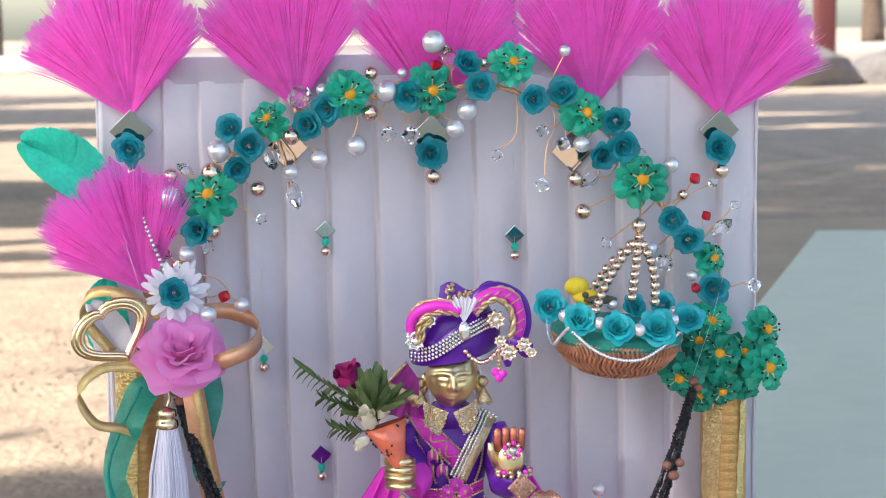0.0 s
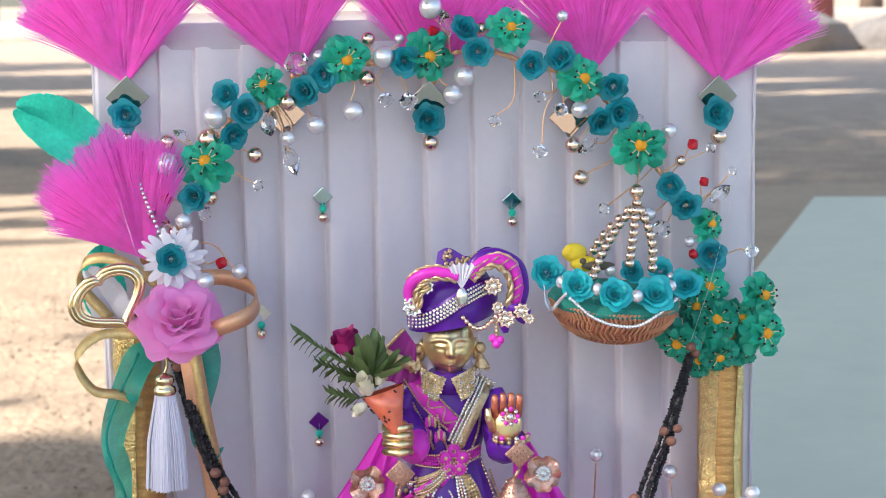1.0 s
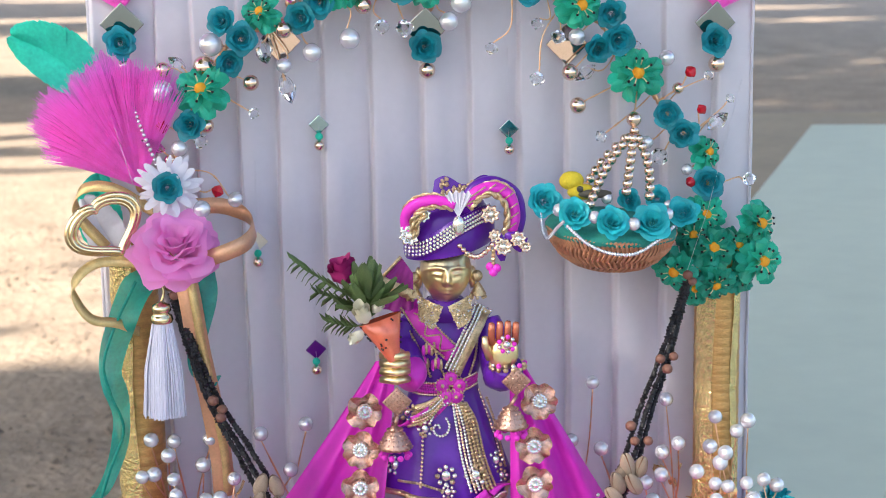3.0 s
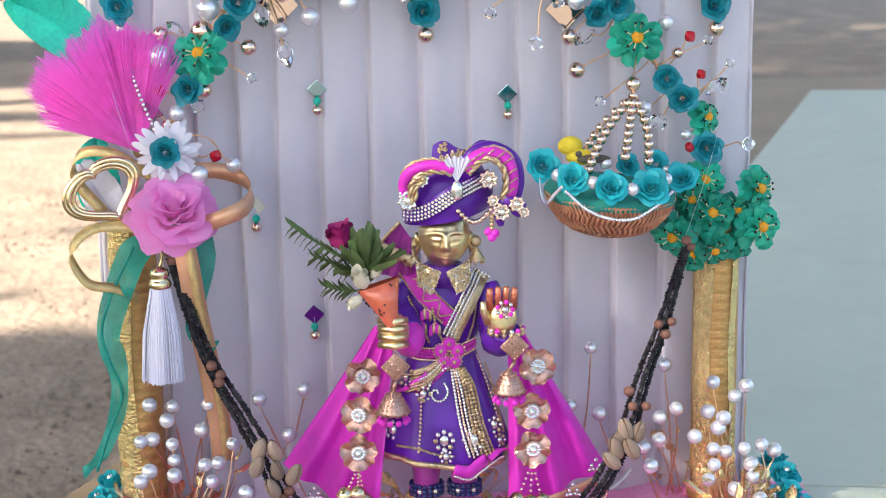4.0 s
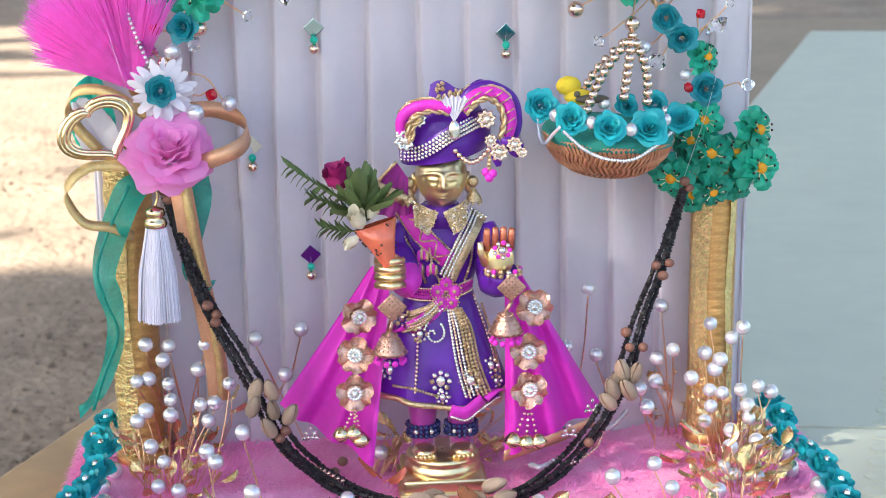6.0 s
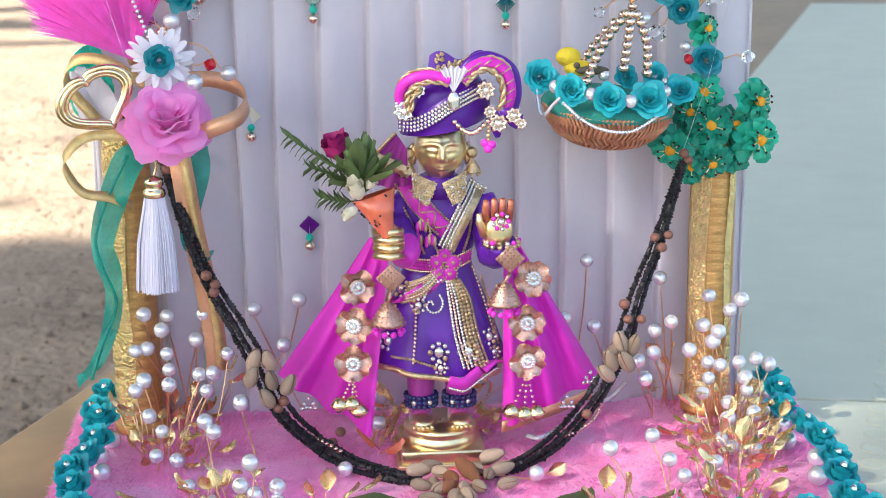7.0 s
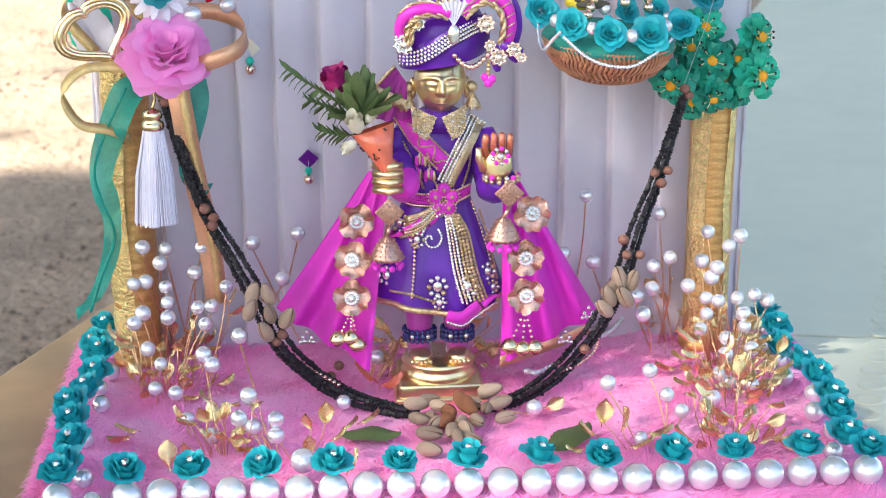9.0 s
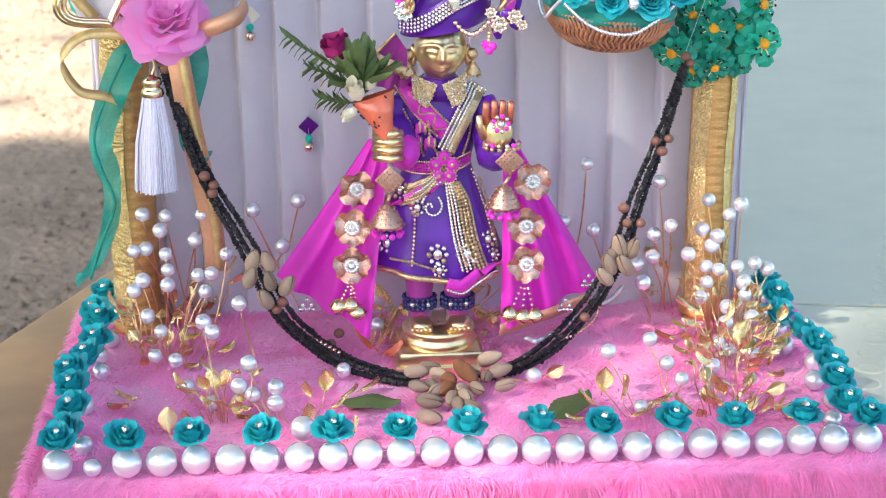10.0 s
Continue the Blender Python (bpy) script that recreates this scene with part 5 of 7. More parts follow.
for c, sl in ((Vector((0.0349, 0.15, 0.1634)), 4), (Vector((0.0349, 0.15, 0.161)), 2)):
    for k in range(14):
        t = 2 * math.pi * k / 14
        statue.ball(c + Vector((0.0115 * math.cos(t), 0.010 * math.sin(t), 0)), 0.0019, (4, 2, 3)[k % 3] if sl == 4 else 2, 7, 5)
thing("brass_figurine", "polished brass standing figurine in a beaded purple robe on a pedestal", "figurine",
      data=statue.mesh("brass_figurine", [PURPLE, BRASS, ZARI, SILVERB, PINKSILK, PLUM, NAVY, GOLDB, HENNA]))

# ---- turban ----
turban = thing("turban", "purple silk turban with gold braid and a white aigrette", "turban")
TC = Vector((-0.0019, 0.178, 0.249))
TC.y = 0.180


def dome(u, v):
    a = 2 * math.pi * u
    b = -0.40 + 1.95 * v
    r = max(0.02, math.cos(b)) ** 0.66
    d = Vector((math.cos(a), math.sin(a), 0))
    wave = 1 + 0.035 * math.sin(3 * a + 7 * v) + 0.02 * math.sin(22 * v + 2 * a)
    return TC + Vector((0.0312 * d.x * r * wave, 0.030 * d.y * r * wave, 0.0285 * math.sin(b) + 0.005 * d.x * (1 - v)))


def on_dome(p, off=0.001):
    dx, dz = (p[0] - TC.x) / 0.0312, (p[2] - TC.z) / 0.032
    return Vector((p[0], TC.y - 0.0305 * math.sqrt(max(0.04, 1 - dx * dx - dz * dz * 0.7)) - off, p[2]))


part("wrap", Form().grid(dome, 60, 24, wrap=True).mesh("wrap", PURPLE), turban)
line = [(-0.0313, 0.15, 0.2404), (-0.0204, 0.15, 0.2439), (-0.009, 0.15, 0.2504), (0.0012, 0.15, 0.257), (0.011, 0.15, 0.2613), (0.0193, 0.15, 0.2641), (0.0261, 0.15, 0.2639)]
f = Form().ribbon([on_dome(p, 0.0004) for p in smooth_path(line, 6)], 0.0118, (0, 0, 1))
part("band_cloth", f.mesh("band_cloth", PURPLE), turban, "purple silk band")
f = Form()
for k in range(4):
    for p in smooth_path(line, 5):
        f.ball(on_dome(p + Vector((0, 0, 0.0027 * (k - 1.5))), 0.0014), 0.00125, 0, 8, 6)
part("beaded_band", f.mesh("beaded_band", SILVERB), turban, "band of silver beads")
for p, q, w in (((0.0298, 0.15, 0.2531), (0.0318, 0.149, 0.2345), .0085), ((0.0336, 0.15, 0.2515), (0.0487, 0.15, 0.248), .0085), ((0.0381, 0.15, 0.2495), (0.0448, 0.15, 0.2405), .006)):
    p, q = Vector(p), Vector(q)
    n = [w * (0.35 + 0.65 * math.sin(math.pi * i / 8)) for i in range(9)]
    part("pendant", Form().ribbon([p.lerp(q, i / 8) for i in range(9)], n, (1, 0, 0) if abs(q.z - p.z) > abs(q.x - p.x) else (0, 0, 1), 0, 0.002).mesh("pendant", PURPLE), turban, "purple silk pendant tab")
f = Form()
for k in range(5):
    f.ball(Vector((0.0258, 0.149, 0.2412)).lerp(Vector((0.0257, 0.149, 0.2305)), k / 4), 0.0016, 0, 7, 5)
part("pendant_chain", f.mesh("pendant_chain", ZARI), turban, "short gold bead chain")


def arc_band(pts, width, slot_m, name, label):
    return part(name, Form().tube(smooth_path(pts, 10), width, n=10).mesh(name, slot_m), turban, label)


def braid(pts, r):
    return part("braid", twisted(Form(), pts, r, 75, n=6).mesh("braid", ZARI), turban, "twisted gold braid")


ROLL = [(-0.0301, 0.156, 0.2492), (-0.0325, 0.153, 0.265), (-0.0262, 0.15, 0.2737), (-0.0136, 0.148, 0.277), (0.0005, 0.147, 0.2738)]
CREST = [(0.0089, 0.15, 0.2719), (0.0152, 0.152, 0.2805), (0.0267, 0.154, 0.2833), (0.0373, 0.155, 0.2772), (0.0407, 0.156, 0.2647), (0.0384, 0.156, 0.2533)]
arc_band(ROLL, 0.0036, PINKSILK, "pink_roll", "magenta silk roll")
braid([Vector(p) + Vector((-0.0012, 0.001, 0.0042)) for p in ROLL], 0.0007)
braid([(-0.0272, 0.152, 0.2514), (-0.0276, 0.149, 0.2641), (-0.0212, 0.147, 0.271), (-0.0108, 0.146, 0.2731), (-0.0012, 0.146, 0.2714)], 0.0013)
braid([(-0.025, 0.151, 0.253), (-0.0243, 0.148, 0.263), (-0.019, 0.147, 0.2679)], 0.0012)
arc_band(CREST, 0.0044, PINKSILK, "crest_roll", "magenta crest roll")
braid([(0.0101, 0.147, 0.2709), (0.0178, 0.148, 0.278), (0.0261, 0.149, 0.2799), (0.0337, 0.15, 0.2731), (0.0356, 0.151, 0.2619), (0.0329, 0.151, 0.2521)], 0.0014)
braid([Vector(p) + Vector((0.0022, 0.001, 0.0042)) for p in CREST], 0.0007)
for k in range(9):
    t = (k + 0.5) / 9
    path = smooth_path(CREST, 10)
    p = path[int(t * (len(path) - 1))]
    part("stitch", Form().tube([p + Vector((-0.0032, -0.0042, -0.001)), p + Vector((0.0026, -0.0042, 0.003))], 0.0006, n=5).mesh("stitch", ZARI), turban, "gold stitch")
arc_band([(0.007, 0.158, 0.2737), (0.0152, 0.16, 0.2838), (0.0276, 0.162, 0.2866), (0.0423, 0.162, 0.2782), (0.0461, 0.163, 0.2619), (0.0426, 0.163, 0.2481)], 0.0036, PURPLE, "crest_edge", "purple silk edge")


def aigrette(u, v):
    a = radians(-26 + 52 * u)
    b = Vector((0.0025, 0.146, 0.2652))
    return b + Vector((0.022 * v * math.sin(a), -0.003 * v + 0.0007 * math.sin(40 * u) * v, 0.018 * v * math.cos(a) * (1 + 0.06 * math.cos(30 * u) * v)))


part("aigrette", Form().grid(aigrette, 40, 6).mesh("aigrette", WHITEPET), turban, "fanned white aigrette")
part("brooch", Form().ball((0.0023, 0.145, 0.2601), (0.0042, 0.003, 0.0068)).mesh("brooch", SILVERB), turban, "clear oval brooch")


def crest(u, v):
    b, t = Vector((-0.0049, 0.165, 0.2737)), Vector((0.0054, 0.168, 0.2874))
    x = (u - 0.5) * (0.018 + 0.022 * v)
    return b.lerp(t, v) + Vector((x + 0.003 * v, -0.002 * math.sin(math.pi * u), 0.003 * math.sin(3 * math.pi * u) * v))


part("crest", Form().grid(crest, 18, 8).mesh("crest", PURPLE), turban, "pointed purple crest")
f = Form()
for k in range(70):
    u, v = rnd.uniform(0.14, 0.86), rnd.uniform(0.2, 0.92)
    f.ball(crest(u, v) + Vector((0, -0.001, 0)), 0.0012, 0, 6, 4)
part("crest_beading", f.mesh("crest_beading", ZARI), turban, "gold beading")
for c, r in (((-0.0211, 0.15, 0.2675), .0066), ((-0.0302, 0.152, 0.253), .0080), ((-0.0308, 0.153, 0.2585), .006), ((0.0321, 0.148, 0.2443), .0072), ((0.0424, 0.148, 0.2493), .0064), ((0.0239, 0.15, 0.2662), .0075), ((0.0473, 0.148, 0.2438), .0045), ((0.0267, 0.149, 0.2519), .0050)):
    jewel = part("jewel", Form().lathe([(0.02, 0.05), (0.45, 0.05), (0.62, 0.30), (0.80, 0.34), (0.92, 0.16), (0.94, -0.1)], 0, 60, ripple=0.14, k=8).mesh("jewel", SILVERB if c[0] < 0 else GOLDB), turban, "crystal jewel in a scalloped setting", facing(c, (0, -1, 0.1), 0, r * 0.86))
    part("stone", Form().lathe([(0.01, 0.42), (0.24, 0.40), (0.40, 0.26), (0.44, 0.1)], 0, 8).mesh("stone", SILVERB, False), jewel, "clear crystal")
for x in range(10):
    t = x / 9
    sphere("forehead_bead", GOLDB, turban, Vector((0.0033, 0.15, 0.2455)).lerp(Vector((0.0252, 0.15, 0.2456)), t) + Vector((0, 0, -0.008 * math.sin(math.pi * t))), 0.0019)
for p in ((0.0236, 0.15, 0.2307), (0.028, 0.149, 0.2297), (0.0256, 0.148, 0.2272)):
    sphere("pink_bead", PINKSILK, turban, p, 0.0030)


def tail(u, v):
    a, b = Vector((-0.032, 0.17, 0.2296)), Vector((-0.0492, 0.18, 0.1965))
    return a.lerp(b, v) + Vector(((u - 0.4) * (0.008 + 0.030 * v), 0.002 * math.sin(26 * u) * v, (u - 0.5) * -0.012))


part("tail", Form().grid(tail, 26, 8).mesh("tail", PLUM), turban, "pleated plum tail")
part("tail_edge", Form().tube([tail(0.0, i / 8) + Vector((0, -0.002, 0)) for i in range(9)], 0.0012, n=6).mesh("tail_edge", ZARI), turban, "gold braid")
part("tail_band", Form().ribbon([tail(i / 10, 0.5) + Vector((0, -0.003, 0)) for i in range(11)], 0.0075, (0, 0, 1)).mesh("tail_band", ZARI), turban, "gold braid band")

# ---- shawl ----
shawl = thing("shawl", "magenta silk shawl spread from the figurine's arms to the fur", "shawl")


def sheet(a, b, c, d, seed, folds):
    a, b, c, d = (Vector(q) for q in (a, b, c, d))

    def fn(u, v):
        p = a.lerp(b, u).lerp(c.lerp(d, u), v)
        return p + Vector((0, 0.0075 * math.sin(folds * u * 2 * math.pi + seed + 1.2 * v) * (0.2 + 0.8 * v) + 0.0022 * math.sin(5.3 * u * folds + 2 * seed - 2 * v) * v, 0)) + Vector((0, -0.004 * math.sin(math.pi * v), 0))
    return Form().grid(fn, 60, 30)


part("left_panel", sheet((-0.0538, 0.18, 0.1598), (-0.0392, 0.175, 0.1647), (-0.1205, 0.205, 0.0524), (-0.0558, 0.158, 0.0242), 0.5, 2.6).mesh("left_panel", PINKSILK), shawl)
part("right_panel", sheet((0.0391, 0.178, 0.1579), (0.0498, 0.185, 0.1537), (0.0365, 0.158, 0.0268), (0.1137, 0.205, 0.0425), 2.0, 2.6).mesh("right_panel", PINKSILK), shawl)
part("hem_border", Form().ribbon(smooth_path([(0.0354, 0.155, 0.0271), (0.0583, 0.166, 0.0298), (0.0847, 0.182, 0.0323), (0.1056, 0.198, 0.0352)], 8), 0.0095, (0, -0.3, 1)).mesh("hem_border", COPPERCLOTH), shawl, "copper woven border")
for p in ((0.084, 0.178, 0.0389), (0.102, 0.19, 0.0524), (-0.0985, 0.18, 0.0436)):
    c = Vector(p) + Vector((0, -0.006, 0))
    for dx, dz in ((0, 0.003), (-0.003, -0.001), (0.003, -0.001), (-0.0015, -0.004), (0.0015, -0.004), (0.0045, -0.0045), (-0.0045, -0.0045)):
        sphere("silver_bead", SILVERB, shawl, c + Vector((dx, 0, dz)), 0.0016)


# ---- metal flower strings with bells, and dome earrings ----
mf = Form()
for i in range(5):
    m = Matrix.Rotation(2 * math.pi * i / 5, 4, 'Z') @ Matrix.Translation((0, 0.16, 0)) @ Matrix.Rotation(-radians(66), 4, 'X')
    mf.grid(lambda u, v: Vector(((2 * u - 1) * 0.58 * (0.25 + 0.75 * math.sin(math.pi * min(1, 0.05 + 0.62 * v))), 0.30 * abs(2 * u - 1) ** 2.5 * v - 0.45 * max(0, v - 0.62) ** 1.2 + 0.14 * v, v * 0.88 * (1 - 0.30 * abs(2 * u - 1) ** 2.6 * v - 0.16 * math.exp(-((2 * u - 1) / 0.28) ** 2) * v))), 8, 6, 0, m)
METAL_PETALS = mf.mesh("petals", ROSEGOLDP)
sf = Form()
for k in range(13):
    a = 2 * math.pi * k / 12
    r = 0.0 if k == 12 else 0.30
    sf.lathe([(0.001, 0.16), (0.08, 0.13), (0.13, 0.02)], 0, 6, Matrix.Translation((r * math.cos(a), r * math.sin(a), 0.22 - 0.05 * (r > 0))) @ Matrix.Scale(1.25 if r else 1.7, 4))
METAL_CENTRE = sf.mesh("centre", SILVERB, False)
METAL_FLOWER = ("metal_flower", METAL_PETALS, "", [("rhinestone_centre", METAL_CENTRE, "clear rhinestone centre")])


def flower_string(flowers, bells, label):
    ob = thing("flower_string", label, "flower string", "metal flower strings")
    for i, p in enumerate(flowers):
        put(METAL_FLOWER, ob, facing(p, (jit(0.25), -1, 0.05 + jit(0.15)), rnd.uniform(0, 6), 0.0132))
    last = Vector(flowers[-1]) + Vector((0, 0, -0.010))
    for b in bells:
        b = Vector(b)
        f = Form()
        for p in (last.lerp(b, t / 7) for t in range(8)):
            f.ball(p, 0.0012, 0, 6, 4)
        part("chain", f.mesh("chain", GOLDB), ob)
        bf = Form().lathe([(0.0008, 0.0058), (0.0030, 0.0052), (0.0056, 0.0018), (0.0060, 0.0), (0.0056, -0.0018), (0.0030, -0.0048), (0.0006, -0.0056)], 0, 14, Matrix.Translation(b))
        bf.tube([b + Vector((0.0062 * math.cos(t * math.pi / 8), 0.0062 * math.sin(t * math.pi / 8), 0)) for t in range(17)], 0.0006, 0, 5)
        part("bell", bf.mesh("bell", GOLD), ob)
    return ob


FS = "string of peach-gold metal flowers with small brass bells"
flower_string([(-0.0635, 0.158, 0.1316), (-0.0657, 0.155, 0.1048), (-0.0674, 0.152, 0.079)], [(-0.077, 0.148, 0.0504), (-0.0685, 0.147, 0.0513), (-0.0639, 0.148, 0.0458)], FS)
flower_string([(0.0568, 0.158, 0.1338), (0.0524, 0.155, 0.1033), (0.0526, 0.152, 0.0768)], [(0.0413, 0.148, 0.0413), (0.0502, 0.147, 0.0397), (0.0586, 0.148, 0.0399)], FS)


def jhumka(p, q, label):
    """A diamond plaque with a beaded dome and pink drops."""
    ob = thing("dome_earring", label, "earring", "dome earrings")
    p, q = Vector(p), Vector(q)
    f = Form().box((-0.0072, -0.001, -0.0072), (0.0072, 0.001, 0.0072), m=Matrix.Translation(p) @ Matrix.Rotation(radians(45), 4, 'Y'), bevel=0.0005)
    for i in range(5):
        for j in range(5):
            a, b = (i - 2) * 0.0029, (j - 2) * 0.0029
            f.ball(p + Vector(((a + b) * 0.707, -0.0016, (a - b) * 0.707)), 0.0009, 0, 6, 4)
    part("plaque", f.mesh("plaque", ANTIQUE), ob)
    f = Form().lathe([(0.001, 0.011), (0.003, 0.0095), (0.0075, 0.004), (0.0105, -0.003), (0.0112, -0.005), (0.0100, -0.005)], 0, 20, Matrix.Translation(q))
    for k in range(5):
        z, r = 0.008 - 0.003 * k, 0.0052 + 0.0016 * k
        for i in range(18):
            a = 2 * math.pi * i / 18
            f.ball(q + Vector((r * math.cos(a), r * math.sin(a), z)), 0.0007, 0, 5, 4)
    part("dome", f.mesh("dome", ANTIQUE), ob)
    f = Form().tube([p + Vector((0, 0, -0.010)), q + Vector((0, 0, 0.010))], 0.0014, 0, 6)
    part("link", f.mesh("link", ANTIQUE), ob)
    for i in range(10):
        a = 2 * math.pi * i / 10
        sphere("drop", PINKSILK, ob, q + Vector((0.0095 * math.cos(a), 0.0095 * math.sin(a), -0.0100)), 0.0021)
    return ob


jhumka((-0.0411, 0.14, 0.1421), (-0.0431, 0.14, 0.1149), "beaded gold dome earring with magenta drops hanging at the fist")
jhumka((0.0394, 0.14, 0.1533), (0.0351, 0.138, 0.1271), "beaded gold dome earring with magenta drops hanging at the palm")

# ---- bouquet ----
bouquet = thing("bouquet", "little bouquet of buds and fern in an orange foil cone", "bouquet")
c0, c1 = Vector((-0.0423, 0.138, 0.1712)), Vector((-0.0514, 0.142, 0.1994))
ax = (c1 - c0)
part("cone", Form().lathe([(0.0040, 0), (0.0085, 0.45 * ax.length), (0.0150, ax.length), (0.0138, ax.length)], 0, 20, facing(c0, ax)).mesh("cone", PAPERCONE), bouquet)
f = Form()
for k in range(34):
    a, t = rnd.uniform(0, 6.28), rnd.uniform(0.25, 0.97)
    r = (0.0040 + 0.0110 * t) * 1.04
    f.ball(facing(c0, ax) @ Vector((r * math.cos(a), r * math.sin(a), t * ax.length)), (0.0007, 0.0007, 0.0007), 0, 6, 4)
part("dot_print", f.mesh("dot_print", BLACK), bouquet, "small black stars on the foil")
lf = Form()
lf.grid(lambda u, v: Vector(((2 * u - 1) * 0.26 * math.sin(math.pi * min(1, 0.08 + 0.9 * v)) ** 0.8, -0.10 * (1 - abs(2 * u - 1)) + 0.18 * v * v, v)), 6, 8)
LEAF = lf.mesh("leaf", GREENLEAF)
for p, d, s in (((-0.0588, 0.14, 0.205), (-0.1, -0.4, 1), .030), ((-0.0588, 0.14, 0.2069), (-0.5, -0.3, 0.8), .028), ((-0.0569, 0.14, 0.2068), (0.15, -0.2, 1), .034), ((-0.0607, 0.138, 0.2055), (-0.9, -0.4, 0.35), .026), ((-0.0587, 0.14, 0.2107), (-0.25, -0.5, 0.9), .026), ((-0.0571, 0.138, 0.2035), (0.3, -0.4, 0.8), .026), ((-0.0626, 0.138, 0.2074), (-0.7, -0.5, 0.1), .022), ((-0.0585, 0.142, 0.2178), (0.2, -0.1, 1), .024), ((-0.0641, 0.142, 0.218), (-0.3, -0.3, 1), .022)):
    part("leaf", LEAF, bouquet, m=facing(p, d, rnd.uniform(-0.6, 0.6), s))
for k in range(15):
    a = 0.25 + 2.6 * ((k * 0.618) % 1.0)
    part("leaf", LEAF, bouquet, m=facing(Vector((-0.0600, 0.134, 0.2120)) + Vector((0.005 * math.cos(a), jit(0.004), 0.004 * math.sin(a) + jit(0.004))), (math.cos(a), -0.55 + jit(0.4), math.sin(a)), rnd.uniform(-0.5, 0.5), rnd.uniform(0.017, 0.025)))
for pts in ([(-0.0624, 0.142, 0.2103), (-0.0807, 0.142, 0.2214), (-0.0952, 0.142, 0.2319), (-0.1067, 0.142, 0.2415)], [(-0.0625, 0.142, 0.2065), (-0.0772, 0.142, 0.2126), (-0.0937, 0.144, 0.219)], [(-0.0627, 0.14, 0.1955), (-0.0739, 0.14, 0.1958), (-0.0865, 0.14, 0.1992)]):
    path = smooth_path(pts, 8)
    f = Form().tube(path, 0.0007, 0, 5)
    for i, p in enumerate(path[3::2]):
        for sd in (-1, 1):
            e = p + Vector((-0.006 + rnd.uniform(-0.001, 0.001), jit(0.004), sd * 0.0075 * (1 - 0.4 * i / len(path))))
            f.ribbon([p, p.lerp(e, 0.5) + Vector((-0.001, 0, 0)), e], [0.0026, 0.0040, 0.0008], (0.4, -0.3, -0.6 * sd), 0, 0.0004)
    part("fern", f.mesh("fern", GREENLEAF), bouquet)
BUD = rose_mesh("bud", IVORY, 41, ((3, 175, 0.18, 0.0, 1.35), (3, 160, 0.30, -0.02, 1.30), (3, 140, 0.38, 0.04, 1.05)), ruffle=0.02)
for p, d, s in (((-0.0621, 0.13, 0.2024), (-0.2, -0.5, 0.8), .0125), ((-0.0546, 0.132, 0.2075), (0.4, -0.4, 0.8), .0085), ((-0.0645, 0.132, 0.1918), (-0.6, -0.4, -0.3), .0085)):
    part("ivory_bud", BUD, bouquet, m=facing(p, d, rnd.random() * 6, s))
WBUD = rose_mesh("rosebud", WINE, 42, ((3, 170, 0.18, 0.0, 1.1), (4, 140, 0.34, 0.05, 1.1), (4, 130, 0.48, 0.02, 0.9)))
part("wine_rosebud", WBUD, bouquet, m=facing((-0.0735, 0.146, 0.2270), (-0.3, -0.2, 1), 0.5, .0165))


# ---- bead garland with nuts ----
garland = thing("bead_garland", "garland of black seed bead strands with pistachio nuts and wooden beads", "garland")


def strand_mesh(pts, off, r, seed):
    """A lumpy strand of seed beads."""
    rr = random.Random(seed)
    path = smooth_path([Vector(p) + Vector(off) * min(0.78, 0.2 + i * 0.16, 0.35 + (len(pts) - 1 - i) * 0.3) for i, p in enumerate(pts)], 4)
    line, rs = [], []
    for p, q in zip(path, path[1:]):
        n = max(1, int((q - p).length / 0.0011))
        for k in range(n):
            line.append(p.lerp(q, k / n) + Vector((rr.gauss(0, 0.0003), rr.gauss(0, 0.0003), rr.gauss(0, 0.0003))))
            rs.append(r * (rr.uniform(0.9, 1.3) if len(line) % 2 else rr.uniform(0.55, 0.8)))
    return Form().tube(line, rs, 0, 6).mesh("strand", BLACKBEAD, False)


LEFT = [(-0.193, 0.205, 0.2077), (-0.1804, 0.2, 0.1662), (-0.1671, 0.192, 0.1329), (-0.151, 0.182, 0.1057), (-0.1361, 0.172, 0.0798), (-0.1186, 0.16, 0.0462), (-0.0987, 0.1788, 0.016), (-0.0734, 0.1469, 0.01), (-0.0429, 0.1274, 0.007), (-0.024, 0.1203, 0.006)]
RIGHT = [(0.1702, 0.205, 0.2041), (0.1615, 0.2, 0.1779), (0.1503, 0.192, 0.1466), (0.1363, 0.182, 0.1155), (0.1248, 0.172, 0.0835), (0.1068, 0.162, 0.0517), (0.0894, 0.1793, 0.018), (0.0655, 0.1521, 0.01), (0.0391, 0.1302, 0.007), (0.0187, 0.121, 0.006)]
for k, off in enumerate(((0, 0, 0), (0.0075, 0.002, 0.001), (-0.005, 0.004, -0.006), (0.0035, -0.003, -0.007))):
    part("strand", strand_mesh(LEFT, off, 0.0021, 50 + k), garland)
for k, off in enumerate(((0, 0, 0), (-0.0075, 0.002, 0.001), (0.005, 0.004, -0.005))):
    part("strand", strand_mesh(RIGHT, off, 0.0021, 60 + k), garland)
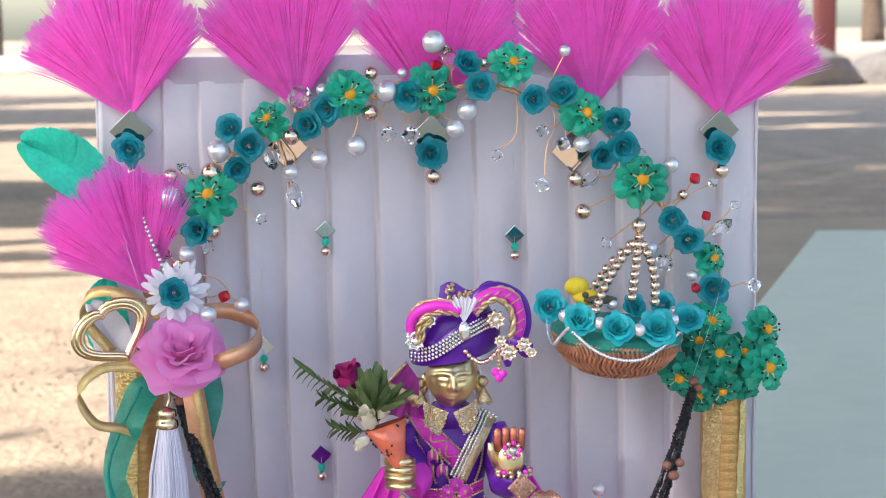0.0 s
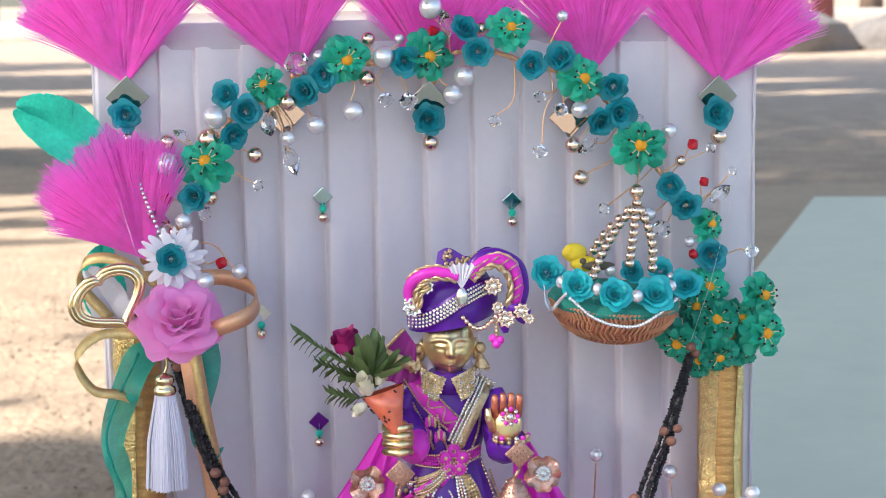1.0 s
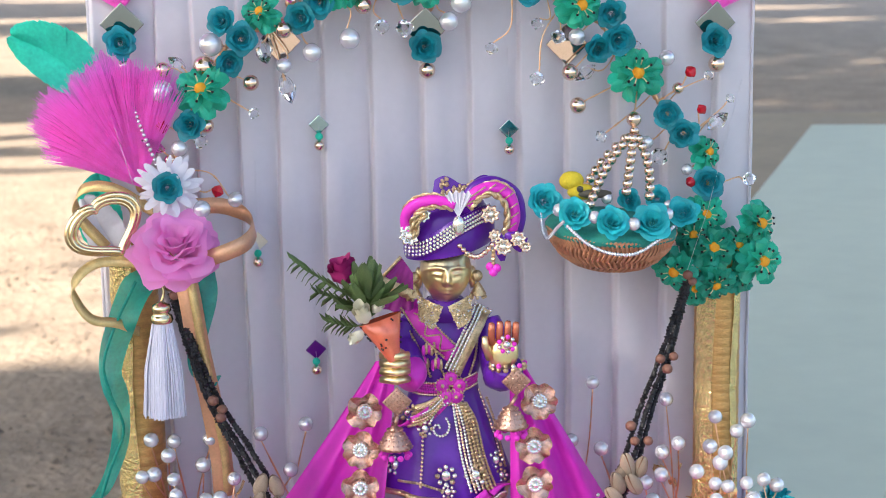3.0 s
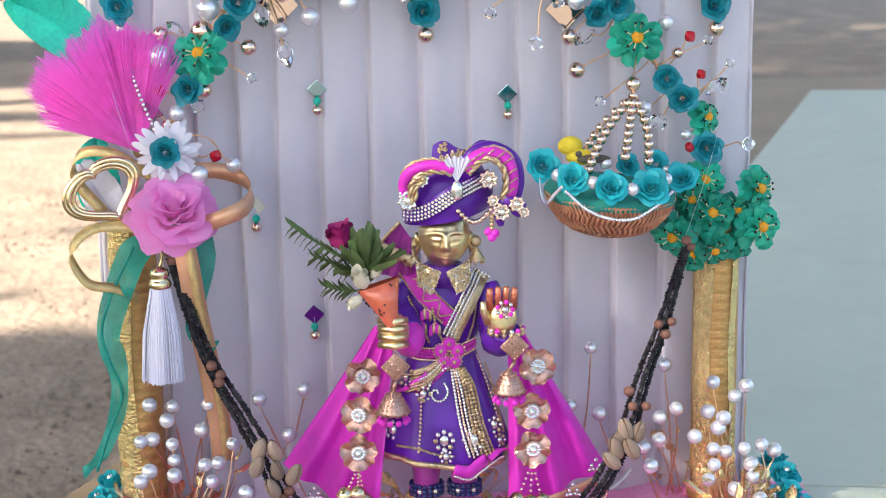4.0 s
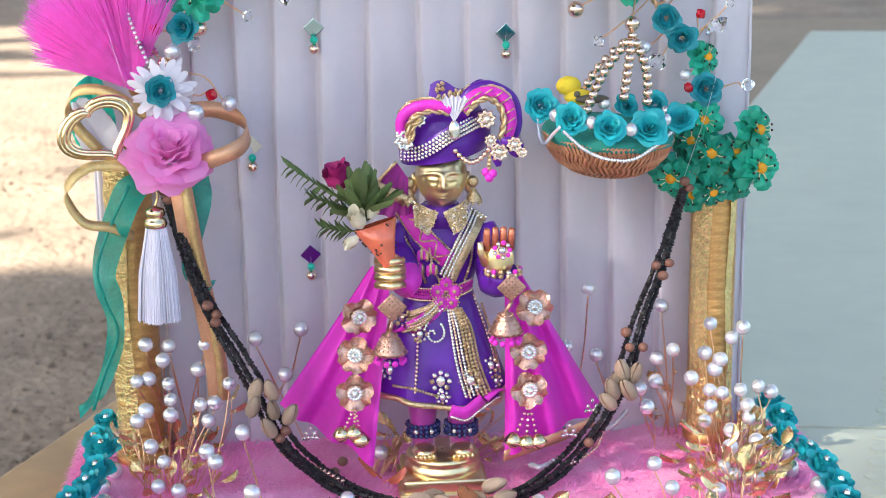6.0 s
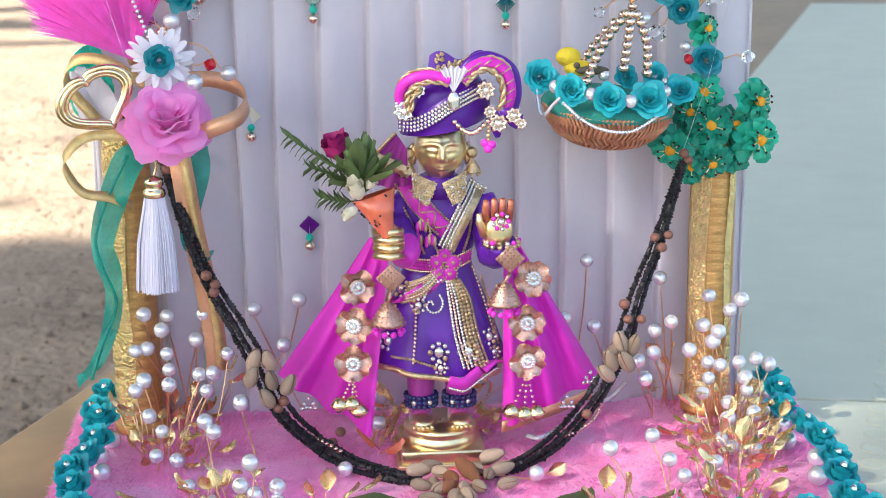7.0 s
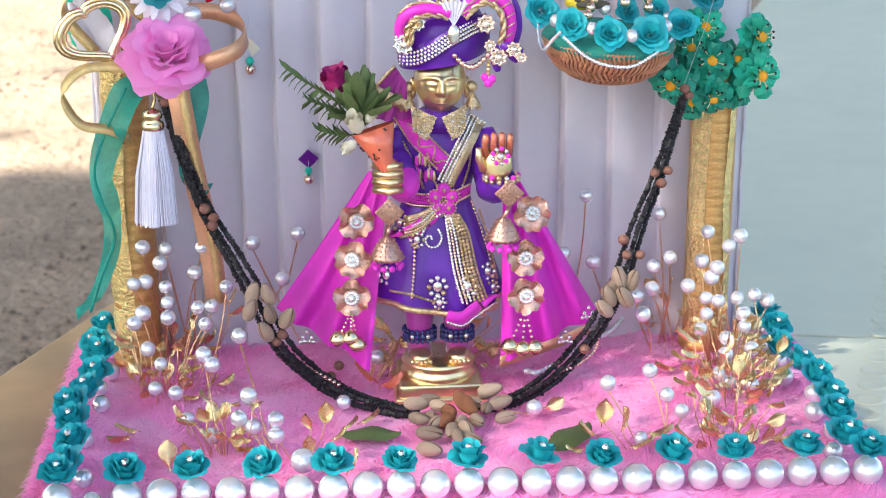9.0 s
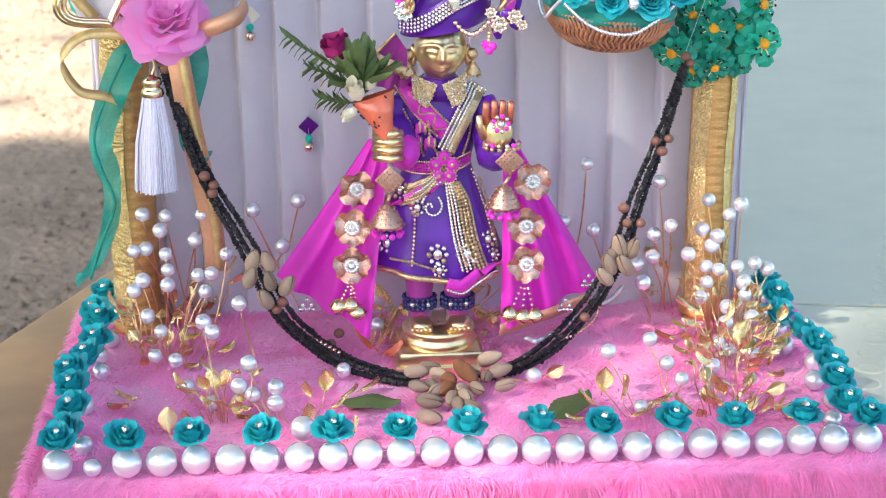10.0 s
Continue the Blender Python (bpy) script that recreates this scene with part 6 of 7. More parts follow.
for p, r in (((-0.1941, 0.203, 0.2129), .0052), ((-0.1912, 0.202, 0.2068), .005), ((-0.1667, 0.186, 0.1346), .0052), ((-0.1608, 0.186, 0.128), .0048), ((-0.1617, 0.184, 0.1229), .0050), ((0.1696, 0.203, 0.2093), .0048), ((0.173, 0.203, 0.2045), .0042), ((0.1473, 0.188, 0.1526), .0046), ((0.152, 0.186, 0.1457), .0050), ((0.1568, 0.188, 0.1541), .0044), ((0.1243, 0.176, 0.108), .0052), ((0.1263, 0.172, 0.098), .0046), ((0.1359, 0.172, 0.0978), .0046),
             ((-0.1152, 0.152, 0.0532), .0050), ((-0.1192, 0.152, 0.0479), .0046), ((-0.0765, 0.1911, 0.014), .0050), ((-0.0824, 0.1768, 0.012), .0046), ((-0.0834, 0.1646, 0.01), .0046), ((-0.126, 0.156, 0.0788), .0045), ((0.117, 0.16, 0.0731), .0045), ((0.0945, 0.15, 0.0367), .0048)):
    part("wooden_bead", ball_mesh(BROWNBEAD, 12, 8), garland, m=Matrix.Translation(p) @ Matrix.Diagonal((r * 0.78, r * 0.78, r * 0.7, 1)))


def nut_mesh(name, material, split):
    f = Form()
    for sd in (-1, 1):
        def fn(u, v, sd=sd):
            a, b = math.pi * u, math.pi * (v - 0.5) * 0.998
            w = 0.52 * (1 - 0.18 * math.sin(b))
            return Vector((w * math.cos(b) * math.cos(a), sd * (w * math.cos(b) * math.sin(a) + split * (0.5 + 0.5 * math.sin(b))), math.sin(b)))
        f.grid(fn, 12, 12)
    f.ball((0, 0, -0.05), (0.42, 0.42, 0.85), 1, 10, 8)
    return f.mesh(name, [material, ALMOND])


PIST, ALM = nut_mesh("pistachio", NUT, 0.05), nut_mesh("almond", ALMOND, 0.0)
for p, tl in (((-0.1348, 0.158, 0.0816), 0.3), ((-0.1244, 0.156, 0.0812), -0.3), ((-0.1367, 0.155, 0.0704), 0.4), ((-0.1232, 0.152, 0.0686), -0.2), ((-0.1117, 0.152, 0.065), 0.5), ((-0.1266, 0.15, 0.0563), -0.5),
              ((0.1194, 0.162, 0.0844), -0.3), ((0.129, 0.162, 0.0825), 0.2), ((0.1119, 0.158, 0.0727), -0.4), ((0.1231, 0.158, 0.0716), -0.6), ((0.1156, 0.164, 0.0772), 0.3), ((0.1086, 0.156, 0.0643), -0.9)):
    part("pistachio", PIST, garland, m=facing(p, (tl, -0.35, 1), rnd.uniform(0, 6), rnd.uniform(0.0082, 0.0100)))
for p, d in (((-0.0245, 0.1248, 0.01), (1, 0.2, -0.1)), ((-0.0158, 0.1273, 0.012), (1, -0.1, 0)), ((-0.0242, 0.1038, 0.008), (1, -0.6, 0)), ((-0.0152, 0.1074, 0.007), (0.3, -1, 0.1)), ((0.0257, 0.1337, 0.014), (1, 0.4, 0.4)), ((0.0319, 0.1186, 0.012), (1, 0.3, 0.2)), ((0.0339, 0.1013, 0.008), (1, 0.2, 0.1)), ((-0.0189, 0.0809, 0.007), (1, -0.4, 0)), ((-0.0205, 0.0577, 0.006), (0.8, -0.6, 0.1)), ((-0.004, 0.0812, 0.008), (-0.2, -1, 0)), ((0.0055, 0.0819, 0.009), (0.3, -1, 0)), ((0.0081, 0.0696, 0.007), (0.8, -0.7, 0)), ((-0.0003, 0.0716, 0.008), (0.2, -1, 0))):
    part("pistachio", PIST, garland, m=facing(p, d, rnd.uniform(0, 6), rnd.uniform(0.0078, 0.0100)))
for p, d in (((0.0135, 0.1215, 0.011), (0.6, -0.8, 0.2)), ((0.0220, 0.1130, 0.010), (-0.3, -1, 0.1)), ((0.0255, 0.1240, 0.019), (0.9, -0.2, 0.3)), ((-0.0100, 0.1180, 0.011), (0.7, -0.7, 0.1)), ((-0.0125, 0.0960, 0.008), (-0.6, -0.8, 0.2)), ((0.0140, 0.0950, 0.009), (0.4, -0.9, 0.1)), ((0.0030, 0.0930, 0.010), (-0.4, -0.9, 0.2))):
    part("pistachio", PIST, garland, m=facing(p, d, rnd.uniform(0, 6), rnd.uniform(0.0074, 0.0094)))
for p, d in (((-0.0036, 0.1092, 0.01), (0.3, -1, 0.2)), ((0.0097, 0.1085, 0.014), (0.5, -0.6, -0.6)), ((-0.0064, 0.0985, 0.008), (-0.5, -1, 0.1)), ((0.0053, 0.1109, 0.016), (0.45, -0.6, -0.7))):
    part("almond", ALM, garland, m=facing(p, d, rnd.uniform(0, 6), rnd.uniform(0.0085, 0.0100)))
for pts in ([(-0.1219, 0.2132, 0.02), (-0.1195, 0.2151, 0.006), (-0.1051, 0.2021, 0.004), (-0.0949, 0.1852, 0.006), (-0.0772, 0.1571, 0.006)], [(0.1153, 0.2128, 0.02), (0.1108, 0.209, 0.006), (0.0949, 0.1868, 0.004), (0.0763, 0.1717, 0.004)]):
    f = Form()
    for p in smooth_path(pts, 6):
        f.ball(p + Vector((0, -0.003, 0.008)), 0.0016, 0, 8, 6)
    part("gold_bead_string", f.mesh("gold_bead_string", GOLDB), garland, "string of tiny gold beads")
f = Form()
for p in smooth_path([(0.1414, 0.2637, 0.012), (0.1282, 0.2497, 0.006), (0.1104, 0.2327, 0.006), (0.0691, 0.1785, 0.005), (0.0573, 0.1819, 0.004)], 11):
    f.ball(p + Vector((0, -0.002, 0.006)), 0.0021, 0, 8, 6)
part("pearl_string", f.mesh("pearl_string", PEARL), garland, "string of small pearls")

# ---- gold-leaved pearl sprays planted in the fur ----
gl = Form()


def leaf_fn(u, v):
    x = 2 * u - 1
    w = 0.36 * math.sin(math.pi * min(1, 0.02 + 0.97 * v ** 1.25)) ** 0.7
    rib = 0.06 * (1 - abs(x)) + 0.014 * math.sin(34 * v - 8 * abs(x))
    return Vector((x * w, -0.12 * abs(x) ** 1.5 + rib + 0.16 * v * v, v))


gl.grid(leaf_fn, 8, 14)
gl.tube([(0, 0.02, -0.25), (0, 0.03, 0.0)], 0.03, 0, 5)
GLEAF = gl.mesh("gold_leaf", LEAFGOLD)
SPRAY = "spray of pearls on twisted copper wires with gold leaves"


def pearl_spray(root, pearls, leaves, y, label=SPRAY, spread=0.010, r=0.0054, stemless=()):
    """Pearls on stems from a root on the fur, with gold leaves low down. Each pearl: place, with its own stem."""
    ob = thing("pearl_spray", label, "pearl spray", "pearl sprays")
    root = Vector(root)
    for p in pearls:
        p = Vector(p)
        b = root + Vector((jit(spread) + (p.x - root.x) * 0.45, jit(spread) + (p.y - root.y) * 0.5, 0))
        b.z = 0.0
        mid = b.lerp(p, 0.55) + Vector((jit(0.003), jit(0.003), 0))
        rp = r * rnd.uniform(0.92, 1.1)
        part("stem", twisted(Form(), [b, mid, p - Vector((0, 0, rp * 0.9))], 0.0004).mesh("stem", WIRE), ob)
        sphere("pearl", PEARL, ob, p, rp)
    for p, d, s in leaves:
        p = Vector(p)
        part("gold_leaf", GLEAF, ob, m=facing(p, d, rnd.uniform(-0.8, 0.8), s * 0.74))
        if p.z > 0.012:
            b = Vector((p.x * 0.6 + root.x * 0.4 + jit(0.004), p.y * 0.6 + root.y * 0.4 + jit(0.004), 0.0))
            part("leaf_stem", Form().tube([b, b.lerp(p, 0.6) + Vector((jit(0.003), jit(0.003), 0)), p], 0.0004, n=5).mesh("leaf_stem", WIRE), ob)
    return ob


def tuft(root, n, size, spread, seed, low=0.0):
    rr = random.Random(seed)
    out = []
    n = int(n * 2.6)
    for i in range(n):
        a = 4 * math.pi * i / n + rr.uniform(-0.4, 0.4)
        q = rr.uniform(0.2, 1.0) * spread
        p = Vector(root) + Vector((1.15 * q * math.cos(a), 0.7 * q * math.sin(a), low + 0.003 + 0.040 * rr.random() ** 1.6))
        out.append((p, (math.cos(a) + rr.gauss(0, 0.4), 0.7 * math.sin(a) - 0.3 + rr.gauss(0, 0.4), rr.uniform(0.0, 1.0)), size * rr.uniform(0.65, 1.05)))
    return out


rl = Vector((-0.1912, 0.2718, 0))
pearl_spray(rl, [(-0.2145, 0.222, 0.0969), (-0.1986, 0.226, 0.094), (-0.202, 0.215, 0.087), (-0.1721, 0.216, 0.0977), (-0.178, 0.22, 0.0775), (-0.2211, 0.214, 0.0721), (-0.2131, 0.218, 0.0723), (-0.1983, 0.208, 0.0714), (-0.1971, 0.206, 0.0601)], tuft(rl, 12, 0.018, 0.035, 1), 0.2)
r2 = Vector((-0.1971, 0.181, 0))
pearl_spray(r2, [(-0.2144, 0.2, 0.0546), (-0.2204, 0.196, 0.0485), (-0.1967, 0.195, 0.0525), (-0.1755, 0.198, 0.0585), (-0.1654, 0.196, 0.0602), (-0.1701, 0.192, 0.0482), (-0.2102, 0.18, 0.035), (-0.2007, 0.17, 0.0271), (-0.2041, 0.156, 0.0146), (-0.1898, 0.15, 0.0132), (-0.1551, 0.2, 0.0729)], tuft(r2, 10, 0.019, 0.034, 2), 0.2)
r3 = Vector((-0.1561, 0.0752, 0))
pearl_spray(r3, [(-0.1796, 0.12, 0.0062), (-0.1688, 0.14, 0.0448), (-0.1627, 0.135, 0.0391), (-0.1614, 0.085, 0.0083)], tuft(r3, 7, 0.019, 0.022, 3) + [((-0.1867, 0.0485, 0.004), (-0.1, 0.5, 1), 0.023), ((-0.2131, 0.1028, 0.006), (-1, -0.3, 0.4), 0.020), ((-0.2172, 0.0983, 0.004), (-1, -0.6, 0.1), 0.020)], 0.1)
r4 = Vector((-0.1135, 0.0499, 0))
pearl_spray(r4, [(-0.1367, 0.085, 0.0359), (-0.143, 0.075, 0.0244), (-0.134, 0.072, 0.0194), (-0.1192, 0.07, 0.025), (-0.1194, 0.066, 0.0152), (-0.1447, 0.155, 0.0521)], [((-0.0988, 0.045, 0.0116), (0.1, -0.2, 1), 0.017), ((-0.0876, 0.06, 0.0262), (0.1, -0.2, 1), 0.020), ((-0.0824, 0.055, 0.0164), (0.6, -0.2, 0.5), 0.017), ((-0.0967, 0.06, 0.0226), (-0.4, -0.3, 1), 0.015)], 0.07, spread=0.006)
pearl_spray((-0.1009, 0.0319, 0), [(-0.1019, 0.03, 0.0133)], [((-0.073, 0.0338, 0.004), (0.5, 0.2, 1), 0.02)], 0.03, "single large pearl set low beside the border with a gold leaf", r=0.0085)
pearl_spray((-0.1103, 0.3295, 0), [(-0.1371, 0.245, 0.0914), (-0.1041, 0.25, 0.0961), (-0.1161, 0.24, 0.0647), (-0.0824, 0.258, 0.0826)], [], 0.24, "pearls on thin wire stems before the backdrop", spread=0.02)
pearl_spray((0.1251, 0.325, 0), [(0.1102, 0.256, 0.1182), (0.1148, 0.245, 0.0701), (0.0934, 0.25, 0.0757)], [], 0.24, "pearls on thin wire stems before the backdrop", spread=0.02)
r5 = Vector((0.1805, 0.281, 0))
pearl_spray(r5, [(0.171, 0.235, 0.075), (0.1647, 0.25, 0.1048), (0.16, 0.24, 0.067), (0.1398, 0.175, 0.0526), (0.1437, 0.22, 0.0507), (0.1563, 0.225, 0.0544)], tuft(r5, 9, 0.017, 0.03, 5), 0.2)
r6 = Vector((0.2091, 0.194, 0))
pearl_spray(r6, [(0.1954, 0.222, 0.0984), (0.2097, 0.215, 0.089), (0.2173, 0.212, 0.0975), (0.1914, 0.22, 0.0766), (0.2005, 0.21, 0.0744), (0.1972, 0.212, 0.0664), (0.1783, 0.205, 0.0627), (0.1921, 0.205, 0.0528), (0.1997, 0.198, 0.0528), (0.2126, 0.195, 0.0557), (0.2253, 0.195, 0.058)], tuft(r6, 14, 0.019, 0.036, 6), 0.2)
r7 = Vector((0.2003, 0.1401, 0))
pearl_spray(r7, [(0.2362, 0.2, 0.0516), (0.2165, 0.19, 0.0452), (0.2165, 0.185, 0.0374), (0.1999, 0.17, 0.0343), (0.1895, 0.19, 0.0459), (0.1831, 0.18, 0.0384), (0.2184, 0.17, 0.0256), (0.1984, 0.165, 0.0237), (0.1901, 0.15, 0.0148), (0.2132, 0.145, 0.0079), (0.1973, 0.15, 0.0081)], tuft(r7, 14, 0.020, 0.038, 7), 0.2)
r8 = Vector((0.1768, 0.0588, 0))
pearl_spray(r8, [(0.1773, 0.11, 0.0139), (0.1752, 0.12, 0.0069), (0.2025, 0.08, 0.0083)][:2], tuft(r8, 11, 0.020, 0.030, 8), 0.1)
r9 = Vector((0.1343, 0.053, 0))
pearl_spray(r9, [(0.1307, 0.1, 0.0391), (0.1008, 0.09, 0.035), (0.1407, 0.09, 0.0253), (0.1489, 0.08, 0.0177), (0.1182, 0.06, 0.0075)], [((0.0924, 0.06, 0.0204), (0.1, -0.2, 1), 0.022), ((0.106, 0.06, 0.0159), (0.15, -0.2, 1), 0.021), ((0.0864, 0.058, 0.0126), (-0.8, -0.2, 0.7), 0.019), ((0.1112, 0.05, 0.0061), (0.9, -0.2, 0.4), 0.020), ((0.1241, 0.06, 0.0105), (0.8, -0.2, 0.3), 0.022), ((0.0779, 0.05, 0.0053), (-1, -0.4, 0.3), 0.018)], 0.08, spread=0.008)
pearl_spray((-0.0693, 0.1607, 0), [(0.055, 0.1165, 0.008), (-0.0744, 0.1389, 0.007), (-0.0481, 0.2113, 0.012)], [((-0.0628, 0.1103, 0.004), (1, 0.4, 0.4), 0.02), ((0.0637, 0.123, 0.005), (1, 0.3, 0.3), 0.02), ((-0.0745, 0.1016, 0.004), (0.8, 0.6, 0.3), 0.017)] + tuft((-0.0344, 0.2241, 0), 6, 0.018, 0.012, 9) + tuft((0.0365, 0.2186, 0), 6, 0.018, 0.012, 10), 0.1, "low pearls and gold leaves round the pedestal", r=0.0058)

# ---- green leaves lying on the fur ----
for p, d, s in (((-0.0765, 0.0923, 0.006), (1, -0.25, 0.05), .040), ((0.0582, 0.0544, 0.006), (0.8, 0.75, 0.15), .040)):
    f = Form().grid(lambda u, v: Vector(((2 * u - 1) * 0.30 * math.sin(math.pi * min(1, 0.05 + 0.93 * v)) ** 0.7 * (1 + 0.04 * math.sin(60 * v)), -0.05 * abs(2 * u - 1) - 0.02 * math.sin(10 * v), v)), 10, 40)
    m = Matrix.Translation(p) @ Vector(d).to_track_quat("Z", "Y").to_matrix().to_4x4() @ Matrix.Scale(s, 4)
    thing("green_leaf", "flat dark green leaf lying on the pink fur", "leaf", "green leaves", data=f.mesh("green_leaf", GREENLEAF)).matrix_basis = m
for p, d, s in (((-0.0526, 0.182, 0.006), (-0.6, 0.2, 0.5), .018), ((-0.045, 0.1706, 0.006), (0.7, -0.3, 0.5), .018)):
    ob = thing("dried_petal", "dry orange petal curled on the fur", "petal", "dried petals", data=GLEAF.copy())
    ob.data.materials.clear()
    ob.data.materials.append(PAPERCONE)
    ob.matrix_basis = facing(p, d, 0.4, s)


# ---- distance: trees, rocks, low wall, and the unseen shade trees overhead ----
def rock(at, size, seed):
    rr = random.Random(seed)
    b = bmesh.new()
    bmesh.ops.create_icosphere(b, subdivisions=3, radius=1)
    o = Vector((rr.uniform(0, 50), rr.uniform(0, 50), 0))
    for v in b.verts:
        v.co *= 1 + 0.35 * noise.noise(v.co * 1.3 + o)
        v.co = Vector((v.co.x * size[0], v.co.y * size[1], max(v.co.z, -0.6) * size[2]))
    me = bpy.data.meshes.new("boulder")
    b.to_mesh(me)
    b.free()
    me.materials.append(ROCK)
    return thing("boulder", "rough grey boulder lying on the dirt", "rock", "boulders", at, me)


def leaf_cloud(count, centre, size, leaf, seed, clumps=9, gap=None):
    """Many small leaves gathered in uneven clumps."""
    rr = random.Random(seed)
    c = Vector(centre)
    cl = [Vector((rr.gauss(0, 0.42) * size[0], rr.gauss(0, 0.42) * size[1], rr.gauss(0, 0.34) * size[2])) for _ in range(clumps)]
    f = Form()
    for _ in range(count):
        q = rr.choice(cl)
        p = c + q + Vector((rr.gauss(0, 0.16) * size[0], rr.gauss(0, 0.16) * size[1], rr.gauss(0, 0.16) * size[2]))
        if gap and gap(p):
            continue
        a = Vector((rr.gauss(0, 1), rr.gauss(0, 1), rr.gauss(0, 0.6))).normalized() * leaf * rr.uniform(0.6, 1.2)
        b = a.orthogonal().normalized() * leaf * 0.38
        k = len(f.v)
        f.v += [tuple(p - a), tuple(p + b), tuple(p + a), tuple(p - b)]
        f.f.append((k, k + 1, k + 2, k + 3))
        f.m.append(0)
    return f


def tree(at, height, girth, crown, label, seed, leaf=0.16, count=2600, size=(3, 3, 2)):
    rr = random.Random(seed)
    ob = thing("tree", label, "tree", "distant trees")
    at = Vector(at)
    top = at + Vector((rr.uniform(-0.4, 0.4), rr.uniform(-0.4, 0.4), height))
    f = Form().tube(smooth_path([at, at.lerp(top, 0.4) + Vector((rr.uniform(-0.15, 0.15), 0, 0)), top], 6), [girth * (1.25 - 0.06 * i) for i in range(13)], 0, 10)
    for k in range(6):
        s = at.lerp(top, rr.uniform(0.55, 0.95))
        e = s + Vector((rr.uniform(-1, 1) * size[0] * 0.7, rr.uniform(-1, 1) * size[1] * 0.7, rr.uniform(0.4, 1) * size[2] * 0.6))
        f.tube([s, s.lerp(e, 0.5) + Vector((0, 0, 0.2)), e], [girth * 0.4, girth * 0.28, girth * 0.1], 0, 6)
    part("trunk", f.mesh("trunk", BARK), ob)
    part("crown", leaf_cloud(count, top + Vector((0, 0, size[2] * 0.3)), size, leaf, seed + 1, 12).mesh("crown", FOLIAGE, False), ob, kind="stuff")
    return ob


rock((7.0, 25.0, -0.42), (1.1, 0.8, 0.62), 1)
rock((9.0, 25.3, -0.42), (0.75, 0.6, 0.55), 2)
rock((10.6, 26.0, -0.42), (0.8, 0.6, 0.4), 3)
post = thing("post", "dark maroon wooden post standing in the dirt", "post", at=(8.30, 27.0, -0.5))
part("shaft", Form().box((-0.16, -0.16, 0), (0.16, 0.16, 2.4), bevel=0.02).mesh("shaft", POSTRED), post)
part("cap", Form().box((-0.20, -0.20, 2.4), (0.20, 0.20, 2.5), bevel=0.02).mesh("cap", POSTRED), post)
for x, y, h, g, s in ((-12, 62, 6, 0.35, 11), (-6.5, 70, 7, 0.4, 12), (3.5, 66, 6.5, 0.35, 13), (8, 72, 7, 0.4, 14), (15, 58, 6, 0.35, 15), (22, 66, 7, 0.4, 16), (-20, 66, 7, 0.4, 17)):
    tree((x, y, -0.5), h, g, None, "broad leafy tree far across the dirt yard", s, 0.28, 2200, (4.5, 3.5, 3))
kerb = thing("low_wall", "pale low concrete wall across the yard", "wall", kind="structure", at=(-12, 42, -0.5),
             data=Form().box((-14, 0, 0), (40, 0.4, 0.45), bevel=0.03).mesh("low_wall", CONCRETE))
hut = thing("outbuilding", "pale concrete outbuilding at the far side of the yard", "building", at=(-11.5, 46, -0.5))
part("wall", Form().box((-2.2, 0, 0), (2.2, 3.0, 3.0), bevel=0.03).mesh("wall", CONCRETE), hut)
part("roof", Form().box((-2.5, -0.3, 3.0), (2.5, 3.3, 3.2), bevel=0.03).mesh("roof", CONCRETE), hut)

# unseen trees added behind and beside the viewer; their crowns break sun into patches


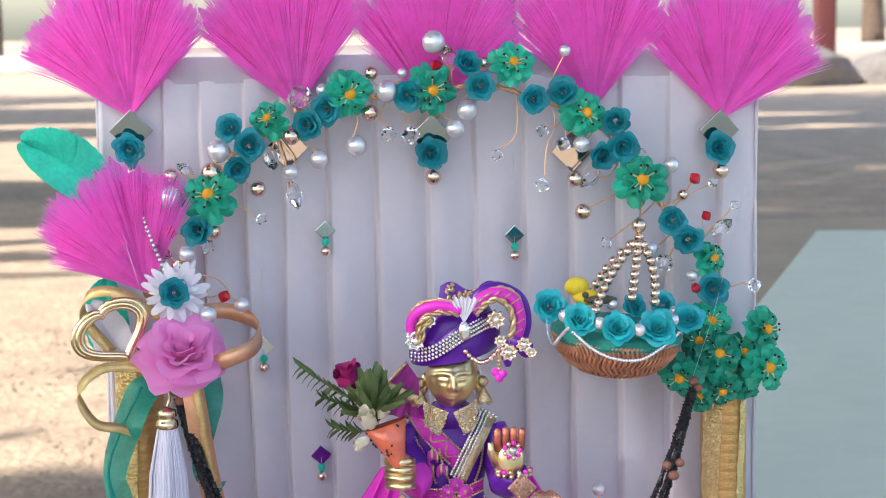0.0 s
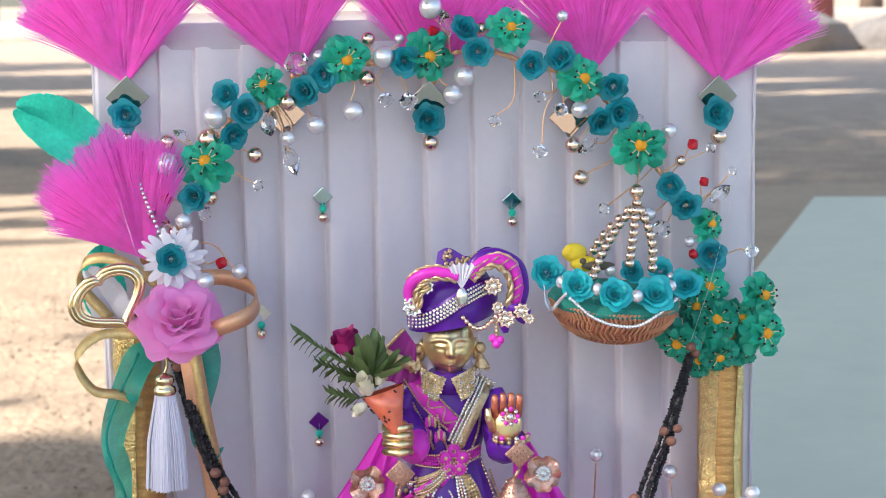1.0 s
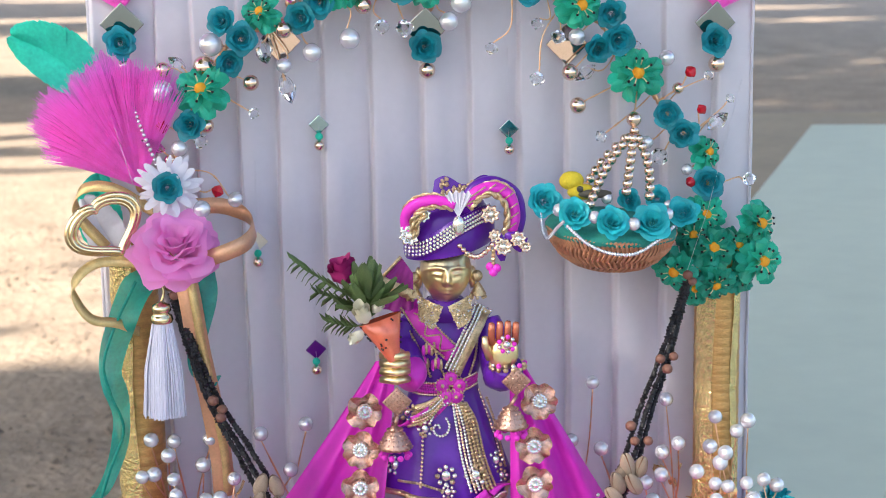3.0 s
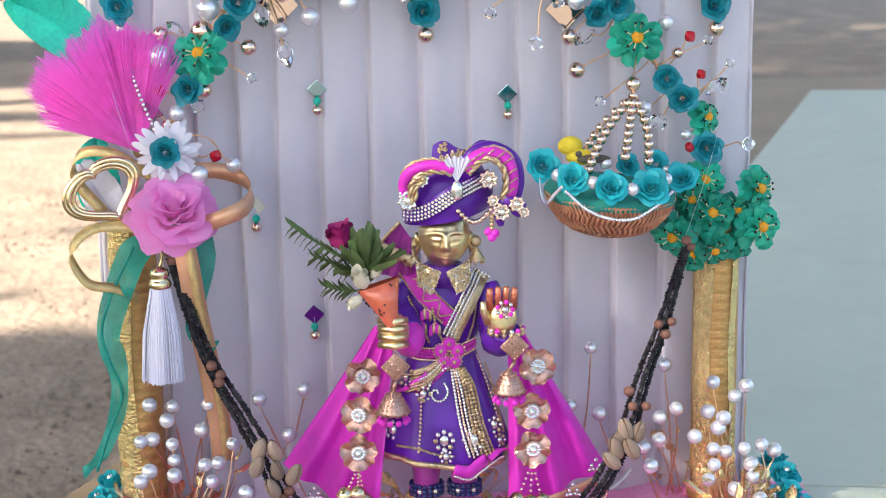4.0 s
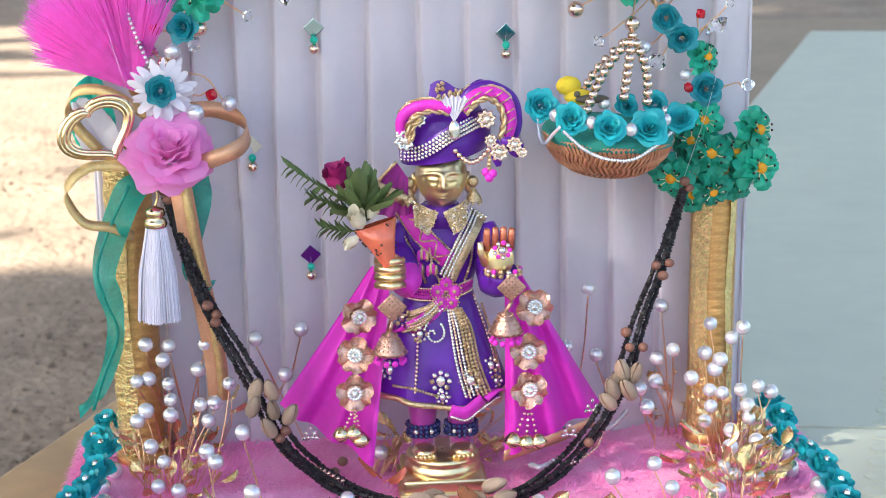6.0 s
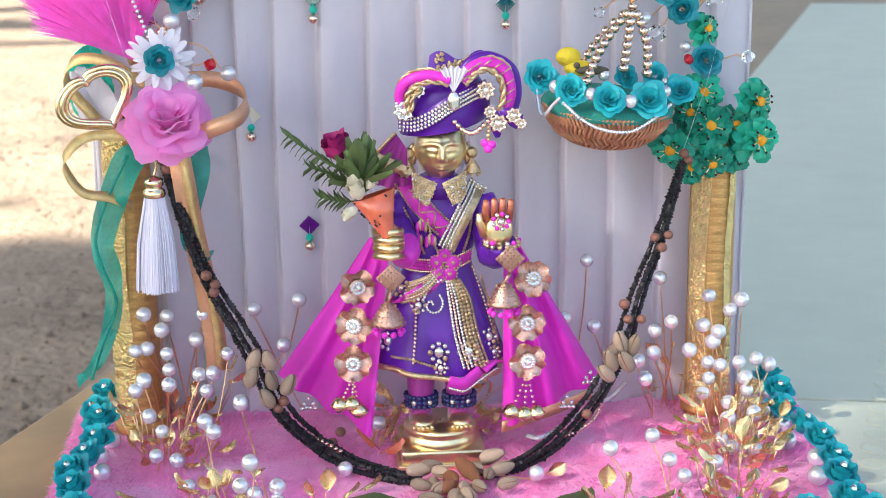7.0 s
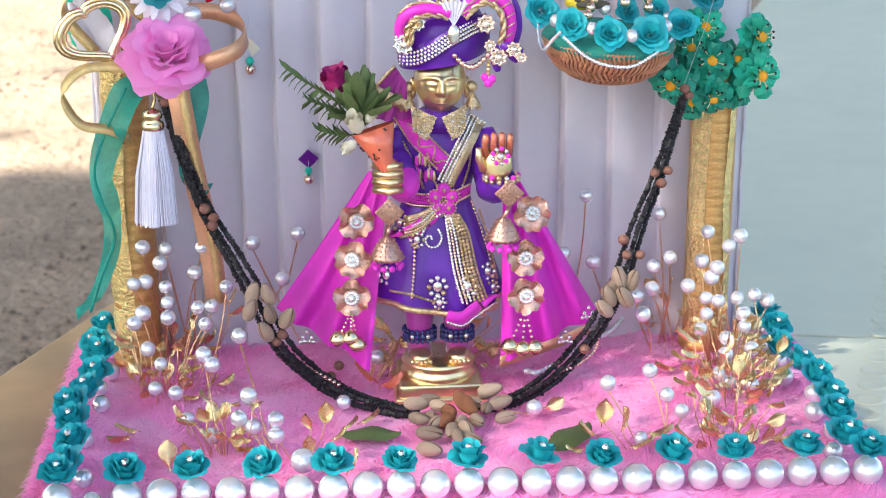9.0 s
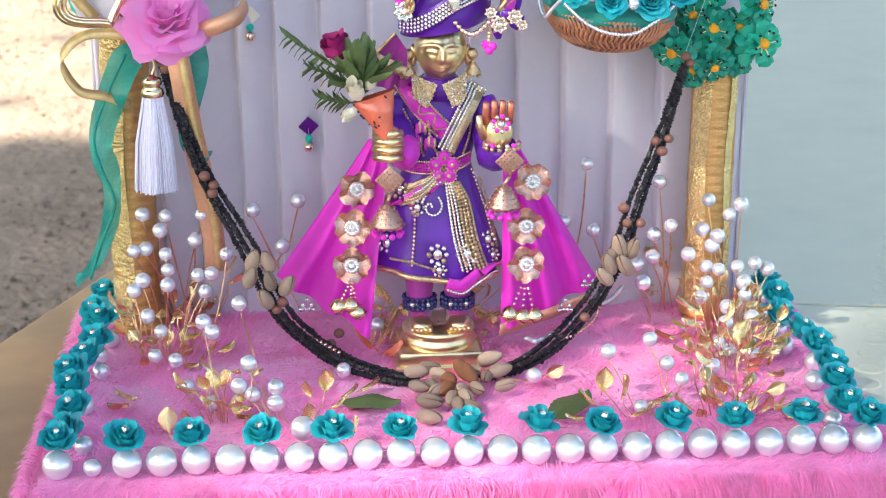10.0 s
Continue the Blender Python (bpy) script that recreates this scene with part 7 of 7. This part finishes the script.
def shade_tree(foot, target, reach, size, count, leaf, seed, clumps, gap=None, label="large unseen tree added to shade the platform and dapple the yard"):
    """A tree whose crown stands sunward of the target spot."""
    ob = thing("shade_tree", label, "tree", "shade trees")
    foot = Vector(foot)
    c = Vector(target) + SUN_FROM * reach
    rr = random.Random(seed)
    f = Form().tube(smooth_path([foot, foot.lerp(Vector((foot.x, foot.y, c.z)), 0.5) + Vector((0.2, 0.1, 0)), foot.lerp(c, 0.5) + Vector((0, 0, 0.25 * (c.z - foot.z)))], 6), [0.42 - 0.016 * i for i in range(13)], 0, 12)
    s = foot.lerp(c, 0.45) + Vector((0, 0, 0.25 * (c.z - foot.z)))
    for k in range(8):
        e = c + Vector((math.cos(k * 0.8) * size[0] * 0.6, math.sin(k * 0.8) * size[1] * 0.6, 0.3 * math.sin(k * 2.0)))
        f.tube([s, s.lerp(e, 0.55) + Vector((0, 0, 0.3)), e], [0.14, 0.09, 0.03], 0, 7)
    part("trunk", f.mesh("trunk", BARK), ob)
    part("crown", leaf_cloud(count, c, size, leaf, seed, clumps, gap).mesh("crown", FOLIAGE, False), ob, kind="stuff")


thin = random.Random(90)


def sun_gap(p):
    """Openings cut in the crowns to steer the sun: a thin place over the display, a sunny stretch of the yard, and
    dapples farther off.
    """
    q = p - SUN_FROM * ((p.z + 0.5) / SUN_FROM.z)
    if q.x < 0.74 and (q.x - 0.45) ** 2 + (q.y - 0.36) ** 2 < 0.36 and thin.random() > 0.25:
        return True
    e = 0.35 * noise.noise(Vector((q.x * 1.5, q.y * 1.5, 7.0)))
    if q.x < -0.22 + e and 2.75 + e < q.y < 6.4 + 2 * e:
        return True
    return q.y > 6.0 and noise.noise(Vector((q.x * 0.22 + 3.1, q.y * 0.5, 2.0))) > 0.2


shade_tree((-10.0, -8.0, -0.5), (0.6, 0.8, -0.5), 11.0, (6.4, 5.6, 1.2), 88000, 0.08, 71, 260, sun_gap)
shade_tree((-12.5, 0.5, -0.5), (-0.5, 9.0, -0.5), 12.0, (7.0, 5.0, 1.4), 24000, 0.16, 72, 90, sun_gap)
shade_tree((-3.0, 9.0, -0.5), (5.0, 16, -0.5), 12.0, (9, 6.5, 1.6), 20000, 0.24, 73, 80, sun_gap)
shade_tree((-16.0, 12.0, -0.5), (-6, 19, -0.5), 12.0, (9, 6.5, 1.6), 20000, 0.24, 74, 80, sun_gap)
# unseen crown added to block overhead and right-hand sky, leaving light from left-front
shade_tree((4.6, 7.6, -0.5), (6.0, 5.5, -0.18), 7.5, (4.6, 4.6, 0.9), 17000, 0.13, 75, 90, None, "large unseen tree added to block the sky over the platform")
